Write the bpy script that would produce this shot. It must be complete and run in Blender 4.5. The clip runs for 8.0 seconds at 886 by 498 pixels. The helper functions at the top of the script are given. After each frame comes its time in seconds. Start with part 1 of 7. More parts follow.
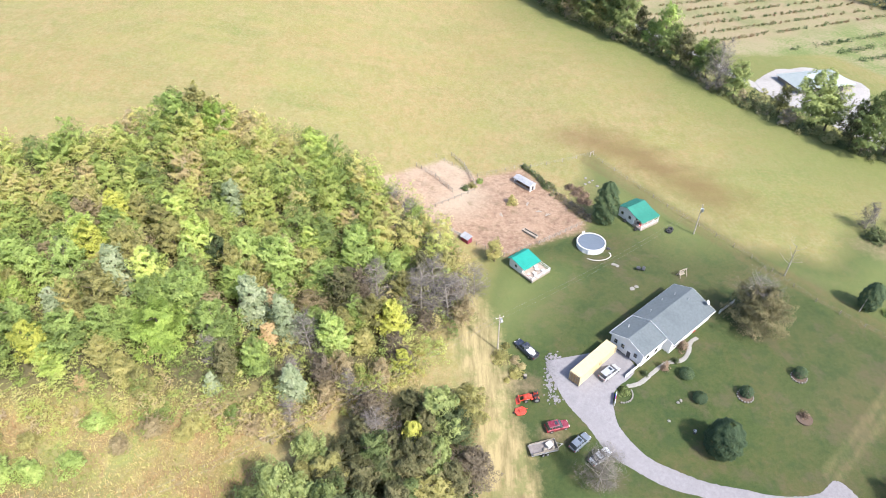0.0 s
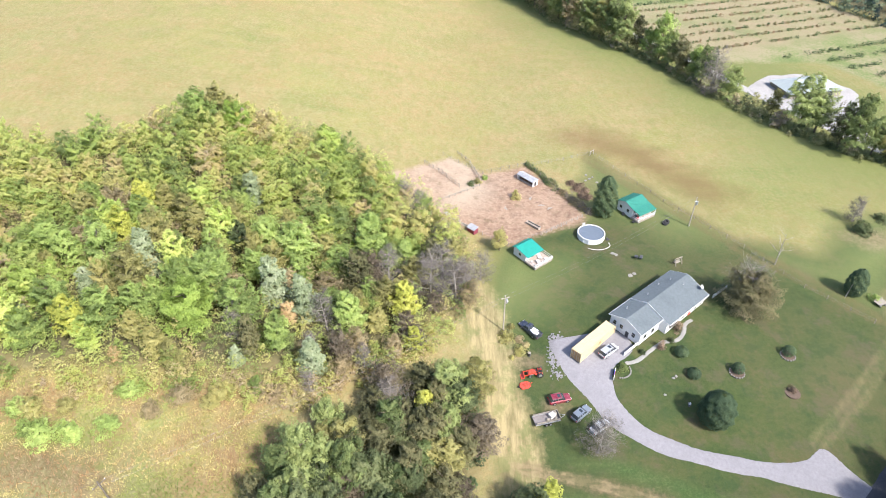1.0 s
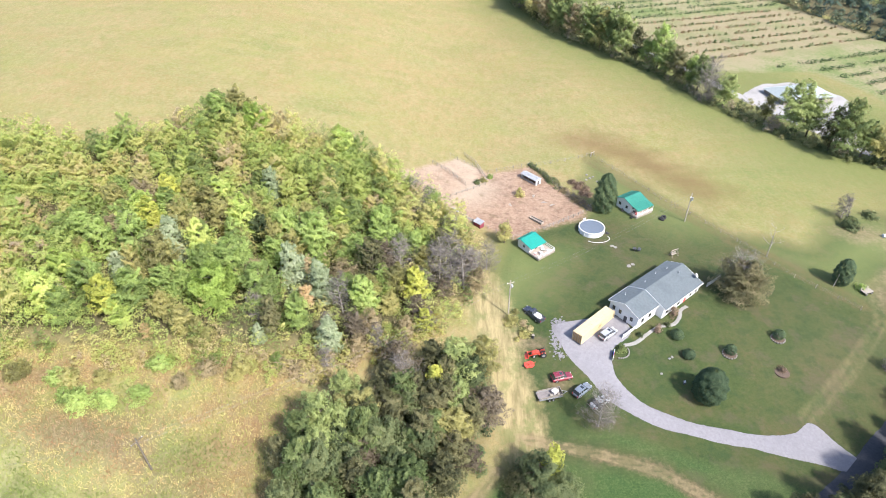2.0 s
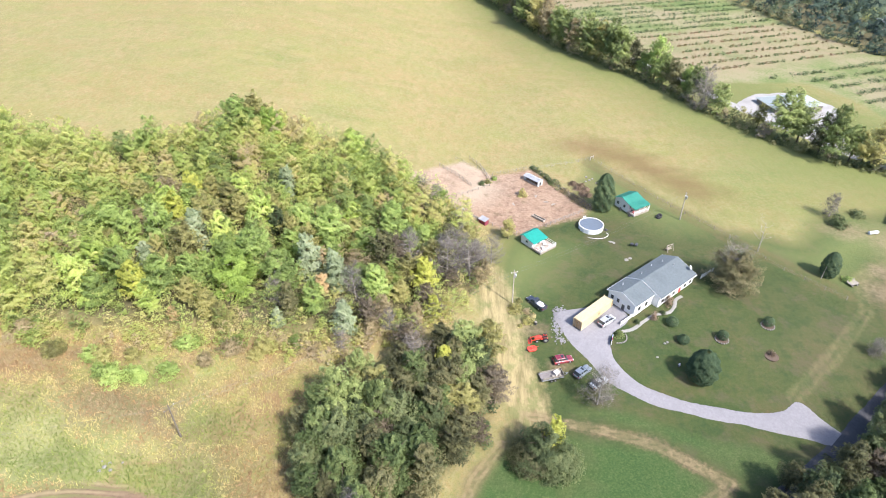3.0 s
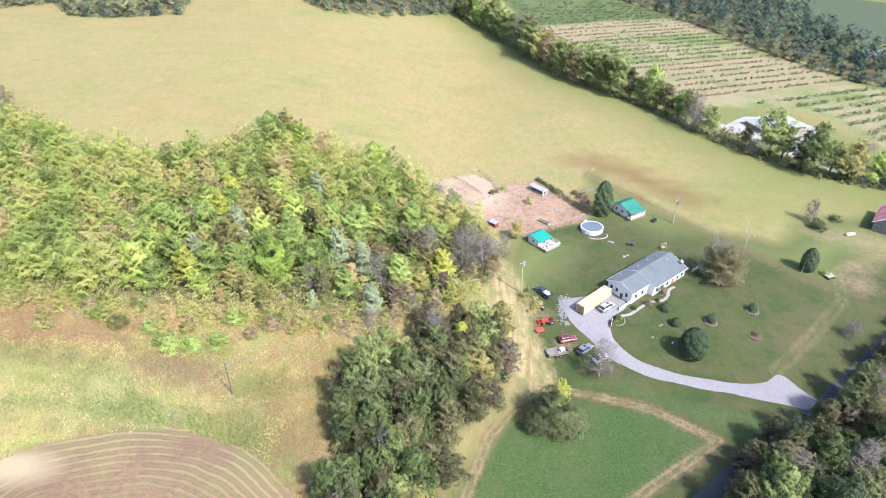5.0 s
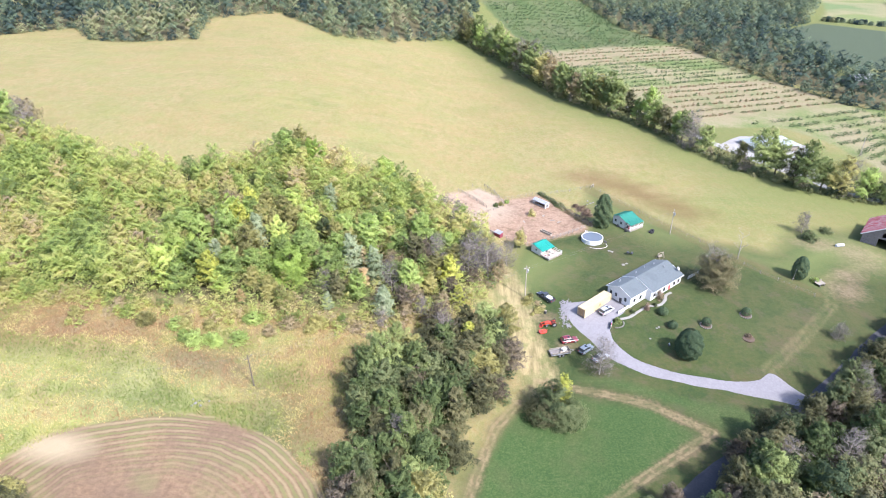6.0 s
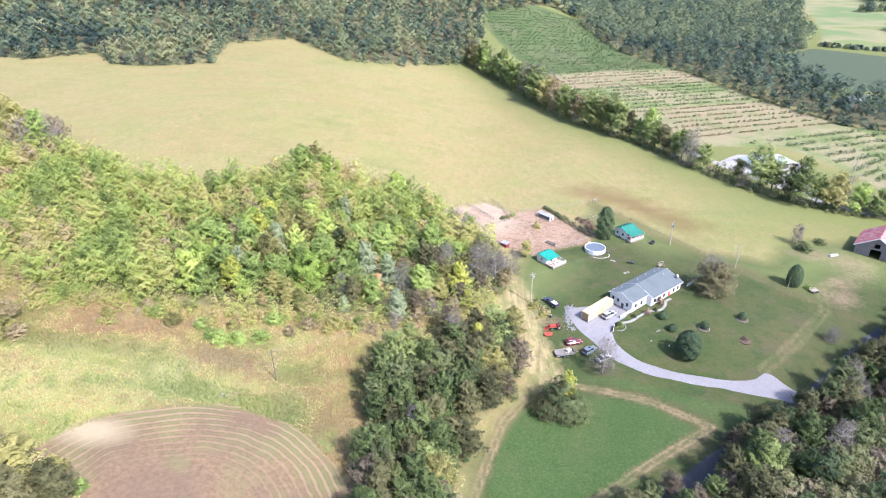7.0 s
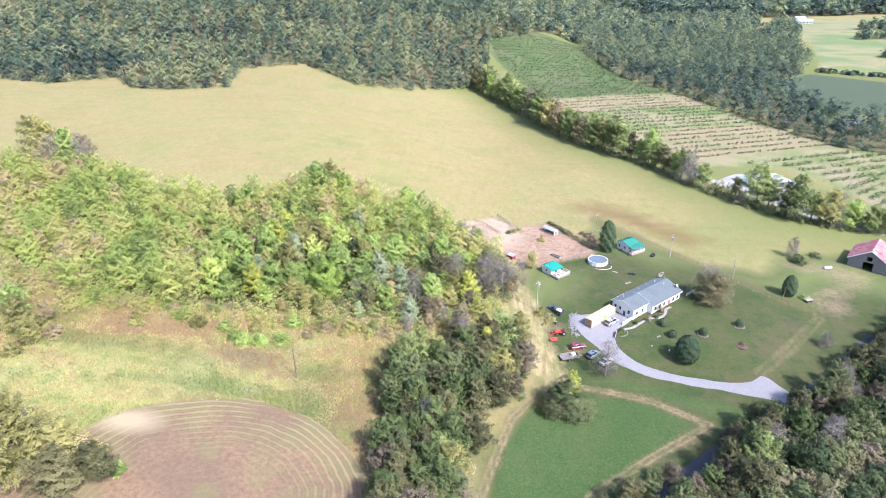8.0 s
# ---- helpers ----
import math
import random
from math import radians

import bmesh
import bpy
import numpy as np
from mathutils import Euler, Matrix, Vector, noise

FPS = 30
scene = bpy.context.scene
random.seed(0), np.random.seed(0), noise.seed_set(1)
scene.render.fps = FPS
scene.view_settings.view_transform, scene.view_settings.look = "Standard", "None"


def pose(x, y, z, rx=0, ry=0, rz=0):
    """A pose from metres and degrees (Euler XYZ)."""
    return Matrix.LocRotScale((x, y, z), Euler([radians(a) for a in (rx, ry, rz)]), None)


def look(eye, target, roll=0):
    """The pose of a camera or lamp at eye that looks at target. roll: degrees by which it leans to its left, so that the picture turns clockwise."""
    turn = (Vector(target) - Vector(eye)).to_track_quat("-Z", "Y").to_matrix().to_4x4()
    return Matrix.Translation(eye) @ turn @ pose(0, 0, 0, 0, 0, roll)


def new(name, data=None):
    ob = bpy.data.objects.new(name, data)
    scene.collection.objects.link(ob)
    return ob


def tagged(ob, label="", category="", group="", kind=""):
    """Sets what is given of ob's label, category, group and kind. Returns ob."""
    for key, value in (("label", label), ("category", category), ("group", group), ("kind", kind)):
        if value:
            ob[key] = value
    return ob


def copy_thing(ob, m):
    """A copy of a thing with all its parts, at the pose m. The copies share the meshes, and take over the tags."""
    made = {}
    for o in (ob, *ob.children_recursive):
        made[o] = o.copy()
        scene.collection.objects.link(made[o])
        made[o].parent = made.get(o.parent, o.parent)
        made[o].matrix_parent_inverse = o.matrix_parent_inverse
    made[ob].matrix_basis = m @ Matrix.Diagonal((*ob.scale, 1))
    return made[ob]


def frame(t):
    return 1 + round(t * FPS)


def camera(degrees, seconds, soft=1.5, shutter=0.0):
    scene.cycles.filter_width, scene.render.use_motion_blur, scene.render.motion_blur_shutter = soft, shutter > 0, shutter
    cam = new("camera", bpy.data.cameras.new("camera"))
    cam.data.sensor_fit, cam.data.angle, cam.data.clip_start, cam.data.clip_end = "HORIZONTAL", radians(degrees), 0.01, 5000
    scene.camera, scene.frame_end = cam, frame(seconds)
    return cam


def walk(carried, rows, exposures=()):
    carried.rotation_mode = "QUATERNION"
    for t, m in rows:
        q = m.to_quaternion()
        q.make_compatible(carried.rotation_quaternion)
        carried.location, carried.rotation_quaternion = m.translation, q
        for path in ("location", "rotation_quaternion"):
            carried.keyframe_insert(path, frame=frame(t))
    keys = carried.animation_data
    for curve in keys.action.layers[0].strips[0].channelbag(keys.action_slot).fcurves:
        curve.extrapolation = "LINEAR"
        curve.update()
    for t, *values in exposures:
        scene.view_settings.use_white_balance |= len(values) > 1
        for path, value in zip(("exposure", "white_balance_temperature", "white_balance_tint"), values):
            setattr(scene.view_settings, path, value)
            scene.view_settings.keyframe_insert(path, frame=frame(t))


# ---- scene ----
cam = camera(73.7, 8.0, soft=1.0)
PATH = [
    (0, (1.07, 3.126, 97.078), (1.054, 4.663, 95.798), -1.2),
    (0.5, (0.12, -1.887, 97.110), (0.103, -0.337, 95.847), -1.1),
    (1, (-0.717, -6.881, 97.141), (-0.735, -5.314, 95.899), -1.1),
    (1.5, (-1.472, -11.956, 97.146), (-1.494, -10.372, 95.925), -1.0),
    (2, (-2.143, -17.143, 97.123), (-2.169, -15.543, 95.924), -1.1),
    (3.3, (-3.978, -30.611, 97.005), (-4.012, -28.966, 95.868), -1.1),
    (3.5, (-4.302, -32.632, 97.009), (-4.338, -30.981, 95.881), -1.1),
    (4, (-5.129, -37.624, 97.014), (-5.167, -35.957, 95.910), -1.1),
    (4.5, (-5.981, -42.653, 97.061), (-6.021, -40.97, 95.981), -1.2),
    (6, (-8.244, -57.799, 97.128), (-8.292, -56.055, 96.151), -1.1),
    (6.5, (-9.006, -62.92, 97.124), (-9.061, -61.156, 96.181), -1.1),
    (7, (-9.762, -68.065, 97.084), (-9.824, -66.283, 96.179), -1.2),
    (7.5, (-10.568, -73.25, 97.030), (-10.637, -71.449, 96.162), -1.2),
    (8, (-11.434, -78.356, 97.007), (-11.508, -76.538, 96.177), -1.2),
]
walk(cam, [(t, look(eye, target, roll)) for t, eye, target, roll in PATH],
     exposures=[(0, 1.34, 6380, 12), (4, 1.38, 6200, 14), (8, 1.47, 5820, 18)])

# ---- light ----
SUN_FROM = Vector((0.72, -0.69, 0)).normalized()
SUN_UP = 46.0
world = bpy.data.worlds.new("sky")
scene.world = world
world.use_nodes = True
sky = world.node_tree.nodes.new("ShaderNodeTexSky")
sky.sky_type, sky.sun_disc = "NISHITA", False
sky.sun_elevation = radians(SUN_UP)
sky.sun_rotation = math.atan2(SUN_FROM.x, SUN_FROM.y)
sky.dust_density = 2.0
background = world.node_tree.nodes["Background"]
background.inputs[1].default_value = 0.15
world.node_tree.links.new(sky.outputs[0], background.inputs[0])
sun_data = bpy.data.lights.new("sun", "SUN")
sun_data.energy, sun_data.angle, sun_data.color = 3.4, radians(5.0), (1.0, 0.95, 0.87)
sun = new("sun", sun_data)
sun.matrix_world = look((0, 0, 300), Vector((0, 0, 300)) - Vector((SUN_FROM.x, SUN_FROM.y, math.tan(radians(SUN_UP)))))

# ---- the lie of the land ----


def soft(v, s):
    return s * np.logaddexp(0, v / s)


def ground(x, y):
    """Height of the ground: a lawn that slopes to the drive, a hillside to the west, a wooded hill to the north."""
    x, y = np.asarray(x, float), np.asarray(y, float)
    base = -4.6 + 0.19 * (soft(y - 54, 4) - soft(y - 77, 5)) + 0.045 * (soft(y - 77, 5) - soft(y - 122, 12)) + 0.016 * soft(y - 122, 20)
    base = base - 0.016 * soft(y - 900, 50) - 0.05 * (soft(x - 70, 15) - soft(x - 230, 40))
    west = 0.24 * (soft(4 - x, 8) - 0.85 * soft(-95 - x, 20) - 0.15 * soft(-500 - x, 20))
    west = west * (1 - 0.33 * np.exp(-(((y - 92) / 42) ** 2)) * (1 - np.exp(-np.maximum(0, 4 - x) / 30)))
    share = 1 / (1 + np.exp(np.clip((x - 40 - (y - 400) * 0.25) / 30, -40, 40)))
    far = 0.03 * (soft(y - 1300, 80) - soft(y - 3200, 80))
    return base + west + share * 0.19 * (soft(y - 430, 25) - soft(y - 680, 60)) + far


def gz(x, y):
    return float(ground(x, y))


def edge_distance(poly, x, y):
    """Metres from the outline of a closed polygon, positive inside."""
    x, y = np.asarray(x, float), np.asarray(y, float)
    best, inside = np.full(x.shape, 1e9), np.zeros(x.shape, bool)
    for (ax, ay), (bx, by) in zip(poly, poly[1:] + poly[:1]):
        k = np.clip(((x - ax) * (bx - ax) + (y - ay) * (by - ay)) / ((bx - ax) ** 2 + (by - ay) ** 2 + 1e-9), 0, 1)
        best = np.minimum(best, np.hypot(x - ax - k * (bx - ax), y - ay - k * (by - ay)))
        if ay != by:
            inside ^= ((ay > y) != (by > y)) & (x < (bx - ax) * (y - ay) / (by - ay) + ax)
    return np.where(inside, best, -best)


def line_distance(line, x, y):
    best = np.full(np.shape(x), 1e9)
    for (ax, ay), (bx, by) in zip(line, line[1:]):
        k = np.clip(((x - ax) * (bx - ax) + (y - ay) * (by - ay)) / ((bx - ax) ** 2 + (by - ay) ** 2), 0, 1)
        best = np.minimum(best, np.hypot(x - ax - k * (bx - ax), y - ay - k * (by - ay)))
    return best


LAWN = [(5, 92), (12, 116), (36, 127), (42, 150), (45, 160), (61, 134), (76, 118), (94, 112), (112, 128), (140, 128), (150, 60), (85, 46), (60, 33), (30, 8), (-12, -6), (-8, 25), (2, 40), (12, 55), (8, 75)]
LUSH = [(5, 44), (20, 49), (37, 46), (46, 38), (18, 16), (-6, 6), (-3, 28)]
VERGE = [(16, 56), (30, 57), (44, 51.5), (62, 46.5), (72, 43), (64, 38), (52, 38.5), (38, 49.5), (26, 53)]
PADDOCK = [(-18, 142), (0, 157), (10, 148), (24, 154), (38, 128), (36, 124), (24, 119), (16, 114), (10, 117), (-4, 126)]
MOWN = [(-28, -8), (-30, 8), (-33, 15), (-45, 26), (-61, 29.5), (-77, 24.5), (-88, 15), (-96, -20), (-60, -40), (-30, -30)]
WEEDS = [(-32, 66), (-27, 20), (-22, -60), (-260, -60), (-260, 100), (-150, 84), (-94, 66), (-62, 66)]
WOOD_WEST = [(-30, 70), (-47, 68), (-62, 68), (-75, 66), (-94, 65), (-110, 67), (-130, 72), (-156, 84), (-200, 110), (-215, 160), (-175, 160), (-120, 130), (-90, 136), (-66, 158), (-38, 150), (-14, 135), (1, 114), (6, 99), (-2, 86), (-16, 74)]
WOOD_MID = [(-28, -12), (-29.5, 16), (-31.5, 34), (-32, 46), (-26, 57), (-16, 66), (0, 74), (6, 69), (6, 56), (3, 46), (-5, 39), (-9, 24), (-14, 4), (-18, -12)]
WOOD_EAST = [(140, 92), (126, 84), (110, 71), (97, 59.5), (84.5, 49), (70, 38.5), (55, 28), (41, 18.5), (28, 8), (14, -12), (60, -40), (180, -20), (190, 80)]
WOOD_HILL = [(-343, 347), (-296, 337), (-267, 366), (-236, 327), (-203, 325), (-178, 337), (-194, 411), (-144, 431), (-132, 420), (-88, 371), (-56, 387), (-22, 420), (-4, 442), (8, 520), (16, 600), (60, 640), (110, 690), (150, 900), (600, 1290), (560, 1600), (-900, 1600), (-900, 380)]
WOOD_FAR = [(126, 660), (146, 520), (174, 462), (199, 352), (221, 288), (244, 272), (330, 262), (330, 300), (258, 350), (264, 400), (280, 522), (342, 570), (392, 650), (440, 800), (430, 900), (150, 900)]
ORCHARD = [(12, 560), (36, 470), (52, 400), (66, 330), (86, 285), (104, 254), (118, 240), (160, 242), (172, 222), (178, 184), (200, 160), (320, 180), (320, 258), (222, 282), (198, 345), (174, 456), (146, 516), (126, 665), (60, 665), (14, 620)]
GRAY_FIELD = [(266, 396), (300, 368), (420, 400), (420, 470), (345, 562), (282, 518)]
PALE_FIELD = [(360, 572), (440, 500), (640, 560), (900, 900), (900, 1250), (640, 1260), (470, 800), (400, 650)]
WOODS_BEYOND = (
    [(640, 1300), (900, 1340), (1500, 1300), (2600, 1700), (2600, 3300), (-1500, 3300), (-900, 1300)],
    [(-520, 670), (60, 650), (100, 700), (150, 860), (440, 890), (610, 1290), (560, 1500), (-700, 1500)],
    [(430, 880), (445, 790), (520, 930), (640, 1240)],
)
TRACK_WIDE = [(5, 96), (8, 82), (10, 66), (12, 54)]
TRACKS = [
    [(12, 54), (25, 51.5), (37, 47.5), (49, 38.8), (31, 27), (17, 17), (-2, 0)],
    [(6, 47), (0, 38), (-4.2, 26), (-8.5, 12), (-12, -6)],
]
FENCE_LANE = [(44, 158), (50.5, 148), (62, 132), (70.5, 120.5), (77, 112), (88, 100), (97, 90)]
TRACK_FAINT = [[(70, 59), (84, 70), (99, 84), (104, 97), (121, 106), (141, 118)]]
HEDGE = [(-7, 440), (22, 384), (38, 331), (51, 288), (67, 263), (88, 232), (98, 206), (113, 180), (129, 162), (143, 154), (165, 148), (190, 140)]
DIRT = [(114, 118, 7, 4), (121, 112, 6, 8), (107, 91, 5, 4), (112, 100, 4, 3), (20, 66.5, 2.4, 2), (16, 77, 3, 2.4)]

# ---- materials ----


class Shade:
    """A node material under construction; link() takes values or sockets."""

    def __init__(self, name):
        self.mat = bpy.data.materials.new(name)
        self.mat.use_nodes = True
        self.tree = self.mat.node_tree
        self.bsdf = self.tree.nodes["Principled BSDF"]
        self.pos = None

    def put(self, socket, value):
        if isinstance(value, bpy.types.NodeSocket):
            self.tree.links.new(value, socket)
        elif isinstance(value, tuple) and len(value) == 3 and socket.type == "RGBA":
            socket.default_value = (*value, 1)
        else:
            socket.default_value = value

    def node(self, kind, ins=None):
        n = self.tree.nodes.new(kind)
        for key, value in (ins or {}).items():
            self.put(n.inputs[key], value)
        return n

    def where(self, local=False):
        if local:
            return self.node("ShaderNodeTexCoord").outputs["Object"]
        if self.pos is None:
            self.pos = self.node("ShaderNodeNewGeometry").outputs["Position"]
        return self.pos

    def noise(self, scale, detail=3.0, rough=0.55, local=False, stretch=None):
        at = self.where(local)
        if stretch:
            at = self.node("ShaderNodeMapping", {0: at, 3: stretch}).outputs[0]
        return self.node("ShaderNodeTexNoise", {"Vector": at, "Scale": scale, "Detail": detail, "Roughness": rough}).outputs[0]

    def math(self, op, a, b=0.0, clamp=False):
        n = self.node("ShaderNodeMath", {0: a, 1: b})
        n.operation, n.use_clamp = op, clamp
        return n.outputs[0]

    def span(self, value, lo, hi, to_lo=0.0, to_hi=1.0):
        n = self.node("ShaderNodeMapRange", {0: value, 1: lo, 2: hi, 3: to_lo, 4: to_hi})
        return n.outputs[0]

    def mix(self, fac, a, b, blend="MIX"):
        n = self.tree.nodes.new("ShaderNodeMix")
        n.data_type, n.blend_type = "RGBA", blend
        for key, value in ((0, fac), (6, a), (7, b)):
            self.put(n.inputs[key], value)
        return n.outputs[2]

    def ramp(self, fac, stops):
        n = self.node("ShaderNodeValToRGB", {0: fac})
        while len(n.color_ramp.elements) < len(stops):
            n.color_ramp.elements.new(0.5)
        for e, (at, c) in zip(n.color_ramp.elements, stops):
            e.position, e.color = at, (*c, 1)
        return n.outputs[0]

    def attribute(self, name):
        n = self.tree.nodes.new("ShaderNodeAttribute")
        n.attribute_name = name
        return n.outputs[2]

    def bump(self, height, strength, distance):
        n = self.node("ShaderNodeBump", {"Height": height, "Strength": strength, "Distance": distance})
        self.put(self.bsdf.inputs["Normal"], n.outputs[0])

    def done(self, color, rough=0.8, metal=0.0, specular=None):
        self.put(self.bsdf.inputs["Base Color"], color)
        self.put(self.bsdf.inputs["Roughness"], rough)
        self.put(self.bsdf.inputs["Metallic"], metal)
        if specular is not None:
            self.put(self.bsdf.inputs["Specular IOR Level"], specular)
        return self.mat


def plain(name, color, rough=0.6, metal=0.0, scale=3.0, vary=0.25, local=True, fine=25.0, specular=None):
    """A worn coat of one colour: patches and grain at two scales."""
    s = Shade(name)
    a, b = s.noise(scale, 4, 0.6, local), s.noise(fine, 2, 0.5, local)
    f = s.math("ADD", s.math("MULTIPLY", a, 0.65), s.math("MULTIPLY", b, 0.35))
    dark, light = tuple(c * (1 - vary) for c in color), tuple(min(1, c * (1 + vary * 0.6)) for c in color)
    s.bump(b, 0.12, 0.02)
    return s.done(s.mix(s.span(f, 0.3, 0.7), dark, light), s.span(a, 0.3, 0.7, rough * 0.85, min(1, rough * 1.1)), metal, specular)


def hazy(c):
    """A leaf or grass colour with a thin gray-blue haze painted in."""
    g = 0.3 * c[0] + 0.6 * c[1] + 0.1 * c[2]
    return tuple(min(1, 0.96 * v + 0.04 * g * k) * m for v, k, m in zip(c, (0.95, 0.98, 1.25), (1.09, 1.04, 1.16)))


def leaves(name, dark, mid, light, through_light=0.42):
    """Foliage: the hue goes tree by tree, then bough by bough, then leaf by leaf."""
    s = Shade(name)
    dark, mid, light = hazy(dark), hazy(mid), hazy(light)
    info, isle = s.node("ShaderNodeObjectInfo").outputs["Random"], s.node("ShaderNodeNewGeometry").outputs["Random Per Island"]
    patch = s.span(s.noise(0.5, 3, 0.65), 0.34, 0.66)
    f = s.math("ADD", s.math("MULTIPLY", isle, 0.2), s.math("ADD", s.math("MULTIPLY", info, 0.42), s.math("MULTIPLY", patch, 0.3)))
    f = s.math("ADD", f, s.math("MULTIPLY", s.attribute("tone"), 0.11))
    color = s.ramp(f, [(0.12, dark), (0.48, mid), (0.9, light)])
    s.done(color, 0.7, 0.0, 0.25)
    trans = s.node("ShaderNodeBsdfTranslucent", {"Color": color})
    mixed = s.node("ShaderNodeMixShader", {0: through_light, 1: s.bsdf.outputs[0], 2: trans.outputs[0]})
    s.tree.links.new(mixed.outputs[0], s.tree.nodes["Material Output"].inputs[0])
    return s.mat


def canopy(name, stops, through_light=0.2, grain=0.7, mottle=0.45):
    """A far wood: the tint goes tree by tree, the grain clump by clump."""
    s = Shade(name)
    isle = s.node("ShaderNodeNewGeometry").outputs["Random Per Island"]
    f = s.math("ADD", s.attribute("tint"), s.math("MULTIPLY", s.math("SUBTRACT", isle, 0.5), 0.05))
    f = s.math("ADD", f, s.math("MULTIPLY", s.attribute("tone"), 0.06))
    f = s.math("ADD", f, s.math("MULTIPLY", s.math("SUBTRACT", s.noise(grain, 3, 0.65), 0.5), mottle))
    color = s.ramp(f, [(at, hazy(c)) for at, c in stops])
    s.done(color, 0.75, 0.0, 0.2)
    trans = s.node("ShaderNodeBsdfTranslucent", {"Color": color})
    mixed = s.node("ShaderNodeMixShader", {0: through_light, 1: s.bsdf.outputs[0], 2: trans.outputs[0]})
    s.tree.links.new(mixed.outputs[0], s.tree.nodes["Material Output"].inputs[0])
    return s.mat


def ground_material():
    s = Shade("meadow_and_lawn")
    big, mid, fine = s.noise(0.012, 4, 0.6), s.noise(0.09, 4, 0.6), s.noise(1.1, 4, 0.65)
    grit = s.noise(5.0, 3, 0.6)
    streak = s.noise(1.0, 3, 0.6, stretch=(0.013, 0.092, 0.086))

    def area(name, wobble=3.0, blur=1.2):
        d = s.math("ADD", s.attribute(name), s.math("MULTIPLY", s.math("SUBTRACT", mid, 0.5), wobble * 1.6))
        d = s.math("ADD", d, s.math("MULTIPLY", s.math("SUBTRACT", fine, 0.5), wobble))
        return s.span(d, -blur, blur)

    # hay meadow, dry and yellow with greener and redder patches
    hay = s.ramp(s.math("ADD", s.math("MULTIPLY", big, 0.75), s.math("MULTIPLY", streak, 0.25)), [(0.36, (0.145, 0.165, 0.05)), (0.43, (0.24, 0.21, 0.09)), (0.5, (0.285, 0.21, 0.105)), (0.55, (0.21, 0.18, 0.072)), (0.6, (0.265, 0.21, 0.098)), (0.66, (0.145, 0.16, 0.05))])
    hay = s.mix(s.span(mid, 0.48, 0.62, 0, 0.35), hay, (0.175, 0.185, 0.055))
    hay = s.mix(s.span(s.noise(0.25, 4, 0.65), 0.48, 0.6, 0, 0.2), hay, (0.24, 0.17, 0.07))
    hay = s.mix(s.span(s.noise(0.5, 5, 0.75), 0.5, 0.6, 0, 0.4), hay, (0.195, 0.135, 0.052))
    hay = s.mix(s.span(s.noise(0.8, 5, 0.75, stretch=(1.0, 0.55, 1.0)), 0.5, 0.6, 0, 0.4), hay, (0.13, 0.155, 0.045))
    hay = s.mix(s.span(s.noise(1.0, 5, 0.62, stretch=(0.03, 0.055, 0.05)), 0.47, 0.6, 0.0, 0.4), hay, (0.27, 0.175, 0.078))
    hay = s.mix(s.span(s.noise(1.0, 5, 0.65, stretch=(0.05, 0.075, 0.06)), 0.5, 0.62, 0.0, 0.5), hay, (0.22, 0.215, 0.065))
    hay = s.mix(s.span(fine, 0.42, 0.62, 0.0, 0.6), hay, (0.285, 0.25, 0.128))
    hay = s.mix(s.span(s.noise(1.0, 3, 0.7, stretch=(0.4, 0.14, 0.3)), 0.5, 0.68, 0.0, 0.3), hay, (0.15, 0.15, 0.045))
    hay = s.mix(s.span(s.noise(0.32, 7, 0.78, stretch=(1.0, 0.7, 1.0)), 0.49, 0.57, 0.0, 0.3), hay, (0.165, 0.19, 0.05))
    hay = s.mix(s.span(s.noise(0.45, 7, 0.8, stretch=(0.7, 1.0, 1.0)), 0.5, 0.58, 0.0, 0.25), hay, (0.26, 0.19, 0.085))
    hay = s.mix(s.span(grit, 0.48, 0.64, 0.0, 0.55), hay, (0.12, 0.125, 0.04))
    hay = s.mix(s.math("MULTIPLY", s.span(s.math("ADD", s.attribute("hedge"), s.math("MULTIPLY", mid, 16)), 10, 44, 1, 0), 0.7), hay, (0.1, 0.13, 0.035))
    hay = s.mix(s.math("MULTIPLY", s.span(s.math("ADD", s.attribute("eastgreen"), s.math("MULTIPLY", s.math("SUBTRACT", mid, 0.5), 50)), -8, 10), 0.35), hay, (0.125, 0.15, 0.045))
    # a darker brown band on the meadow side of the fence
    hay = s.mix(s.math("MULTIPLY", s.span(s.math("ADD", s.attribute("rust"), s.math("MULTIPLY", s.math("SUBTRACT", mid, 0.5), 22)), -5, 9), s.span(streak, 0.3, 0.6, 0.35, 0.75)), hay, (0.14, 0.09, 0.038))
    # mown lawn
    lawn = s.ramp(s.math("ADD", s.math("MULTIPLY", mid, 0.6), s.math("MULTIPLY", fine, 0.4)), [(0.36, (0.024, 0.047, 0.009)), (0.47, (0.04, 0.061, 0.013)), (0.56, (0.058, 0.066, 0.018)), (0.68, (0.088, 0.07, 0.03))])
    lawn = s.mix(s.span(s.noise(0.022, 3, 0.6), 0.42, 0.62, 0, 0.5), lawn, (0.072, 0.072, 0.028))
    lawn = s.mix(s.span(grit, 0.35, 0.7, 0, 0.3), lawn, (0.082, 0.09, 0.042))
    lawn = s.mix(s.span(s.noise(0.3, 5, 0.7), 0.5, 0.62, 0, 0.55), lawn, (0.03, 0.055, 0.016))
    lawn = s.mix(s.span(s.noise(0.13, 5, 0.7), 0.53, 0.63, 0, 0.5), lawn, (0.092, 0.072, 0.042))
    # yellow-green parts of the lawn, with sunlight put into the colour
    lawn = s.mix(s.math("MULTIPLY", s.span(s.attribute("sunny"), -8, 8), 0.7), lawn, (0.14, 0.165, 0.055))
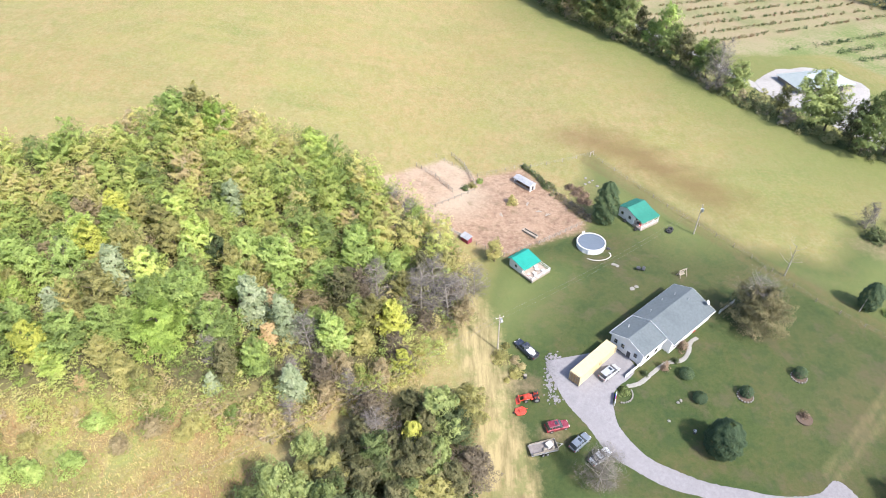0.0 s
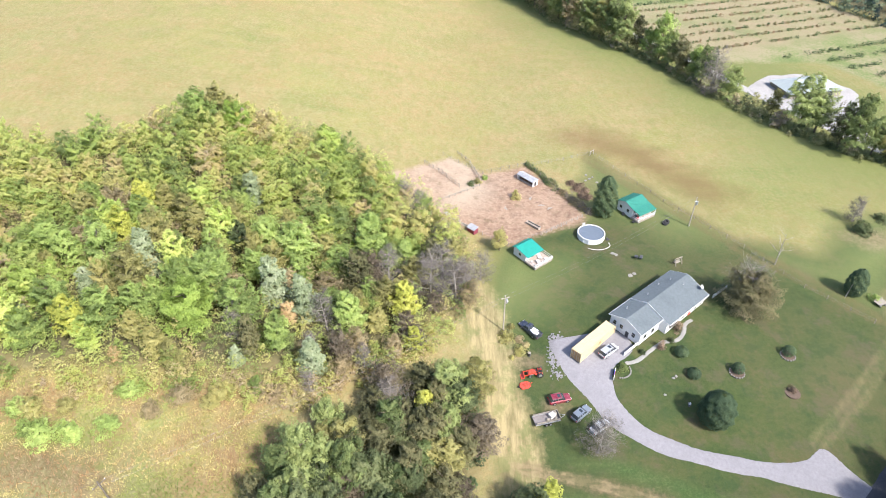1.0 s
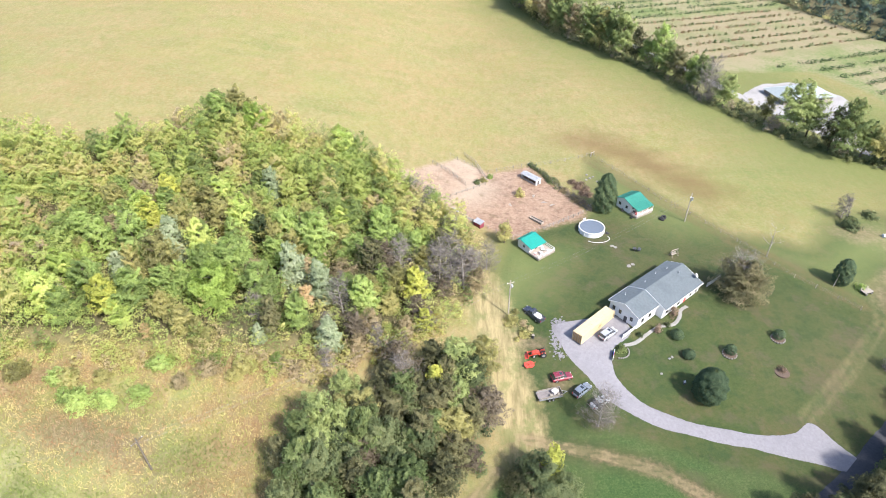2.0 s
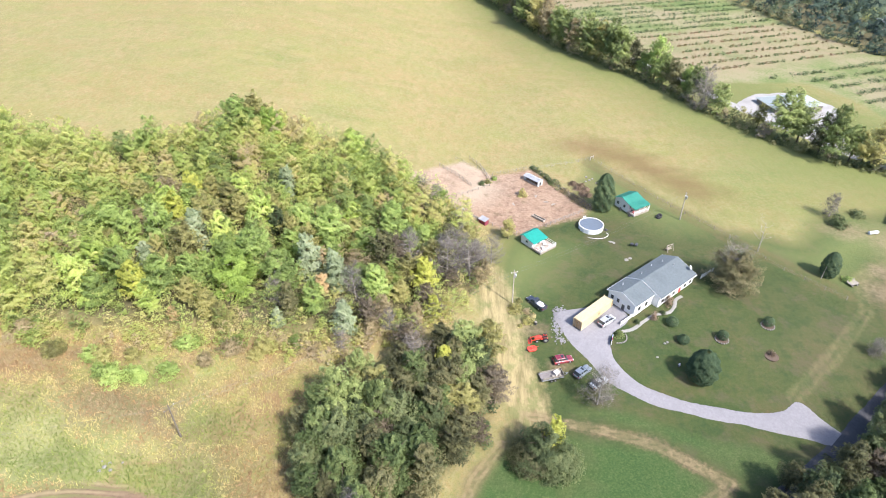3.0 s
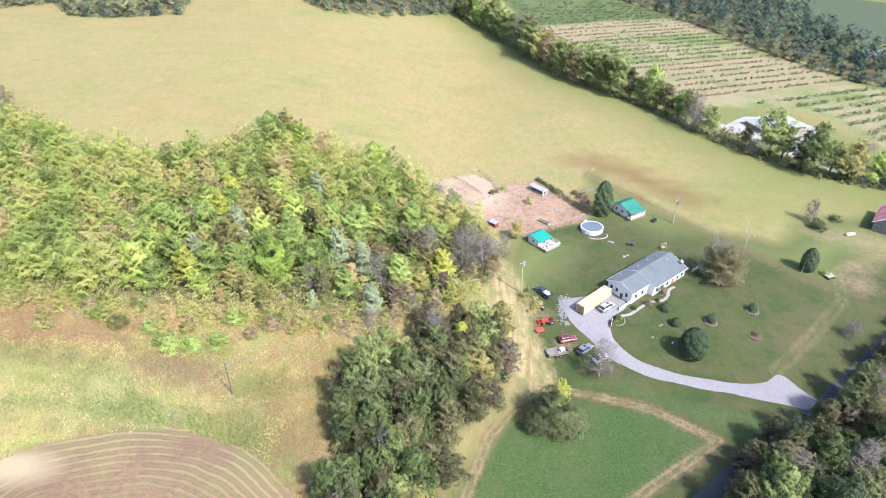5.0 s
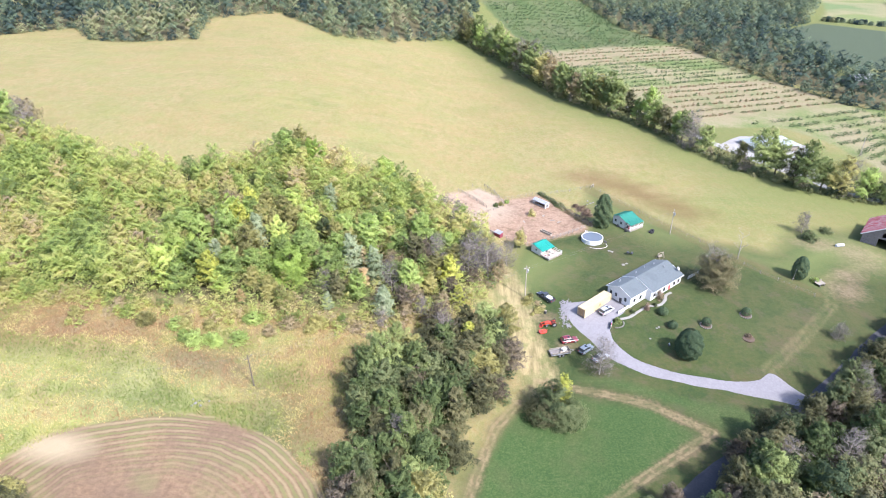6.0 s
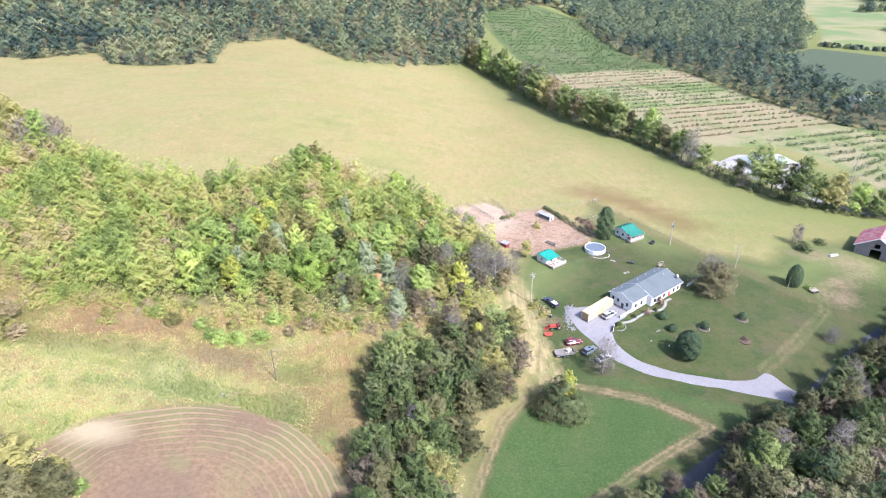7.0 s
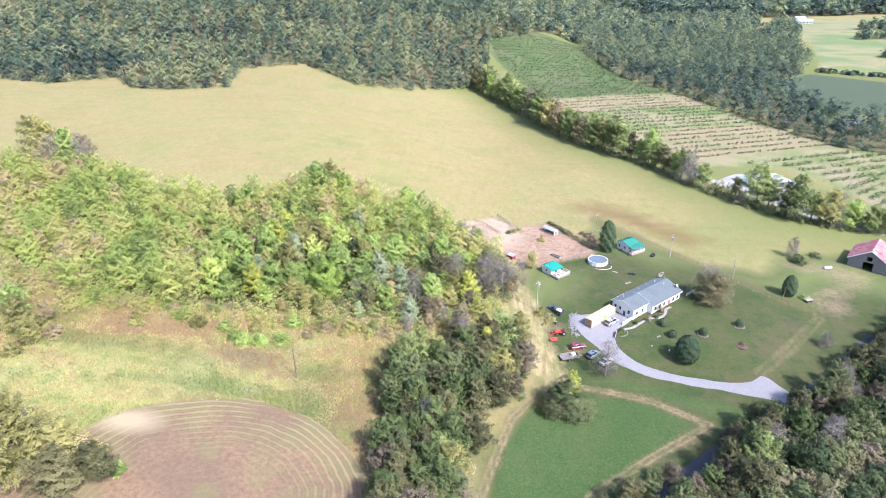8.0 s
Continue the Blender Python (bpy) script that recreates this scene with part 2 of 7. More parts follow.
    lush = s.ramp(s.math("ADD", s.math("MULTIPLY", mid, 0.4), s.math("MULTIPLY", fine, 0.6)), [(0.3, (0.03, 0.062, 0.015)), (0.5, (0.048, 0.085, 0.021)), (0.7, (0.085, 0.105, 0.036))])
    lush = s.mix(s.span(s.noise(0.5, 5, 0.75), 0.46, 0.6, 0, 0.6), lush, (0.04, 0.078, 0.02))
    lush = s.mix(s.span(s.noise(0.07, 4, 0.6), 0.5, 0.62, 0, 0.45), lush, (0.085, 0.09, 0.034))
    lush = s.mix(s.span(grit, 0.45, 0.6, 0, 0.6), lush, (0.026, 0.055, 0.012))
    lush = s.mix(s.span(s.noise(2.2, 4, 0.7), 0.5, 0.62, 0, 0.5), lush, (0.085, 0.12, 0.035))
    # rank weeds
    broad = s.noise(0.035, 4, 0.65)
    weeds = s.ramp(broad, [(0.36, (0.15, 0.19, 0.042)), (0.44, (0.24, 0.26, 0.07)), (0.5, (0.3, 0.27, 0.1)), (0.545, (0.25, 0.18, 0.085)), (0.59, (0.19, 0.22, 0.055))])
    lines = s.noise(1.0, 4, 0.65, stretch=(0.16, 0.045, 0.1))
    weeds = s.mix(s.span(lines, 0.48, 0.58, 0, 0.7), weeds, (0.17, 0.2, 0.06))
    brown = s.math("ADD", s.attribute("wood"), s.math("MULTIPLY", s.math("SUBTRACT", broad, 0.45), 60))
    weeds = s.mix(s.math("MULTIPLY", s.span(brown, -26, -8), s.span(s.noise(0.12, 4, 0.7), 0.44, 0.54, 0.1, 0.75)), weeds, (0.2, 0.138, 0.062))
    # cloud shade is put into these darker green and brown patches of weeds
    weeds = s.mix(s.math("MULTIPLY", area("greenpatch", 6, 5), 0.85), weeds, (0.075, 0.105, 0.03))
    weeds = s.mix(s.math("MULTIPLY", area("brownpatch", 6, 5), 0.75), weeds, (0.115, 0.085, 0.045))
    weeds = s.mix(s.math("MULTIPLY", area("russet", 9, 6), s.span(lines, 0.4, 0.6, 0.45, 0.9)), weeds, (0.2, 0.115, 0.055))
    weeds = s.mix(s.math("MULTIPLY", area("swathe", 6, 6), s.span(lines, 0.4, 0.6, 0.3, 0.8)), weeds, (0.33, 0.33, 0.14))
    weeds = s.mix(s.span(fine, 0.48, 0.7, 0, 0.5), weeds, (0.31, 0.27, 0.14))
    weeds = s.mix(s.span(grit, 0.45, 0.75, 0, 0.5), weeds, (0.12, 0.11, 0.05))
    # mown ground with windrows of straw that follow its edge
    d = s.math("ADD", s.attribute("mown"), s.math("ADD", s.math("MULTIPLY", s.noise(0.04, 2, 0.5), 5.0), s.math("MULTIPLY", s.noise(0.4, 3, 0.6), 0.7)))
    wave = s.math("SINE", s.math("MULTIPLY", d, 3.8))
    mown = s.mix(s.span(fine, 0.3, 0.7), (0.135, 0.086, 0.051), (0.23, 0.154, 0.092))
    mown = s.mix(s.span(s.noise(0.06, 4, 0.6), 0.42, 0.6, 0, 0.5), mown, (0.115, 0.08, 0.056))
    mown = s.mix(s.span(mid, 0.5, 0.62, 0, 0.5), mown, (0.15, 0.14, 0.062))
    edge_band = s.math("MULTIPLY", s.span(s.attribute("mown"), 4, 17, 0.95, 0.1), s.span(s.noise(0.09, 3, 0.65), 0.36, 0.54, 0.15, 1.0))
    mown = s.mix(s.math("MULTIPLY", s.span(wave, 0.1, 1.0, 0, 0.65), edge_band), mown, (0.29, 0.225, 0.13))
    mown = s.mix(s.math("MULTIPLY", s.span(wave, -1.0, -0.2, 0.75, 0), edge_band), mown, (0.15, 0.16, 0.055))
    mown = s.mix(s.span(s.attribute("straw"), -2, 3, 0, 0.75), mown, (0.36, 0.30, 0.19))
    dirt = s.mix(s.span(mid, 0.35, 0.65), (0.19, 0.115, 0.078), (0.29, 0.2, 0.138))
    dirt = s.mix(s.span(fine, 0.42, 0.62, 0, 0.6), dirt, (0.34, 0.25, 0.175))
    dirt = s.mix(s.span(s.noise(0.45, 5, 0.75), 0.5, 0.62, 0, 0.6), dirt, (0.125, 0.078, 0.052))
    dirt = s.mix(s.math("MULTIPLY", s.span(s.noise(0.06, 3, 0.6), 0.4, 0.6, 0.3, 1), s.span(s.attribute("pale"), -6, 6)), dirt, (0.35, 0.285, 0.21))
    dirt = s.mix(s.span(s.noise(0.3, 5, 0.75), 0.55, 0.68, 0, 0.6), dirt, (0.120, 0.092, 0.048))
    straw = s.mix(s.span(s.noise(1.0, 4, 0.7, stretch=(0.9, 0.12, 0.5)), 0.36, 0.62), (0.175, 0.145, 0.068), (0.33, 0.27, 0.138))
    straw = s.mix(s.span(s.noise(0.2, 5, 0.7), 0.5, 0.6, 0, 0.6), straw, (0.12, 0.14, 0.045))
    floor = s.mix(s.span(fine, 0.3, 0.7), (0.06, 0.06, 0.03), (0.14, 0.12, 0.06))
    orchard = s.ramp(s.math("ADD", s.math("MULTIPLY", s.noise(0.03, 3, 0.6), 0.6), s.math("MULTIPLY", fine, 0.4)), [(0.36, (0.085, 0.13, 0.038)), (0.48, (0.15, 0.175, 0.065)), (0.56, (0.235, 0.205, 0.12))])
    orchard = s.mix(s.math("MULTIPLY", s.span(s.attribute("dense"), -6, 6), 0.75), orchard, (0.05, 0.08, 0.026))
    orchard = s.mix(s.math("MULTIPLY", s.span(s.attribute("strawrows"), -4, 4), s.span(s.noise(0.07, 4, 0.65), 0.38, 0.6, 0.95, 0.4)), orchard, (0.235, 0.19, 0.115))
    color = s.mix(area("weeds", 5, 3), hay, weeds)
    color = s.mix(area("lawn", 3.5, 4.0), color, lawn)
    color = s.mix(area("lush", 2.0, 1.5), color, lush)
    color = s.mix(s.math("MULTIPLY", area("faint", 0.8, 0.5), 0.19), color, straw)
    color = s.mix(s.math("MULTIPLY", area("lane", 0.7, 0.6), 0.42), color, (0.125, 0.09, 0.042))
    color = s.mix(s.math("MULTIPLY", area("wide", 4, 1.8), 0.92), color, straw)
    rut = s.mix(s.span(fine, 0.3, 0.7), (0.1, 0.075, 0.04), (0.17, 0.13, 0.07))
    groove = s.math("ABSOLUTE", s.math("SUBTRACT", s.attribute("track"), 0.55))
    rut = s.mix(s.math("MULTIPLY", s.span(groove, 0.2, 0.45, 1.0, 0.0), s.span(fine, 0.3, 0.6, 0.4, 0.9)), rut, (0.225, 0.172, 0.095))
    rut = s.mix(s.math("MULTIPLY", s.span(s.attribute("track"), 0.9, 1.2), s.span(mid, 0.35, 0.6, 0.3, 0.8)), rut, (0.1, 0.115, 0.042))
    color = s.mix(s.math("MULTIPLY", area("track", 2.0, 0.6), s.span(s.noise(0.2, 4, 0.7), 0.42, 0.58, 0.85, 0.4)), color, rut)
    color = s.mix(area("mown", 1.2, 0.8), color, mown)
    color = s.mix(area("paddock", 3.0, 1.0), color, dirt)
    color = s.mix(s.math("MULTIPLY", area("dirt", 3.0, 1.6), 0.4), color, dirt)
    color = s.mix(area("orchard", 3.0, 2.0), color, orchard)
    color = s.mix(area("gray", 3.0, 2.0), color, (0.064, 0.083, 0.047))
    color = s.mix(area("palefield", 8.0, 3.0), color, s.ramp(s.noise(0.008, 3, 0.6), [(0.4, (0.128, 0.172, 0.069)), (0.55, (0.225, 0.205, 0.11)), (0.62, (0.15, 0.18, 0.065))]))
    color = s.mix(area("wood", 4.0, 3.0), color, floor)
    # a faint blue-gray haze mixed into every ground colour
    color = s.mix(0.04, color, (0.15, 0.16, 0.2))
    s.bump(s.math("ADD", s.math("MULTIPLY", fine, 0.7), s.math("MULTIPLY", grit, 0.3)), 0.7, 0.5)
    return s.done(color, 0.95, 0.0, 0.1)


def gravel_material(name, a, b, stone=1.0):
    s = Shade(name)
    fine, mid, grit = s.noise(1.6 * stone, 4, 0.7), s.noise(0.2, 3, 0.6), s.noise(14 * stone, 3, 0.7)
    color = s.mix(s.span(fine, 0.3, 0.7), a, b)
    color = s.mix(s.span(grit, 0.3, 0.75, 0, 0.4), color, tuple(min(1, c * 1.25) for c in b))
    color = s.mix(s.span(mid, 0.5, 0.75, 0, 0.35), color, tuple(c * 0.7 for c in a))
    s.bump(s.math("ADD", grit, fine), 0.6, 0.05)
    return s.done(color, 0.95, 0.0, 0.15)


def bark_material(name, a, b):
    s = Shade(name)
    color = s.mix(s.span(s.noise(6, 4, 0.7, True, (1, 1, 0.2)), 0.3, 0.7), a, b)
    s.bump(s.noise(14, 3, 0.6, True, (1, 1, 0.15)), 0.6, 0.05)
    return s.done(color, 0.95, 0.0, 0.1)


def glass_dark(name, tint=(0.02, 0.025, 0.03)):
    s = Shade(name)
    s.put(s.bsdf.inputs["Coat Weight"], 0.5)
    return s.done(s.mix(s.noise(0.7, 2, 0.5, True), tint, tuple(c * 2.2 for c in tint)), 0.06, 0.0, 0.8)


def paint_car(name, color):
    s = Shade(name)
    s.put(s.bsdf.inputs["Coat Weight"], 0.7)
    s.put(s.bsdf.inputs["Coat Roughness"], 0.08)
    dust = s.span(s.noise(2.5, 4, 0.6, True), 0.4, 0.75, 0.0, 0.25)
    return s.done(s.mix(dust, color, (0.35, 0.32, 0.27)), 0.35, 0.25, 0.5)


def metal_sheet(name, color, vary=0.2, rough=0.4, rust=None):
    s = Shade(name)
    a = s.noise(0.9, 4, 0.65, True)
    tone = s.mix(s.span(a, 0.3, 0.7), tuple(c * (1 - vary) for c in color), tuple(min(1, c * (1 + vary)) for c in color))
    if rust:
        tone = s.mix(s.span(s.noise(0.5, 4, 0.7, True, (1, 3, 1)), 0.46, 0.6), tone, rust)
    return s.done(tone, s.span(a, 0.3, 0.7, rust and 0.7 or rough * 0.8, rust and 0.9 or rough * 1.2), 0.15, 0.4)


M = {
    "ground": ground_material(),
    "gravel": gravel_material("pale_limestone_gravel", (0.155, 0.15, 0.16), (0.22, 0.213, 0.225)),
    "gravel_far": gravel_material("white_limestone_gravel", (0.22, 0.21, 0.205), (0.31, 0.3, 0.29)),
    "asphalt": gravel_material("worn_asphalt", (0.045, 0.045, 0.05), (0.075, 0.075, 0.08), 1.5),
    "concrete": gravel_material("weathered_concrete", (0.19, 0.185, 0.17), (0.26, 0.25, 0.235), 1.5),
    "bark": bark_material("rough_bark", (0.09, 0.07, 0.05), (0.2, 0.17, 0.13)),
    "bark_gray": bark_material("gray_bark", (0.2, 0.18, 0.15), (0.38, 0.35, 0.31)),
    "green": leaves("green_leaves", (0.16, 0.228, 0.06), (0.331, 0.45, 0.114), (0.524, 0.638, 0.188), 0.58),
    "bright": leaves("light_green_leaves", (0.251, 0.342, 0.067), (0.456, 0.581, 0.135), (0.661, 0.7, 0.215), 0.58),
    "dark": leaves("dark_green_leaves", (0.049, 0.075, 0.029), (0.112, 0.149, 0.054), (0.199, 0.236, 0.087), 0.45),
    "olive": leaves("olive_autumn_leaves", (0.194, 0.199, 0.068), (0.388, 0.388, 0.125), (0.547, 0.519, 0.188), 0.58),
    "yellow": leaves("yellow_autumn_leaves", (0.3, 0.34, 0.055), (0.47, 0.51, 0.085), (0.61, 0.63, 0.13), 0.5),
    "rust": leaves("rust_brown_leaves", (0.205, 0.177, 0.091), (0.388, 0.336, 0.165), (0.524, 0.456, 0.251), 0.58),
    "orange": leaves("pale_orange_leaves", (0.38, 0.29, 0.12), (0.5, 0.38, 0.17), (0.58, 0.46, 0.23), 0.4),
    "cedar": leaves("blue_green_needles", (0.16, 0.21, 0.1), (0.28, 0.35, 0.17), (0.42, 0.48, 0.28), 0.4),
    "conifer": leaves("dark_conifer_needles", (0.022, 0.045, 0.018), (0.05, 0.086, 0.036), (0.1, 0.145, 0.05), 0.22),
    "twig": leaves("bare_gray_twigs", (0.08, 0.074, 0.058), (0.145, 0.134, 0.106), (0.225, 0.208, 0.165), 0.05),
    "brown": leaves("purple_brown_leaves", (0.07, 0.073, 0.028), (0.15, 0.145, 0.058), (0.24, 0.212, 0.1), 0.35),
    "pine": leaves("shaded_dark_leaves", (0.03, 0.042, 0.022), (0.065, 0.08, 0.04), (0.12, 0.132, 0.066), 0.3),
    # darker copy of the olive leaves, with shade put into the colour
    "olive_shade": leaves("shaded_olive_leaves", (0.055, 0.063, 0.026), (0.132, 0.139, 0.054), (0.236, 0.23, 0.094), 0.45),
    "fresh": leaves("fresh_green_leaves", (0.217, 0.319, 0.057), (0.376, 0.513, 0.103), (0.57, 0.684, 0.171), 0.58),
    "hedgegreen": leaves("hedge_tree_leaves", (0.098, 0.138, 0.04), (0.213, 0.276, 0.081), (0.356, 0.425, 0.132), 0.45),
    "weedbrown": leaves("dead_weed_stems", (0.1, 0.075, 0.045), (0.185, 0.137, 0.08), (0.27, 0.2, 0.12), 0.2),
    "deep": leaves("deep_green_leaves", (0.044, 0.071, 0.023), (0.101, 0.149, 0.044), (0.198, 0.255, 0.079), 0.45),
    "umber": leaves("umber_leaves", (0.072, 0.06, 0.036), (0.151, 0.13, 0.078), (0.23, 0.198, 0.126), 0.4),
    "grass": leaves("dry_grass_tufts", (0.182, 0.213, 0.068), (0.364, 0.325, 0.128), (0.546, 0.438, 0.240), 0.25),
    # bluish low stops: the haze of distance is painted into the far woods
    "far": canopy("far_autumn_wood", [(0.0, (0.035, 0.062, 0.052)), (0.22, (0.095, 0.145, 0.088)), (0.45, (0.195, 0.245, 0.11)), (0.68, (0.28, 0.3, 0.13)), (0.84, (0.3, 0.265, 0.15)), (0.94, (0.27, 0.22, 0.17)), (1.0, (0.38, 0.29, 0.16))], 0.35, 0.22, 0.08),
    "middle": canopy("mixed_wood_leaves", [(0.0, (0.05, 0.08, 0.034)), (0.3, (0.12, 0.165, 0.06)), (0.55, (0.2, 0.215, 0.085)), (0.75, (0.26, 0.23, 0.13)), (0.92, (0.25, 0.21, 0.165)), (1.0, (0.34, 0.31, 0.1))], 0.4),
    "dry": canopy("dry_weed_tufts", [(0.0, (0.14, 0.19, 0.04)), (0.3, (0.27, 0.3, 0.07)), (0.52, (0.47, 0.42, 0.15)), (0.72, (0.37, 0.265, 0.11)), (0.88, (0.27, 0.165, 0.075)), (1.0, (0.3, 0.24, 0.12))], 0.35),
    "hedgerow": canopy("hedgerow_leaves", [(0.0, (0.09, 0.12, 0.05)), (0.3, (0.19, 0.225, 0.08)), (0.55, (0.3, 0.3, 0.115)), (0.75, (0.34, 0.3, 0.17)), (0.92, (0.3, 0.26, 0.2)), (1.0, (0.42, 0.38, 0.14))], 0.4),
    "thicket": canopy("sunlit_thicket_leaves", [(0.0, (0.17, 0.23, 0.07)), (0.2, (0.31, 0.41, 0.1)), (0.42, (0.44, 0.51, 0.135)), (0.6, (0.51, 0.49, 0.17)), (0.76, (0.49, 0.42, 0.2)), (0.9, (0.43, 0.36, 0.23)), (1.0, (0.6, 0.57, 0.17))], 0.58, 0.5, 0.2),
    "berry": canopy("berry_bush_leaves", [(0.0, (0.04, 0.075, 0.03)), (0.4, (0.085, 0.135, 0.042)), (0.7, (0.17, 0.16, 0.06)), (1.0, (0.22, 0.15, 0.075))]),
}

# ---- mesh helpers ----


def quick_mesh(name, verts, quads, material):
    """A mesh of four-cornered faces from arrays."""
    me = bpy.data.meshes.new(name)
    verts, quads = np.asarray(verts, np.float32), np.asarray(quads, np.int32)
    me.vertices.add(len(verts))
    me.vertices.foreach_set("co", verts.ravel())
    me.loops.add(quads.size)
    me.loops.foreach_set("vertex_index", quads.ravel())
    me.polygons.add(len(quads))
    me.polygons.foreach_set("loop_start", np.arange(0, quads.size, quads.shape[1], dtype=np.int32))
    me.update(calc_edges=True)
    me.materials.append(material)
    return me


def part(name, bm, material, parent=None, label=""):
    """Links a bmesh as one mesh object under a thing or a part."""
    me = bpy.data.meshes.new(name)
    bmesh.ops.recalc_face_normals(bm, faces=bm.faces)
    bm.to_mesh(me)
    bm.free()
    me.materials.append(material)
    ob = new(name, me)
    ob.parent = parent
    return tagged(ob, label)


def thing(name, m, label, category, group="", kind=""):
    ob = new(name)
    ob.empty_display_size = 0.3
    ob.matrix_world = m
    return tagged(ob, label, category, group, kind)


def stand(x, y, turn=0.0, dz=0.0):
    return pose(x, y, gz(x, y) + dz, 0, 0, turn)


def box(lo, hi, bevel=0.0, bm=None, m=None):
    bm = bm or bmesh.new()
    lo, hi = Vector(lo), Vector(hi)
    made = bmesh.ops.create_cube(bm, size=1, matrix=(m or Matrix()) @ Matrix.Translation((lo + hi) / 2) @ Matrix.Diagonal((*(hi - lo), 1)))["verts"]
    if bevel:
        edges = {e for v in made for e in v.link_edges}
        bmesh.ops.bevel(bm, geom=list(edges), offset=bevel, segments=2, profile=0.6, affect="EDGES")
    return bm


def rod(a, b, r, r2=None, sides=8, bm=None):
    bm = bm or bmesh.new()
    a, b = Vector(a), Vector(b)
    m = Matrix.Translation((a + b) / 2) @ (b - a).to_track_quat("Z", "Y").to_matrix().to_4x4()
    bmesh.ops.create_cone(bm, cap_ends=True, segments=sides, radius1=r, radius2=r if r2 is None else r2, depth=(b - a).length, matrix=m)
    return bm


def prism(outline, lo, hi, axis="y", bm=None, bevel=0.0):
    """An outline in two axes, drawn out along the third."""
    bm = bm or bmesh.new()
    put = {"y": lambda u, v, w: (u, w, v), "x": lambda u, v, w: (w, u, v), "z": lambda u, v, w: (u, v, w)}[axis]
    a = [bm.verts.new(put(u, v, lo)) for u, v in outline]
    b = [bm.verts.new(put(u, v, hi)) for u, v in outline]
    faces = [bm.faces.new(a), bm.faces.new(b[::-1])]
    for i in range(len(a)):
        j = (i + 1) % len(a)
        faces.append(bm.faces.new((a[i], a[j], b[j], b[i])))
    if bevel:
        bmesh.ops.bevel(bm, geom=list({e for f in faces for e in f.edges}), offset=bevel, segments=2, profile=0.6, affect="EDGES")
    return bm


def slab(corners, thick, bm=None):
    """A flat plate: its upper corners, thickened downwards along the normal."""
    bm = bm or bmesh.new()
    c = [Vector(p) for p in corners]
    n = (c[1] - c[0]).cross(c[2] - c[0]).normalized()
    n = n if n.z > 0 else -n
    a, b = [bm.verts.new(p) for p in c], [bm.verts.new(p - n * thick) for p in c]
    bm.faces.new(a), bm.faces.new(b[::-1])
    for i in range(len(a)):
        j = (i + 1) % len(a)
        bm.faces.new((a[i], a[j], b[j], b[i]))
    return bm


# ---- the ground ----


def spaced(*runs):
    return np.unique(np.concatenate([np.arange(a, b + 1e-6, s) for a, b, s in runs]))


def smooth_outline(poly, n=8):
    p, out = np.array(poly, float), []
    for i in range(len(p)):
        p0, p1, p2, p3 = (p[(i + k) % len(p)] for k in (-1, 0, 1, 2))
        for u in np.arange(n) / n:
            q = 0.5 * (2 * p1 + (p2 - p0) * u + (2 * p0 - 5 * p1 + 4 * p2 - p3) * u**2 + (3 * p1 - p0 - 3 * p2 + p3) * u**3)
            out.append((float(q[0]), float(q[1])))
    return out


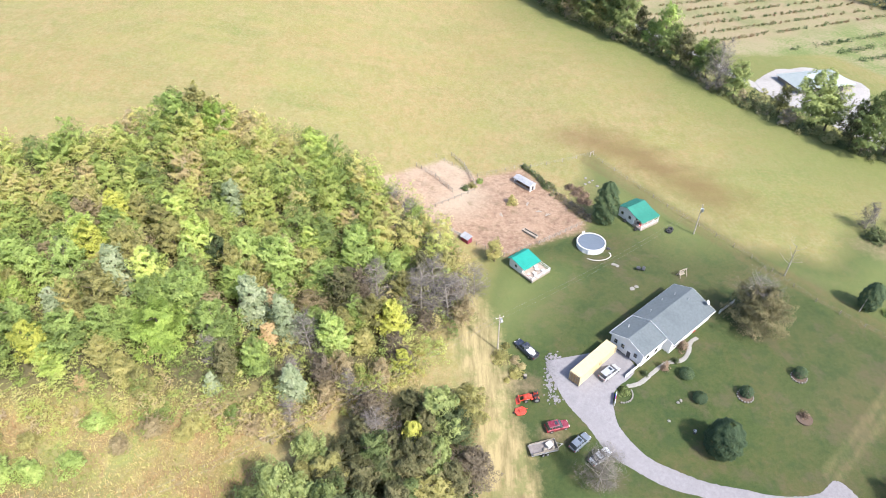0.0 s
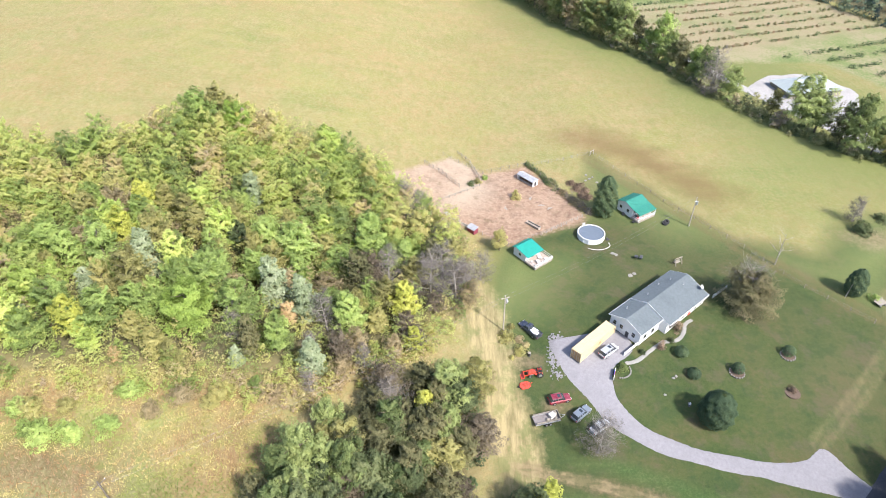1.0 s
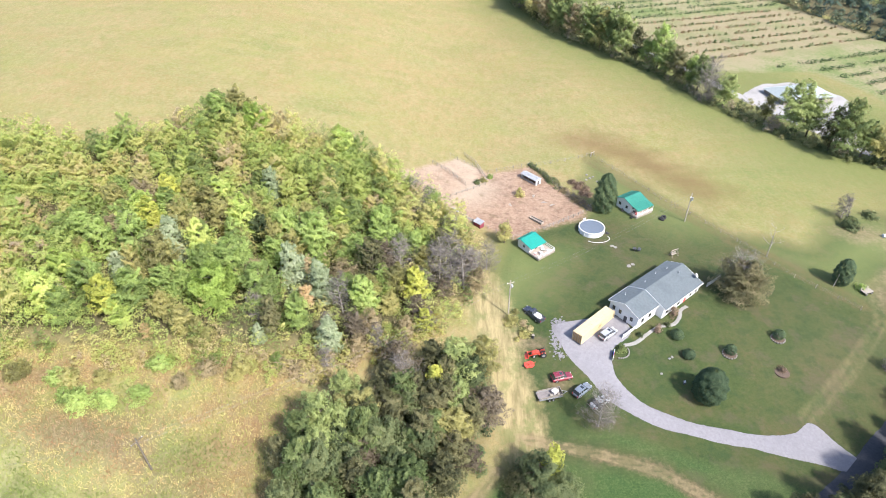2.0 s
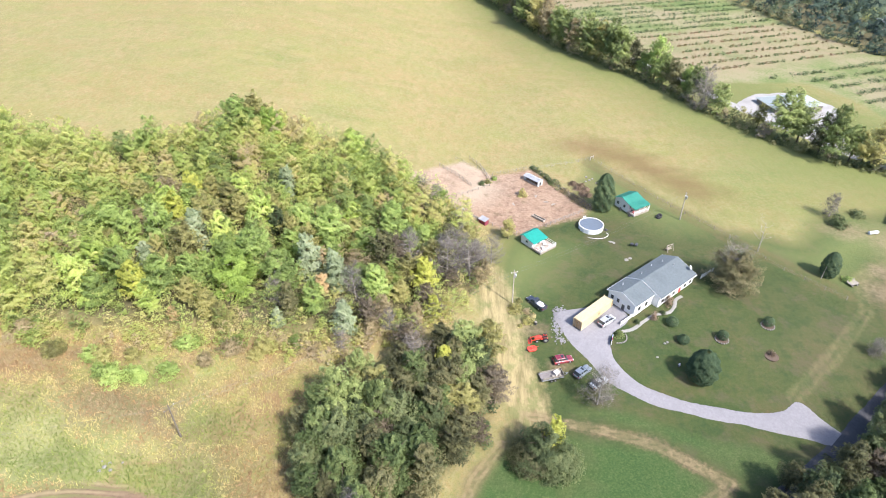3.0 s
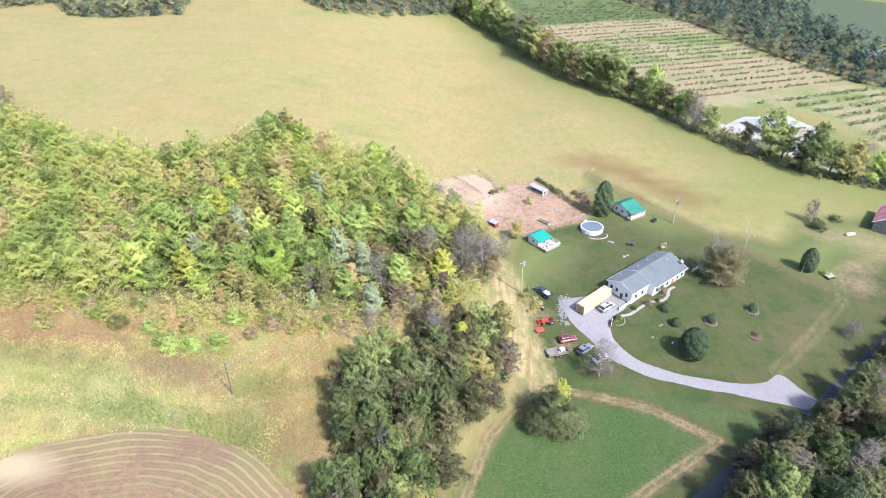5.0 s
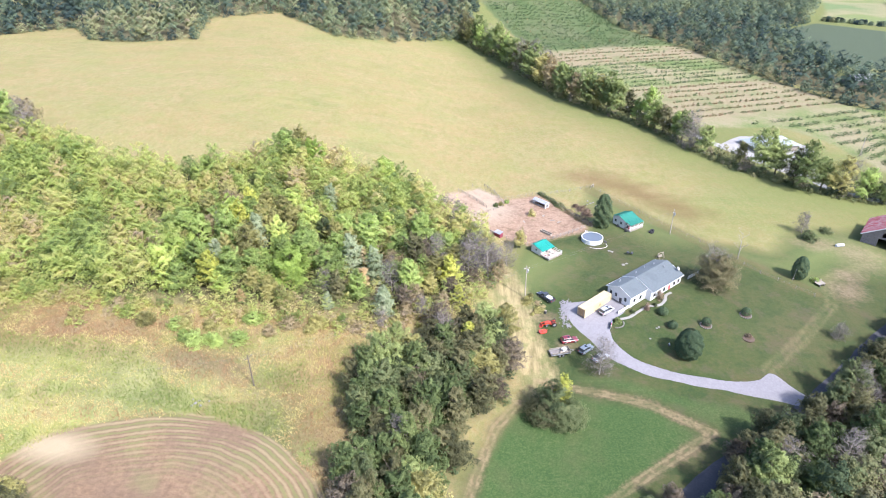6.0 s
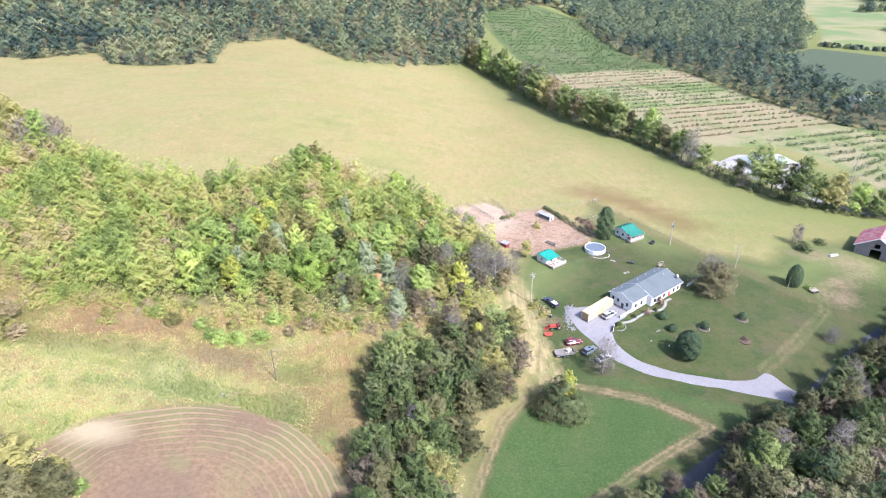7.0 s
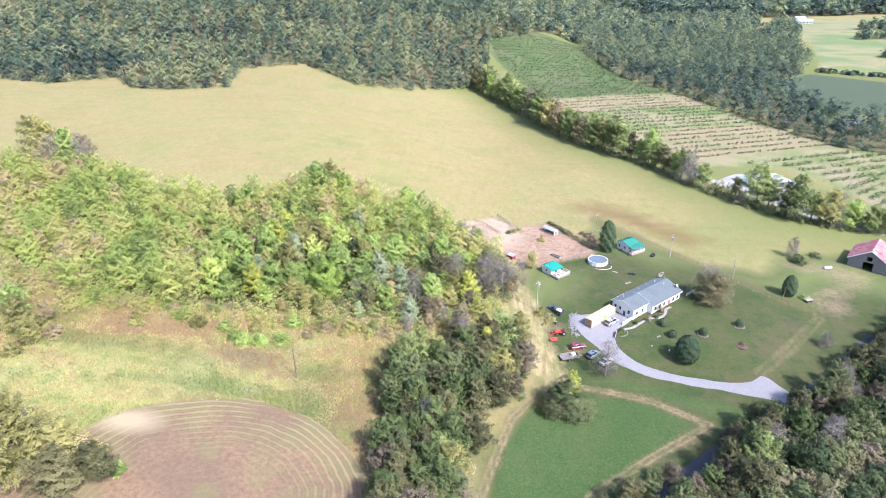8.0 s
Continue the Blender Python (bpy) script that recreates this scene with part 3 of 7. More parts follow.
def ground_sheet():
    xs = spaced((-4600, -1000, 300), (-1000, -400, 60), (-400, -130, 8), (-130, 150, 1.25), (150, 420, 7), (420, 1000, 40), (1000, 4600, 300))
    ys = spaced((-1500, -100, 200), (-100, -20, 6), (-20, 170, 1.25), (170, 300, 4), (300, 700, 6), (700, 1400, 40), (1400, 4700, 220))
    X, Y = np.meshgrid(xs, ys)
    nx, ny = len(xs), len(ys)
    x, y = X.ravel(), Y.ravel()
    rough = np.array([noise.noise((a * 0.15, b * 0.15, 0)) for a, b in zip(x, y)]) * 0.12
    i = np.arange(nx * ny).reshape(ny, nx)
    quads = np.stack([i[:-1, :-1], i[:-1, 1:], i[1:, 1:], i[1:, :-1]], -1).reshape(-1, 4)
    me = quick_mesh("ground", np.stack([x, y, ground(x, y) + rough], -1), quads, M["ground"])
    me.polygons.foreach_set("use_smooth", np.ones(len(quads), bool))
    wood = np.maximum.reduce([edge_distance(p, x, y) for p in (WOOD_WEST, WOOD_MID, WOOD_EAST)] + [edge_distance(p, x, y) - 4 for p in (WOOD_HILL, WOOD_FAR, *WOODS_BEYOND)])
    dirt = np.maximum.reduce([2.5 * (1 - np.hypot((x - a) / rx, (y - b) / ry)) for a, b, rx, ry in DIRT])
    fields = {
        "lawn": edge_distance(LAWN, x, y), "lush": np.maximum(edge_distance(LUSH, x, y), edge_distance(VERGE, x, y) - 1.2), "paddock": edge_distance(PADDOCK, x, y),
        "mown": edge_distance(smooth_outline(MOWN), x, y), "weeds": edge_distance(WEEDS, x, y), "wood": wood - 2, "orchard": edge_distance(ORCHARD, x, y),
        "gray": edge_distance(GRAY_FIELD, x, y), "palefield": edge_distance(PALE_FIELD, x, y), "dirt": dirt,
        "wide": 5.0 - line_distance(TRACK_WIDE, x, y), "track": 1.3 - np.minimum.reduce([line_distance(t, x, y) for t in TRACKS]),
        "lane": 0.9 - np.abs(line_distance(FENCE_LANE, x, y) - 1.5),
        "faint": 0.55 - np.minimum.reduce([np.abs(line_distance(t, x, y) - 1.0) for t in TRACK_FAINT]),
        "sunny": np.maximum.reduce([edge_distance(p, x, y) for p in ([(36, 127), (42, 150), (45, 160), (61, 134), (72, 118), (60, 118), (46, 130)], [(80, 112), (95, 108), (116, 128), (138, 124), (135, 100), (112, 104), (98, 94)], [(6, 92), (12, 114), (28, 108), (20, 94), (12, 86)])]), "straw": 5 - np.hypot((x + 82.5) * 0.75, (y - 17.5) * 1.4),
        "hedge": np.minimum.reduce([line_distance(HEDGE, x, y), line_distance([(-7, 440), (12, 540), (20, 620), (95, 690), (128, 665)], x, y) - 15, line_distance([(258, 350), (264, 400), (280, 522), (342, 570), (392, 650), (440, 800)], x, y) - 12, line_distance([(342, 570), (440, 500), (520, 520)], x, y) - 12, line_distance([(118, 240), (150, 190), (180, 160)], x, y) - 10]),
        "greenpatch": np.maximum(8 - np.hypot((x + 75) * 0.7, (y - 32.5) * 1.3), 7 - np.hypot(x + 46, (y - 26) * 0.5)), "brownpatch": 8 - np.hypot((x + 69) * 0.55, (y - 44) * 1.2),
        "russet": np.maximum(7 - np.hypot(x + 39, (y - 49) * 0.5), 9 - np.hypot((x + 105) * 0.35, y - 54)),
        "swathe": 11 - np.abs((y - 33) - 0.12 * (x + 95)) - np.maximum(0, x + 78) * 0.6, "pale": 15 - np.hypot(x + 4, y - 146) * 0.9,
        "rust": 9 - 1.1 * line_distance([(42, 172), (54, 166), (66, 152), (76, 138)], x, y),
        "eastgreen": 26 - np.hypot((x - 118) * 0.45, (y - 142) * 0.9),
        "dense": (y - 0.39 * x) - 390,
        "strawrows": np.maximum(33 - np.abs((y - 0.39 * x) - 236), 24 - np.abs((y - 0.39 * x) - 360)),
    }
    for name, values in fields.items():
        me.attributes.new(name, "FLOAT", "POINT").data.foreach_set("value", np.clip(values, -60, 60).astype(np.float32))
    return tagged(new("ground", me), "dry yellow hay meadow, mown green lawn and weedy hillside", "ground", kind="structure")


def strip(name, left, right, material, lift=0.06, ragged=0.4, label="", category="road"):
    """A way laid on the ground between its two edges."""
    rng = np.random.default_rng(3)

    def dense(line):
        pts = np.array(line, float)
        k = np.linspace(0, len(pts) - 1, (len(pts) - 1) * 14 + 1)
        out = []
        for t in k:
            a = min(int(t), len(pts) - 2)
            p0, p1, p2, p3 = pts[max(a - 1, 0)], pts[a], pts[a + 1], pts[min(a + 2, len(pts) - 1)]
            u = t - a
            out.append(0.5 * (2 * p1 + (p2 - p0) * u + (2 * p0 - 5 * p1 + 4 * p2 - p3) * u**2 + (3 * p1 - p0 - 3 * p2 + p3) * u**3))
        return np.array(out)

    a, b = dense(left), dense(right)
    a, b = a + rng.normal(0, ragged, a.shape) * 0.5, b + rng.normal(0, ragged, b.shape) * 0.5
    n = 9
    grid = np.array([a + (b - a) * k for k in np.linspace(0, 1, n)])
    x, y = grid[..., 0].ravel(), grid[..., 1].ravel()
    z = ground(x, y) + lift
    z.reshape(n, -1)[[0, -1]] -= lift + 0.05
    z.reshape(n, -1)[:, [0, -1]] -= lift + 0.05
    i = np.arange(len(x)).reshape(n, -1)
    quads = np.stack([i[:-1, :-1], i[:-1, 1:], i[1:, 1:], i[1:, :-1]], -1).reshape(-1, 4)
    me = quick_mesh(name, np.stack([x, y, z], -1), quads, material)
    bm = bmesh.new()
    bm.from_mesh(me)
    bmesh.ops.recalc_face_normals(bm, faces=bm.faces)
    if sum(f.normal.z for f in bm.faces) < 0:
        bmesh.ops.reverse_faces(bm, faces=bm.faces)
    bm.to_mesh(me)
    bm.free()
    me.polygons.foreach_set("use_smooth", np.ones(len(quads), bool))
    return tagged(new(name, me), label, category, kind="structure")


def along(line, half):
    """Both edges of a way of constant width."""
    pts = np.array(line, float)
    d = np.gradient(pts, axis=0)
    d /= np.linalg.norm(d, axis=1)[:, None]
    side = np.stack([-d[:, 1], d[:, 0]], -1) * half
    return (pts + side).tolist(), (pts - side).tolist()


ground_sheet()
strip("driveway", [(21.5, 83), (20.5, 79.5), (22.5, 74), (27, 68), (31, 62.5), (37, 58), (46, 54.6), (60, 51), (64.5, 49.8), (68, 48.6), (70, 47.8), (72, 47)],
      [(36.5, 86), (40.5, 81.5), (34.5, 75), (33.3, 69.5), (36, 64.5), (41, 60.5), (48, 57.8), (60, 55.4), (66.5, 56.2), (70.6, 58.8), (73.6, 54.2), (76.5, 50.5)], M["gravel"], 0.10, 0.1, "pale gray gravel driveway curving past the house", "driveway")


def gravel_spill():
    """Patches of gravel that fray out past the edge of the drive."""
    rng = np.random.default_rng(17)
    bm = bmesh.new()
    for _ in range(240):
        k = rng.random()
        x, y = 21.6 + 3.0 * max(0, 0.4 - k) + rng.normal() * 0.7, 84.2 - 11 * k + rng.normal() * 0.6
        n, r = 9, rng.uniform(0.1, 0.34) * rng.uniform(0.4, 1)
        ring = [(x + math.cos(a) * r * rng.uniform(0.5, 1.4), y + math.sin(a) * r * rng.uniform(0.5, 1.4)) for a in np.arange(n) * 2 * math.pi / n]
        top = [bm.verts.new((u, v, gz(u, v) + 0.14)) for u, v in ring]
        low = [bm.verts.new((u, v, gz(u, v) - 0.1)) for u, v in ring]
        bm.faces.new(top)
        for i in range(n):
            bm.faces.new((low[i], low[(i + 1) % n], top[(i + 1) % n], top[i]))
    ob = part("gravel_spill", bm, M["gravel"], None, "loose pale gravel fraying into the grass")
    return tagged(ob, "loose pale gravel fraying into the grass", "gravel", kind="stuff")


gravel_spill()
strip("road", *along([(112, 76), (95, 63), (82, 53), (67, 42), (52, 32), (38, 22), (18, 5), (0, -14), (-24, -42), (-60, -90), (-110, -170)], 2.2), M["asphalt"], 0.08, 0.1, "narrow dark asphalt country road", "road")
strip("garden_path", *along([(36.6, 76.6), (39.5, 77.4), (43, 80), (46, 82), (49.6, 82.8), (51.6, 85), (52.6, 87.2), (54.6, 88.6)], 0.48), M["concrete"], 0.09, 0.06, "curving pale concrete garden path", "path")
strip("farm_lane", *along([(60, 330), (76, 290), (93, 258), (105, 236), (112, 220), (119, 206), (128, 190), (138, 174), (147, 161), (170, 146)], 2.4), M["gravel_far"], 0.1, 0.5, "white gravel farm lane behind the hedge trees", "road")
strip("gravel_yard", [(117, 214), (131, 227), (149, 229), (160, 214), (150, 191), (144, 174)], [(117, 205), (122, 198), (127, 191), (131, 186), (133, 180), (137, 174)], M["gravel_far"], 0.16, 0.2, "bright white gravel turning yard", "driveway")

# ---- trees ----


def sprays(rng, at, n, size, thin=1.0, aim=None):
    """Three-cornered leaf sprays: long, narrow and crooked."""
    count = len(at)
    n = n / np.linalg.norm(n, axis=1)[:, None]
    u = np.cross(n, rng.normal(size=(count, 3)))
    if aim is not None:
        u = aim - n * np.sum(aim * n, axis=1)[:, None]
    u /= np.linalg.norm(u, axis=1)[:, None] + 1e-9
    v = np.cross(n, u)
    a, b = (size * rng.uniform(0.7, 1.6, count))[:, None], (size * thin * rng.uniform(0.35, 0.75, count))[:, None]
    tip = at + u * a + v * b * rng.uniform(-0.8, 0.8, (count, 1))
    tri = np.stack([at - u * a * 0.5 - v * b, tip, at - u * a * 0.5 * rng.uniform(0, 1.4, (count, 1)) + v * b], 1)
    return tri.reshape(-1, 3), np.arange(3 * count).reshape(-1, 3)


def crowns(rng, base, reach, high, point, per, boughs, spray, thin=0.7, jumble=0.35, rise=0.3, mould=0.35):
    """Leaf sprays on boughs that spread from upright stems, for many trees at once; point: 0 a dome, 1 a spire."""
    n = len(base)
    k = (np.arange(boughs)[None] + rng.random((n, boughs))) / boughs
    a = np.arange(boughs)[None] * 2.4 + rng.random((n, 1)) * 6.28 + rng.normal(0, 0.4, (n, boughs))
    dome, spire = np.sqrt(np.maximum(0.04, 1 - ((k - 0.22) / 0.8) ** 2)), 1.0 - 0.92 * k
    p = np.asarray(point, float).reshape(-1, 1)
    r = reach[:, None] * (dome * (1 - p) + spire * p) * rng.uniform(0.45, 1.12, (n, boughs))
    r = r * (1 + 0.16 * np.sin(a + rng.random((n, 1)) * 6.28))
    z = high[:, None] * (0.05 + 0.87 * k + rng.normal(0, 0.06, (n, boughs)))
    tone = rng.normal(size=(n, boughs)).ravel()
    tree_of = np.repeat(np.arange(n), per)
    b = tree_of * boughs + rng.integers(0, boughs, n * per)
    out = np.stack([np.cos(a), np.sin(a), 0 * a], -1).reshape(-1, 3)
    side = np.stack([-np.sin(a), np.cos(a), 0 * a], -1).reshape(-1, 3)
    climb = (r * (rise + 0.8 * k)).ravel()[b]
    k = k.ravel()[b][:, None]
    r, z, size = r.ravel()[b], z.ravel()[b], reach[tree_of]
    t = 0.12 + 0.92 * rng.random(len(b)) ** 0.65
    s = rng.uniform(-1, 1, len(b))
    w = (0.26 * size + 0.16 * r) * np.sqrt(np.sin(math.pi * np.clip(t * 0.93, 0.05, 0.97)))
    up = np.array([0, 0, 1.0])
    at = base[tree_of] + out[b] * (r * t)[:, None] + side[b] * (s * w)[:, None]
    at = at + up * (z - climb * (1 - t) - 0.7 * w * s * s - 0.3 * size * np.maximum(0, t - 0.6) ** 2 + rng.normal(0, 0.04, len(b)) * size)[:, None]
    way = out[b] * r[:, None] + up * climb[:, None]
    way /= np.linalg.norm(way, axis=1)[:, None] + 1e-6
    jit = rng.normal(size=(2, len(b), 3))
    flat, domed = up * 0.9 + out[b] * 0.45 * t[:, None], out[b] * np.sqrt(1 - k * k) + up * (k + 0.15)
    face = flat * (1 - mould) + domed * mould + side[b] * (s * 0.4)[:, None] + jit[0] * jumble
    verts, tris = sprays(rng, at, face, spray, thin, way * 0.8 + side[b] * (s * 0.7)[:, None] - up * 0.25 + jit[1] * 0.6)
    return verts, tris, np.repeat(tone[b], 3), tree_of


def limbs(rng, height, radius, spread, count, start=0.35, twigs=0, sides=6):
    """Trunk that tapers and bends, with limbs that fork."""
    bm = bmesh.new()
    top = Vector((rng.normal() * spread * 0.1, rng.normal() * spread * 0.1, height))
    pts = [Vector((0, 0, -0.4)), Vector((top.x * 0.3, top.y * 0.2, height * 0.4)), top]
    rod(pts[0], pts[1], radius, radius * 0.7, sides, bm)
    rod(pts[1], pts[2], radius * 0.7, radius * 0.15, sides, bm)
    for i in range(count):
        k = start + (0.95 - start) * (i + rng.random()) / count
        root = pts[1].lerp(pts[2], max(0, (k - 0.4) / 0.6)) if k > 0.4 else pts[0].lerp(pts[1], k / 0.4)
        a, out = i * 2.4 + rng.random(), spread * (1.1 - 0.5 * k) * rng.uniform(0.6, 1)
        tip = root + Vector((math.cos(a) * out, math.sin(a) * out, out * rng.uniform(0.4, 0.9)))
        mid = root.lerp(tip, 0.5) + Vector((0, 0, -0.1 * out))
        rod(root, mid, radius * 0.36, radius * 0.24, 5, bm)
        rod(mid, tip, radius * 0.24, radius * 0.06, 5, bm)
        for j in range(twigs):
            w = mid.lerp(tip, rng.random())
            e = w + Vector(rng.normal(size=3)) * out * 0.28 + Vector((0, 0, out * 0.2))
            rod(w, e, radius * 0.1, radius * 0.03, 3, bm)
            for _ in range(2):
                q = w.lerp(e, rng.uniform(0.3, 1))
                rod(q, q + Vector(rng.normal(size=3)) * out * 0.14 + Vector((0, 0, out * 0.1)), radius * 0.05, radius * 0.02, 3, bm)
    return bm


def tree(name, seed, height, width, leaf, count, size, label, category="tree", bark="bark", shape="round", lobes=34, group=""):
    """A tree at the origin: trunk with limbs, and a crown of leaf sprays."""
    rng = np.random.default_rng(seed)
    root = thing(name, Matrix(), label, category, group)
    r, tone = width / 2, None
    if shape == "egg":
        part("trunk", limbs(rng, height * 0.8, 0.1, r * 0.3, 4), M[bark], root)
        k, a = rng.random(count) ** 0.85, rng.random(count) * 2 * math.pi
        rough = 2.2 if lobes > 20 else 1.0
        lump = 1 + rough * (0.07 * np.sin(a * 7 + k * 19) + 0.06 * np.sin(a * 4 - k * 31) + rng.normal(0, 0.035, count))
        rr = r * np.sqrt(np.maximum(0.02, 1 - ((k - 0.36) / np.where(k > 0.36, 0.65, 0.5)) ** 2)) * lump
        at = np.stack([np.cos(a) * rr, np.sin(a) * rr, 0.05 + height * 0.96 * k], -1)
        out = np.stack([np.cos(a), np.sin(a), 1.6 * (k - 0.3)], -1)
        n = out + np.array([0, 0, 0.5]) + rng.normal(size=(count, 3)) * 0.45
        verts, quads = sprays(rng, at, n, size, 0.7, out * 0.6 + np.array([0, 0, 0.3]) + rng.normal(size=(count, 3)) * 0.6)
    else:
        low, point, boughs, rise = {"round": (0.3, 0.0, 44, 0.3), "bush": (0.0, 0.0, 40, 0.25), "bare": (0.16, 0.1, 60, 0.9), "tall": (0.24, 0.16, 48, 0.4), "spire": (0.12, 0.45, 54, 0.15)}[shape]
        boughs = max(boughs, lobes)
        part("trunk", limbs(rng, height * 0.82, max(0.05, height * (0.016 if shape == "bare" else 0.022)), r * 0.8, 16 if shape == "bare" else (9 if shape != "bush" else 5), 0.22, 5 if shape == "bare" else 0), M[bark], root)
        base, reach, high = np.array([[0, 0, height * low]]), np.array([r]), np.array([height * (1 - low)])
        verts, quads, tone, _ = crowns(rng, base, reach, high, [point], count, boughs, size, 0.07 if shape == "bare" else 0.7, 0.9 if shape == "bare" else 0.38, rise)
        verts[:, 2] = np.maximum(verts[:, 2], 0.03)
    leafage = quick_mesh("crown", verts, quads, M[leaf])
    if tone is not None:
        leafage.attributes.new("tone", "FLOAT", "POINT").data.foreach_set("value", tone.astype(np.float32))
    crown = new("crown", leafage)
    crown.parent = root
    return root


def placed(x, y, scale=1.0, turn=0.0, dz=0.0, tall=1.0):
    return stand(x, y, turn, dz) @ Matrix.Diagonal((scale, scale, scale * tall, 1))


def scatter(poly, gap, rng, inset=0.0):
    pts = np.array(poly, float)
    (x0, y0), (x1, y1) = pts.min(0), pts.max(0)
    gx, gy = np.meshgrid(np.arange(x0, x1, gap), np.arange(y0, y1, gap))
    gx[1::2] += gap / 2
    gx, gy = gx.ravel() + rng.uniform(-0.38, 0.38, gx.size) * gap, gy.ravel() + rng.uniform(-0.38, 0.38, gy.size) * gap
    keep = edge_distance(poly, gx, gy) > inset
    return np.stack([gx[keep], gy[keep]], -1)


KINDS = {
    # name: crown shape, height, width, leaf, sprays, size, label
    "green_a": ("round", 11, 8.5, "green", 6000, 0.3, "leafy green broad-crowned tree in the wood"),
    "green_b": ("tall", 11.5, 7.8, "green", 5600, 0.3, "tall green tree with a pointed uneven crown"),
    "bright_a": ("tall", 11, 7.5, "bright", 5600, 0.28, "light green sunlit tree in the wood"),
    "dark_a": ("round", 11, 8, "dark", 5400, 0.3, "dark green dense tree in the wood"),
    "olive_a": ("round", 11, 8, "olive", 5200, 0.28, "olive and tan tree turning in autumn"),
    "olive_b": ("tall", 11, 7.4, "olive", 4600, 0.28, "tall olive-brown tree thinning in autumn"),
    "yellow_a": ("tall", 10, 6, "yellow", 3600, 0.28, "bright yellow-green autumn tree in the wood"),
    "rust_a": ("round", 9, 7, "rust", 3400, 0.26, "rust-brown half-bare tree in the wood"),
    "orange_a": ("tall", 8, 5, "orange", 2600, 0.26, "pale orange autumn tree in the wood"),
    "cedar_a": ("spire", 10.5, 7, "cedar", 4400, 0.3, "gray-green feathery cedar in the wood"),
    "bare_a": ("bare", 11, 8, "twig", 3000, 0.5, "bare gray tree with fine twigs"),
    "deep_a": ("tall", 11.5, 8, "deep", 5600, 0.28, "deep green dense tree in the shaded wood"),
    "dull_a": ("round", 11, 8.5, "olive_shade", 5400, 0.28, "dull olive tree with a rounded crown"),
    "dull_b": ("tall", 11.5, 7.8, "olive_shade", 5000, 0.28, "tall dull olive tree thinning in autumn"),
    "umber_a": ("round", 10, 8, "umber", 4400, 0.25, "brown half-bare tree with a twiggy crown"),
    "broad_a": ("round", 12.5, 13, "fresh", 15000, 0.28, "broad light green tree standing over the wood"),
    "hedge_a": ("round", 11.5, 8.5, "hedgegreen", 5600, 0.3, "green round-headed tree in the hedge line"),
    "shrub_a": ("bush", 3.2, 5, "green", 2600, 0.22, "rounded light green thicket shrub"),
    "shrub_b": ("bush", 3.4, 5, "olive", 2600, 0.22, "rounded olive thicket shrub"),
    "shrub_c": ("bush", 3, 5, "rust", 2200, 0.22, "brown dry thicket shrub"),
}
PROTO, COUNT = {}, {}


def plant(kind, x, y, scale=1.0, rng=None, tall=1.0, sink=0.0):
    turn = rng.uniform(0, 360) if rng is not None else 0.0
    m = placed(x, y, scale, turn, -sink, tall)
    if rng is not None:
        u = rng.uniform(0.84, 1.2)
        m = m @ Matrix.Diagonal((u, 1 / u, 1, 1))
    COUNT[kind] = COUNT.get(kind, 0) + 1
    key = (kind, COUNT[kind] % 3)
    if key not in PROTO:
        shape, h, w, leaf, count, size, label = KINDS[kind]
        name = "shrub" if shape == "bush" else ("cedar_tree" if shape == "spire" else "tree")
        PROTO[key] = tree(name, len(PROTO) + 11, h, w, leaf, count, size, label, name.replace("_", " "), "bark_gray" if shape == "bare" else "bark", shape)
        PROTO[key].matrix_world = m
        return PROTO[key]
    a, b, c = PROTO[key].scale
    return copy_thing(PROTO[key], m @ Matrix.Diagonal((1 / a, 1 / b, 1 / c, 1)))


def wood(poly, gap, mix, seed, inset=1.0, lo=0.8, hi=1.15, edge=None, skip=(), near=None):
    """Single trees where near() holds; returns the spots of the rest of the wood."""
    rng = np.random.default_rng(seed)
    rest = []
    for x, y in scatter(poly, gap, rng, inset):
        if near is not None and not near(x, y):
            rest.append((x, y))
            continue
        if any(math.hypot(x - a, y - b) < r for a, b, r in skip):
            continue
        names, weights = zip(*(mix(x, y) if callable(mix) else mix))
        kind = names[rng.choice(len(names), p=np.maximum(weights, 0) / np.maximum(weights, 0).sum())]
        d = float(edge_distance(poly, x, y))
        plant(kind, x, y, rng.uniform(lo, hi) * (edge if edge and d < 6 else 1), rng, rng.uniform(0.88, 1.15))
    return np.array(rest) if rest else np.zeros((0, 2))


def tree_mass(name, pts, sizes, tints, material, per, label, spray, flat=0.9, lift=0.55, point=0.25, jumble=0.38, boughs=26, mould=0.35):
    """A far wood: many crowns of leaf sprays in one mesh."""
    rng = np.random.default_rng(len(pts))
    base = np.stack([pts[:, 0], pts[:, 1], ground(pts[:, 0], pts[:, 1]) + sizes * max(0, 0.25 + lift * 0.6)], -1)
    verts, tris, tone, tree_of = crowns(rng, base, sizes * rng.uniform(0.85, 1.1, len(pts)), sizes * flat * rng.uniform(1.25, 2.2, len(pts)), np.clip(rng.normal(point, 0.12, len(pts)), 0, 0.9), per, boughs, spray, 0.75, jumble, 0.3, mould)
    me = quick_mesh(name, verts, tris, material)
    me.attributes.new("tint", "FLOAT", "POINT").data.foreach_set("value", np.repeat(tints[tree_of], 3).astype(np.float32))
    me.attributes.new("tone", "FLOAT", "POINT").data.foreach_set("value", tone.astype(np.float32))
    return tagged(new(name, me), label, name.replace("_", " "), kind="stuff")




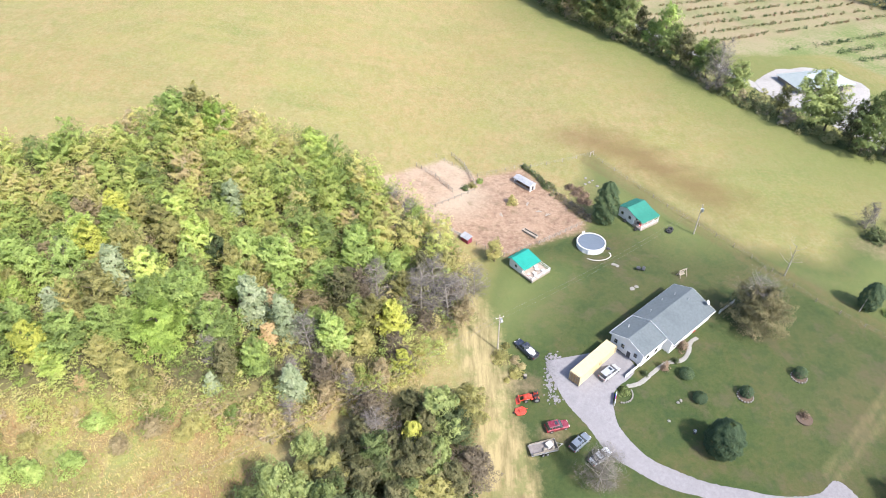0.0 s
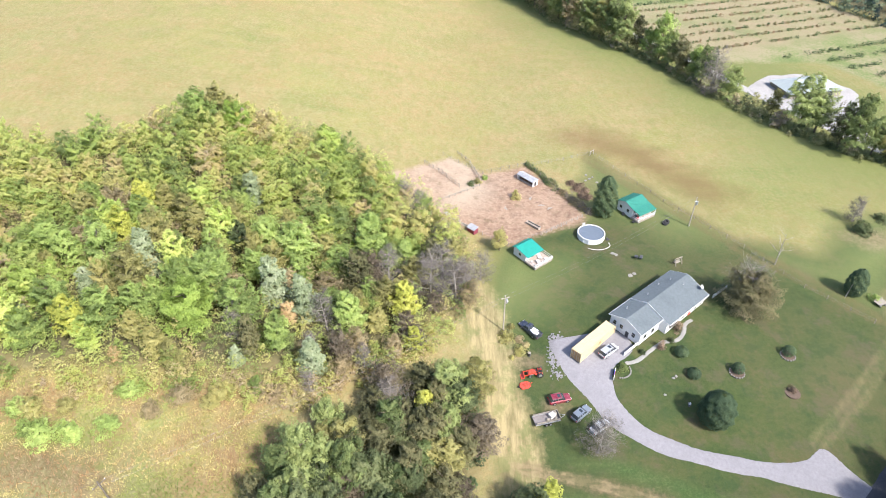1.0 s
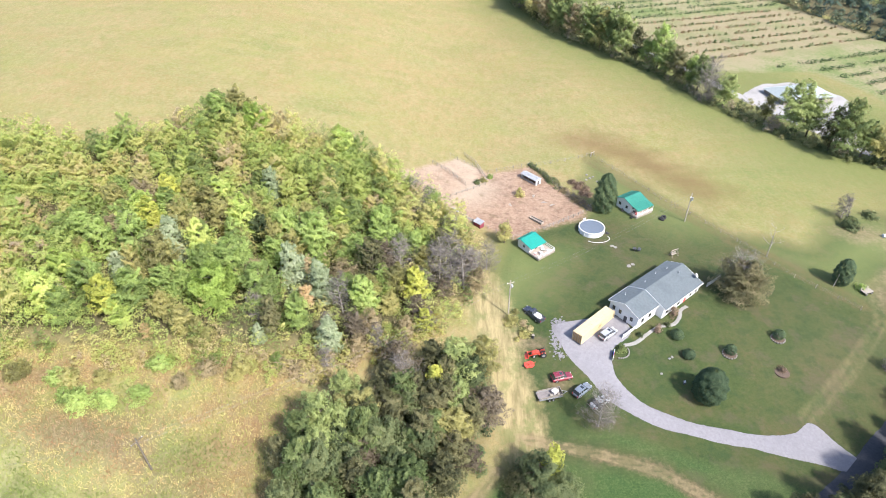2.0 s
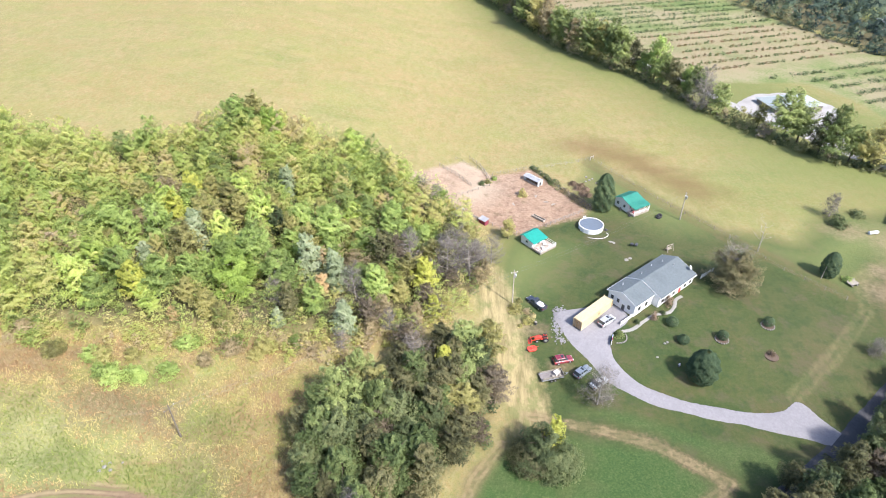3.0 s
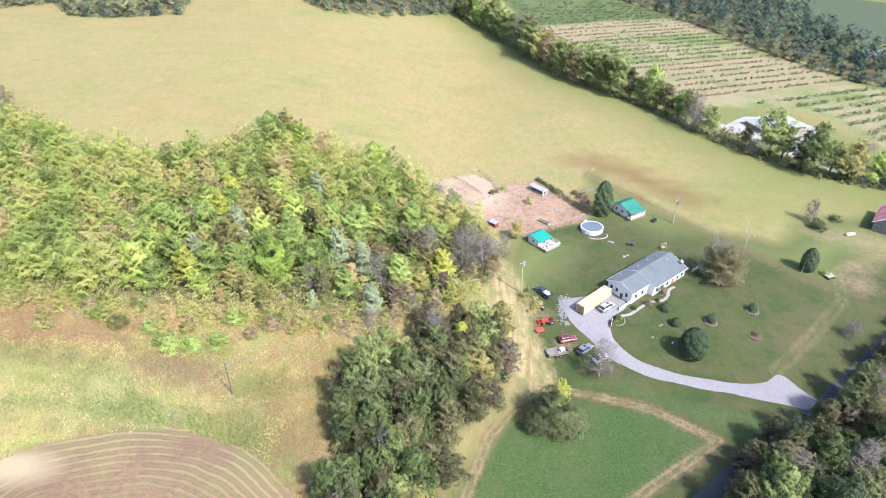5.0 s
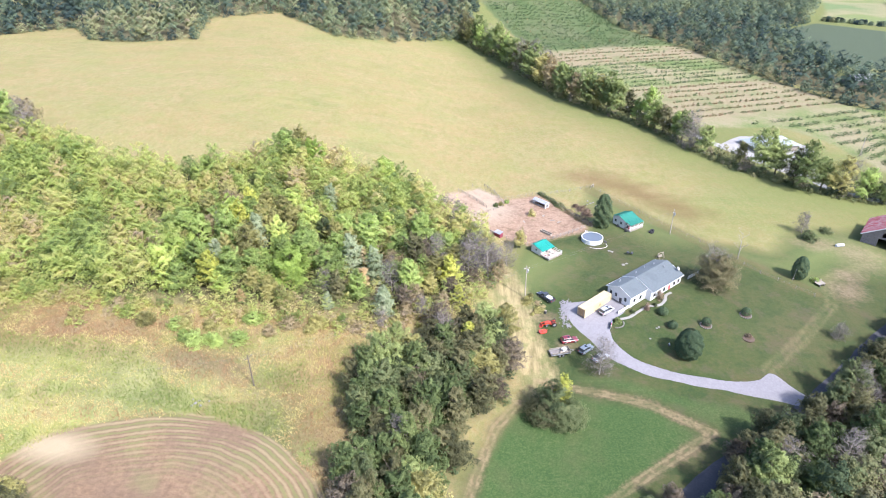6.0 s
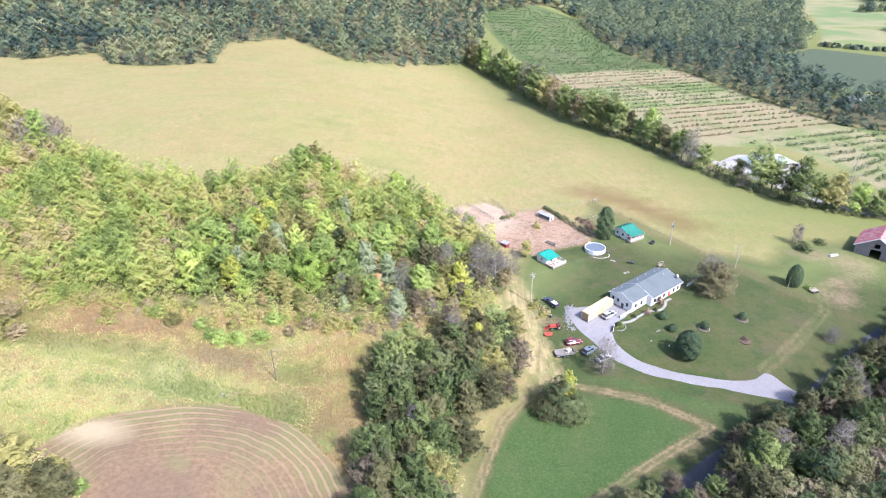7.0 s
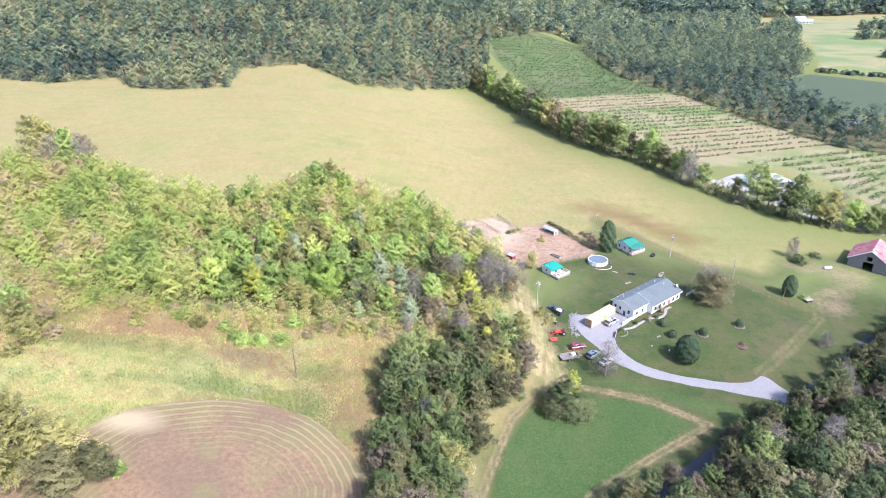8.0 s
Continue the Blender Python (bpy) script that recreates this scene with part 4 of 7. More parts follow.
def west_mix(x, y):
    """Greener up the slope, browner and barer towards the lawn."""
    k = min(1, max(0, (x + 56) / 46))
    return [("green_a", 4.5 - 2.6 * k), ("bright_a", 2.8 - 1.6 * k), ("green_b", 4 - 1.8 * k), ("dark_a", 0.5), ("olive_a", 2.4 + 2.2 * k), ("olive_b", 2.2 + 2.6 * k), ("yellow_a", 0.2 + 0.35 * k), ("rust_a", 0.9 + 1.8 * k), ("umber_a", 0.2 + 1.2 * k), ("dull_b", 0.6 + 1.2 * k), ("cedar_a", 2.6 - 1.0 * k), ("bare_a", 0.5 + 2.4 * k), ("orange_a", 0.08)]


def mid_mix(x, y):
    """Deep green to the west, dull olive and umber domes to the east, lighter where it meets the western wood."""
    k = min(1, max(0, (y - 46) / 16))
    e = min(1, max(0, (x + 24) / 16))
    return [("dark_a", 2.0 - k), ("deep_a", 5.5 - 3.5 * k - 2.5 * e), ("hedge_a", 2.4 * (1 - 0.8 * e)), ("dull_a", 1.6 + 2.6 * e), ("dull_b", 1.6 + 1.6 * e), ("umber_a", 0.5 + 2.2 * e), ("olive_a", 0.1 + 1.6 * k), ("olive_b", 0.1 + 1.6 * k), ("rust_a", 0.6 * k), ("bare_a", 0.8)]


MARKS = [("yellow_a", -73, 73.5, 1.25), ("broad_a", -53, 79, 1.0), ("yellow_a", -10.5, 87, 1.15), ("orange_a", -34.5, 82, 0.85), ("cedar_a", -31.5, 84, 1.2), ("bright_a", -34, 141, 1.3), ("broad_a", -61, 148, 0.95), ("olive_a", -66, 150, 1.4), ("green_a", -70, 146, 1.4), ("yellow_a", -74, 112, 1.05), ("cedar_a", -49.4, 118, 1.1), ("cedar_a", -27.5, 70.5, 1.0), ("bare_a", -5, 94, 1.35), ("bare_a", 1, 93, 1.3), ("bare_a", -2, 99, 1.2), ("bare_a", -12, 126, 1.0), ("bare_a", -34, 146, 0.9), ("yellow_a", -5.5, 62, 1.0), ("yellow_a", -8, 78, 0.8)]
skip = [(a, b, 7.0 if kind == "broad_a" else 3.2) for kind, a, b, _ in MARKS]
west_rest = wood(WOOD_WEST, 5.3, west_mix, 5, 0.6, 0.65, 1.3, 0.75, skip, lambda x, y: x > -88 and y < 104 - 0.12 * x)
wood(WOOD_MID, 4.2, mid_mix, 6, 0.6, 0.78, 1.2, None, [(-5.5, 62, 3)], lambda x, y: y > -6)
east_rest = wood(WOOD_EAST, 5.3, [("dark_a", 3), ("deep_a", 4), ("dull_a", 5), ("dull_b", 4), ("umber_a", 1.6), ("hedge_a", 0.3), ("bare_a", 2.2)], 7, 0.2, 0.82, 1.25, 0.88, (), lambda x, y: y > 0.66 * x - 19 and x < 122)
road_rng = np.random.default_rng(12)
verge_mix = ["dull_a", "dark_a", "deep_a", "dull_b", "umber_a", "dull_a", "dull_b"]
for k in np.arange(0, 1, 1 / 30):
    x, y = 20 + 98 * k, 0.5 + 75 * k + 2.5 * math.sin(k * 3.1)
    plant(verge_mix[road_rng.integers(7)], x + road_rng.normal() * 0.8, y - 1.5 + road_rng.normal() * 0.8, road_rng.uniform(0.7, 1.05), road_rng, road_rng.uniform(1.0, 1.2))
# lower trees on the lawn side of the road, which hide most of it
for x in (50, 54.2, 58.4):
    plant(verge_mix[road_rng.integers(7)], x + road_rng.normal() * 0.7, 0.8 * x - 9.5 + road_rng.normal() * 0.7, road_rng.uniform(0.5, 0.75), road_rng, road_rng.uniform(0.9, 1.15))
for kind, x, y, k in (("dull_a", 22, 12.5, 0.8), ("dark_a", 27, 15.5, 0.75), ("dull_b", 15, 7, 0.85), ("umber_a", 33, 19, 0.7), ("deep_a", 9, 1, 0.85)):
    plant(kind, x, y, k, road_rng)
mark_rng = np.random.default_rng(4)
for kind, x, y, s in MARKS:
    plant(kind, x, y, s, mark_rng)
rng = np.random.default_rng(61)
west_tint = np.array([0.42 + 0.5 * noise.noise((a * 0.05, b * 0.05, 1.0)) for a, b in west_rest])
tree_mass("west_wood", west_rest, rng.uniform(3.0, 5.4, len(west_rest)), np.clip(west_tint + 0.17 * rng.normal(size=len(west_rest)), 0.02, 1), M["thicket"], 1800, "sunlit green and autumn wood on the western slope", 0.3, 1.0, 0.8, 0.05, 0.36, 24, 0.6)
east_rest = east_rest[(east_rest[:, 1] > -14) & (east_rest[:, 1] > 0.9 * east_rest[:, 0] - 62)]
tree_mass("east_wood", east_rest, rng.uniform(3.4, 5.2, len(east_rest)), np.clip(0.42 + 0.25 * rng.normal(size=len(east_rest)), 0.02, 1), M["middle"], 1800, "dark mixed wood beside the road", 0.36, 0.9, 0.8, 0.1, 0.38, 34)
under = scatter(WOOD_WEST, 3.3, rng, -3.5)
tree_mass("undergrowth", under, rng.uniform(1.8, 3.6, len(under)), np.clip(0.38 + 0.2 * rng.normal(size=len(under)), 0.02, 1), M["thicket"], 330, "dense undergrowth of saplings and brambles in the wood", 0.22, 1.1, 0.0, 0.3, 0.45, 16)
under = np.concatenate([scatter(WOOD_MID, 3.4, rng, 0.0), scatter([(130, 84), (100, 66), (66, 38), (36, 14), (14, -12), (40, -14), (125, 60)], 4.0, rng, 0.0)])
tree_mass("undergrowth", under, rng.uniform(1.2, 2.2, len(under)), np.clip(0.35 + 0.2 * rng.normal(size=len(under)), 0.02, 1), M["middle"], 190, "dark undergrowth beneath the wood's trees", 0.28, 1.1, 0.0, 0.2, 0.45, 14)
# thickets along the foot of the western wood
for line, step, seed in (([(-150, 78), (-128, 67), (-108, 60), (-92, 58), (-76, 55), (-62, 59), (-46, 61), (-34, 63)], 8.0, 21),):
    rng = np.random.default_rng(seed)
    for (ax, ay), (bx, by) in zip(line, line[1:]):
        for k in np.arange(0, 1, step / math.hypot(bx - ax, by - ay)):
            kind = ["shrub_a", "shrub_b", "shrub_c", "shrub_b"][rng.integers(4)]
            plant(kind, ax + (bx - ax) * k + rng.normal() * 2.5, ay + (by - ay) * k + 2.0 + rng.normal() * 2.0, rng.uniform(0.7, 1.25), rng)


rng = np.random.default_rng(31)
pts = scatter(WOOD_HILL, 12.0, rng)
pts = pts[(pts[:, 1] < 680) & (pts[:, 0] > -500)]
tone = np.clip(0.33 + 0.15 * rng.normal(size=len(pts)) + 0.12 * np.sin(pts[:, 0] * 0.03) * np.cos(pts[:, 1] * 0.05) + 0.28 * (np.hypot(pts[:, 0] + 210, pts[:, 1] - 352) < 38) - 0.2 * (np.hypot(pts[:, 0] + 300, pts[:, 1] - 370) < 45), 0.02, 0.86)
sizes, edge = rng.uniform(4.8, 7.4, len(pts)), edge_distance(WOOD_HILL, pts[:, 0], pts[:, 1]) < 45
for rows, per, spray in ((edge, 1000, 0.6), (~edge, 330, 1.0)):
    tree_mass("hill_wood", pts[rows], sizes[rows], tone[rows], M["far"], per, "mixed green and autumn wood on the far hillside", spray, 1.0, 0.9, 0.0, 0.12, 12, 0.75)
pts = scatter(WOOD_FAR, 11.5, rng)
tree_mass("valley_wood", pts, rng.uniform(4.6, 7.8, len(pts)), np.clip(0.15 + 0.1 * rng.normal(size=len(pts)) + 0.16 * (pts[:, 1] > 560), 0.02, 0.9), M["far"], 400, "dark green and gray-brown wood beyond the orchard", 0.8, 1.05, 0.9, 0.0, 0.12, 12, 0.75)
# crowns that reach the ground along the edges of the far woods
edge_pts = []
for poly, n in ((WOOD_HILL, 15), (WOOD_FAR, 11)):
    for (ax, ay), (bx, by) in zip(poly[:n], poly[1:n + 1]):
        for k in np.arange(0, 1, 4.5 / math.hypot(bx - ax, by - ay)):
            edge_pts.append((ax + (bx - ax) * k + rng.normal() * 1.6, ay + (by - ay) * k + rng.normal() * 1.6))
pts = np.array(edge_pts)
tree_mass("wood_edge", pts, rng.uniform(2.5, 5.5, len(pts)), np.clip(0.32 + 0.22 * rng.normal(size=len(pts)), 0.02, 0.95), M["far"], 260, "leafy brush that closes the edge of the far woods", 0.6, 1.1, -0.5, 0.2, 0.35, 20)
far_pts = []
FAR_PATCHES = (
    (WOODS_BEYOND[0], 40, 27), (WOODS_BEYOND[1], 17, 11.5), (WOODS_BEYOND[2], 15, 9), ([(84, 690), (132, 670), (152, 760), (150, 870), (100, 720)], 11, 8), ([(640, 1000), (720, 950), (800, 1010), (700, 1060)], 14, 8),
    ([(480, 660), (505, 640), (530, 660), (500, 690)], 11, 7), ([(560, 850), (590, 840), (620, 870), (580, 880)], 12, 8),
    ([(352, 574), (440, 503), (446, 508), (358, 580)], 5, 2.2),
)
for poly, gap, size in FAR_PATCHES:
    far_pts.append(scatter(poly, gap, rng))
sizes = np.concatenate([np.full(len(p), f[2]) for p, f in zip(far_pts, FAR_PATCHES)]) * rng.uniform(0.8, 1.2, sum(map(len, far_pts)))
pts = np.concatenate(far_pts)
broad = pts[:, 1] > 1290
near = broad & (pts[:, 1] < 2500) & (np.abs(pts[:, 0] - 400) < 1500)
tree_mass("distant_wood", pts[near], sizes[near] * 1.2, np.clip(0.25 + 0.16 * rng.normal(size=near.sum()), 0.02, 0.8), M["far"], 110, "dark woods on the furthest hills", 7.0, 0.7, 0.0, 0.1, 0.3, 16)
pts, sizes = pts[~broad], sizes[~broad]
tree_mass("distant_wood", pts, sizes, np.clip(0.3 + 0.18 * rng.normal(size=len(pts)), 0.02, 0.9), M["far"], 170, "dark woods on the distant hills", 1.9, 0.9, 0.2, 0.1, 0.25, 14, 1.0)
# hedge trees between the meadow and the farm lane
rng = np.random.default_rng(41)
hedge_mix = ["hedge_a", "green_b", "dull_a", "olive_b", "bare_a", "hedge_a", "hedge_a", "dull_b", "rust_a", "bare_a"]
brush, fill = [], []
for (ax, ay), (bx, by) in zip(HEDGE, HEDGE[1:]):
    length = math.hypot(bx - ax, by - ay)
    nx, ny = -(by - ay) / length, (bx - ax) / length
    nx, ny = (nx, ny) if nx > 0 else (-nx, -ny)
    for k in np.arange(0, 1, 6.5 / length):
        side = rng.uniform(1.5, 6.0)
        x, y = ax + (bx - ax) * k + nx * side, ay + (by - ay) * k + ny * side
        if 168 < y < 196:
            continue
        plant(hedge_mix[rng.integers(len(hedge_mix))], x, y, rng.uniform(1.2, 1.85) * (1.2 if y > 250 else 0.92), rng, rng.uniform(0.92, 1.15))
    for k in np.arange(0, 1, 3.6 / length):
        side = rng.uniform(0.5, 8.0 if ay > 230 else 5)
        if ay > 240 or rng.random() < 0.55:
            fill.append((ax + (bx - ax) * k + nx * side, ay + (by - ay) * k + ny * side))
    for k in np.arange(0, 1, 1.1 / length):
        brush.append((ax + (bx - ax) * k + nx * rng.uniform(-1.5, 4), ay + (by - ay) * k + ny * rng.uniform(-1.5, 4)))
brush, fill = np.array(brush), np.array(fill)
tree_mass("hedge_brush", brush, rng.uniform(0.9, 2.0, len(brush)), np.clip(0.36 + 0.22 * rng.normal(size=len(brush)), 0, 1), M["hedgerow"], 130, "tangled brush and weeds along the hedge bottom", 0.3, 0.9, -0.4, 0.1, 0.5, 14)
tree_mass("hedge_saplings", fill, rng.uniform(2.6, 5.2, len(fill)) * np.where(fill[:, 1] > 250, 1.4, 0.85), np.clip(0.42 + 0.27 * rng.normal(size=len(fill)), 0, 1), M["hedgerow"], 620, "close-grown trees filling the hedge line", 0.4, 1.05, 0.0, 0.1, 0.4, 26)
plant("hedge_a", 121.4, 180, 2.1, rng, 0.85)
plant("hedge_a", 126, 178, 1.2, rng)
plant("olive_b", 116, 190, 1.0, rng)
# gray brush and fallen limbs in the gap between the two woods
gap = scatter([(-46, 63), (-30, 61), (-16, 69), (-4, 77), (-4, 86), (-16, 77), (-30, 70), (-46, 67)], 1.9, rng, 0.2)
tree_mass("gap_brush", gap, rng.uniform(0.9, 2.4, len(gap)), np.clip(0.72 + 0.24 * rng.normal(size=len(gap)), 0.1, 0.93), M["thicket"], 170, "gray-brown brush in the gap between the woods", 0.24, 0.85, -0.3, 0.1, 0.6, 11)
for x, y, kind, k in ((-22, 71, "rust_a", 0.7), (-28, 66.5, "bare_a", 0.6), (-12, 76, "rust_a", 0.75), (-34, 65, "shrub_c", 0.9), (-18, 72.5, "bare_a", 0.7), (-38, 66, "shrub_a", 0.9), (-8, 79, "umber_a", 0.7), (-25, 70, "shrub_b", 0.9)):
    plant(kind, x, y, k, rng)
# single trees and clumps on the western hillside
for kind, x, y, s in (("olive_a", -98, 6, 1.3), ("olive_b", -91, 4, 1.15), ("olive_b", -106, 11, 1.2), ("dull_a", -79, 1, 0.9), ("olive_a", -112, 2, 1.3), ("yellow_a", -101, 10, 0.85), ("olive_a", -94, -3, 1.3), ("bare_a", -89, 5, 0.9), ("olive_a", -104, -2, 1.3), ("dull_a", -83, -3, 1.1), ("olive_a", -86, 3, 1.1), ("bare_a", -96, 8, 0.9), ("shrub_b", -92, 10, 1.1), ("shrub_b", -83, 7, 1.0), ("shrub_a", -77, 4, 0.8), ("olive_a", -124, 47, 1.0), ("olive_b", -118, 41, 0.8), ("green_a", -130, 54, 1.0), ("rust_a", -136, 60, 1.0), ("rust_a", -127, 38, 1.0), ("shrub_c", -116, 46, 1.2), ("shrub_b", -121, 49, 1.2), ("shrub_b", -119, 36, 1.1), ("cedar_a", -132, 45, 0.8), ("rust_a", -122, 53, 0.75), ("bare_a", -178, 150, 1.6), ("olive_a", -186, 160, 1.9), ("olive_b", -194, 166, 1.8), ("green_a", -176, 156, 1.6), ("bare_a", -166, 150, 1.6), ("rust_a", -170, 158, 1.6), ("olive_a", -200, 172, 1.7), ("bare_a", 3, 97, 1.0), ("bare_a", 7, 101, 0.9), ("olive_a", 0, 104, 0.9), ("bare_a", -8, 119, 1.1), ("bare_a", -2, 111, 0.9), ("rust_a", 4, 92, 0.9)):
    plant(kind, x, y, s, rng)
for x, y, s in ((-70, 52, 1.2), (-66, 53, 1.0), (-73, 53, 0.9), (-61, 55, 1.0)):
    plant("shrub_a", x, y, s, rng)
# rows of berry bushes: three blocks that run one way, and a nearer one set at a slant
rng = np.random.default_rng(51)
ROWS = [(0.39, c) for c in np.arange(150.6, 620, 9.6)] + [(0.7, c) for c in np.arange(30, 150, 7.4)]
for slope, c in ROWS:
    xs = np.arange(20, 330, 1.9)
    ys = c + slope * xs
    keep = (edge_distance(ORCHARD, xs, ys) > 4) & ((ys - 0.39 * xs < 146) == (slope > 0.5)) & ~((slope < 0.5) & (abs(c - 197) < 7))
    if keep.sum() < 6:
        continue
    dry, thick, near = abs(c - 236) < 34 or abs(c - 360) < 26, c > 390, slope > 0.5 or c < 190
    pts = np.stack([xs[keep] + rng.normal(0, 0.3, keep.sum()), ys[keep] + rng.normal(0, 1.3 if thick else 0.35, keep.sum())], -1)
    gaps = np.array([noise.noise((a * 0.06, b * 0.06, 3.0)) for a, b in pts])
    pts = pts[rng.random(len(pts)) < np.clip((0.78 if dry else 0.9) + gaps, 0.3, 1)]
    size = (1.9 if thick else 1.25 if dry else 2.0 if near else 1.6) * rng.uniform(0.6, 1.2, len(pts))
    tints = np.clip((0.62 if dry else 0.25) + 0.2 * rng.normal(size=len(pts)), 0, 1)
    tree_mass("berry_row", pts, size, tints, M["berry"], 70, "row of green and russet berry bushes", 0.34, 0.75, -0.4, 0.0, 0.45, 9)["group"] = "orchard rows"

# thicket that thins out into the weedy field
rng = np.random.default_rng(73)
pts = scatter([(-160, 76), (-128, 58), (-108, 54), (-92, 52), (-76, 49), (-62, 52), (-46, 55), (-32, 58), (-34, 67), (-62, 66), (-75, 63), (-94, 66), (-130, 75), (-156, 86)], 1.7, rng, 0.2)
pts = pts[np.array([noise.noise((a * 0.12, b * 0.12, 5.0)) + 0.1 * (edge_distance(WOOD_WEST, a, b) + 5) + rng.normal() * 0.15 > 0 for a, b in pts])]
tree_mass("edge_thicket", pts, rng.uniform(0.8, 2.6, len(pts)), np.clip(np.array([0.55 + 0.7 * noise.noise((a * 0.09, b * 0.09, 2.0)) for a, b in pts]) + 0.12 * rng.normal(size=len(pts)), 0.02, 0.92), M["thicket"], 240, "tangle of olive, tan and green brambles at the wood's foot", 0.22, 0.85, -0.3, 0.1, 0.5, 12)


def tall_grass(name, poly, gap, label, lift=0.0):
    """Upright blades over a piece of rough ground, tinted in broad patches."""
    rng = np.random.default_rng(71)
    pts = scatter(poly, gap, rng, 0.4)
    pts = pts[(edge_distance(MOWN, pts[:, 0], pts[:, 1]) < -0.3) & (pts[:, 0] > -140) & (pts[:, 1] > -6) & (pts[:, 1] < 100)]
    tone = np.array([0.38 + lift + 1.05 * noise.noise((a * 0.045, b * 0.1, 9.0)) + 0.5 * noise.noise((a * 0.3, b * 0.3, 4.0)) for a, b in pts])
    x, y = pts[:, 0], pts[:, 1]
    woods = -np.maximum(edge_distance(WOOD_WEST, x, y), edge_distance(WOOD_MID, x, y))
    # blades over the cloud-shaded patches get the same painted-in dark tints
    tone = tone + 0.28 * np.exp(-np.maximum(0, woods) / 9) - 0.7 * np.exp(-((x + 75) / 9) ** 2 - ((y - 32.5) / 4) ** 2) + 0.55 * np.exp(-((x + 69) / 11) ** 2 - ((y - 44) / 5) ** 2) + 0.3 * np.exp(-((x + 38) / 6) ** 2 - ((y - 50) / 14) ** 2) - 0.15 * np.exp(-((x + 100) / 25) ** 2 - ((y - 33) / 9) ** 2) - 0.3 * np.exp(-((x + 47) / 6) ** 2 - ((y - 28) / 13) ** 2)
    high = np.array([0.55 + 0.5 * noise.noise((a * 0.08, b * 0.08, 7.0)) for a, b in pts])
    pick = np.repeat(np.arange(len(pts)), 7)
    at = np.stack([pts[pick, 0], pts[pick, 1], ground(pts[pick, 0], pts[pick, 1])], -1) + rng.normal(size=(len(pick), 3)) * np.array([0.32, 0.32, 0.0])
    at[:, 2] += 0.25 * high[pick]
    aim = np.array([0, 0, 1.0]) + rng.normal(size=at.shape) * 0.35
    verts, tris = sprays(rng, at, rng.normal(size=at.shape) + np.array([0, 0, 0.15]), 0.42, 0.28, aim)
    me = quick_mesh(name, verts, tris, M["dry"])
    me.attributes.new("tint", "FLOAT", "POINT").data.foreach_set("value", np.repeat(np.clip(tone[pick] + rng.normal(0, 0.07, len(pick)), 0, 1), 3).astype(np.float32))
    return tagged(new(name, me), label, "grass", kind="stuff")


tall_grass("weed_grass", WEEDS, 0.75, "tall tan and yellow-green grass over the rough field")

# brush grown into the paddock's north-east fence
rng = np.random.default_rng(81)
k = rng.random(90)
pts = np.stack([24 + 14.5 * k + rng.normal(0, 0.5, 90), 154.5 - 26 * k + rng.normal(0, 0.5, 90)], -1)
tree_mass("fence_weeds", pts, rng.uniform(0.4, 1.1, 90), np.clip(0.3 + 0.6 * k + 0.1 * rng.normal(size=90), 0, 0.95), M["middle"], 90, "dark weeds and brown brush grown into the paddock fence", 0.24, 0.9, -0.4, 0.0, 0.5, 10)

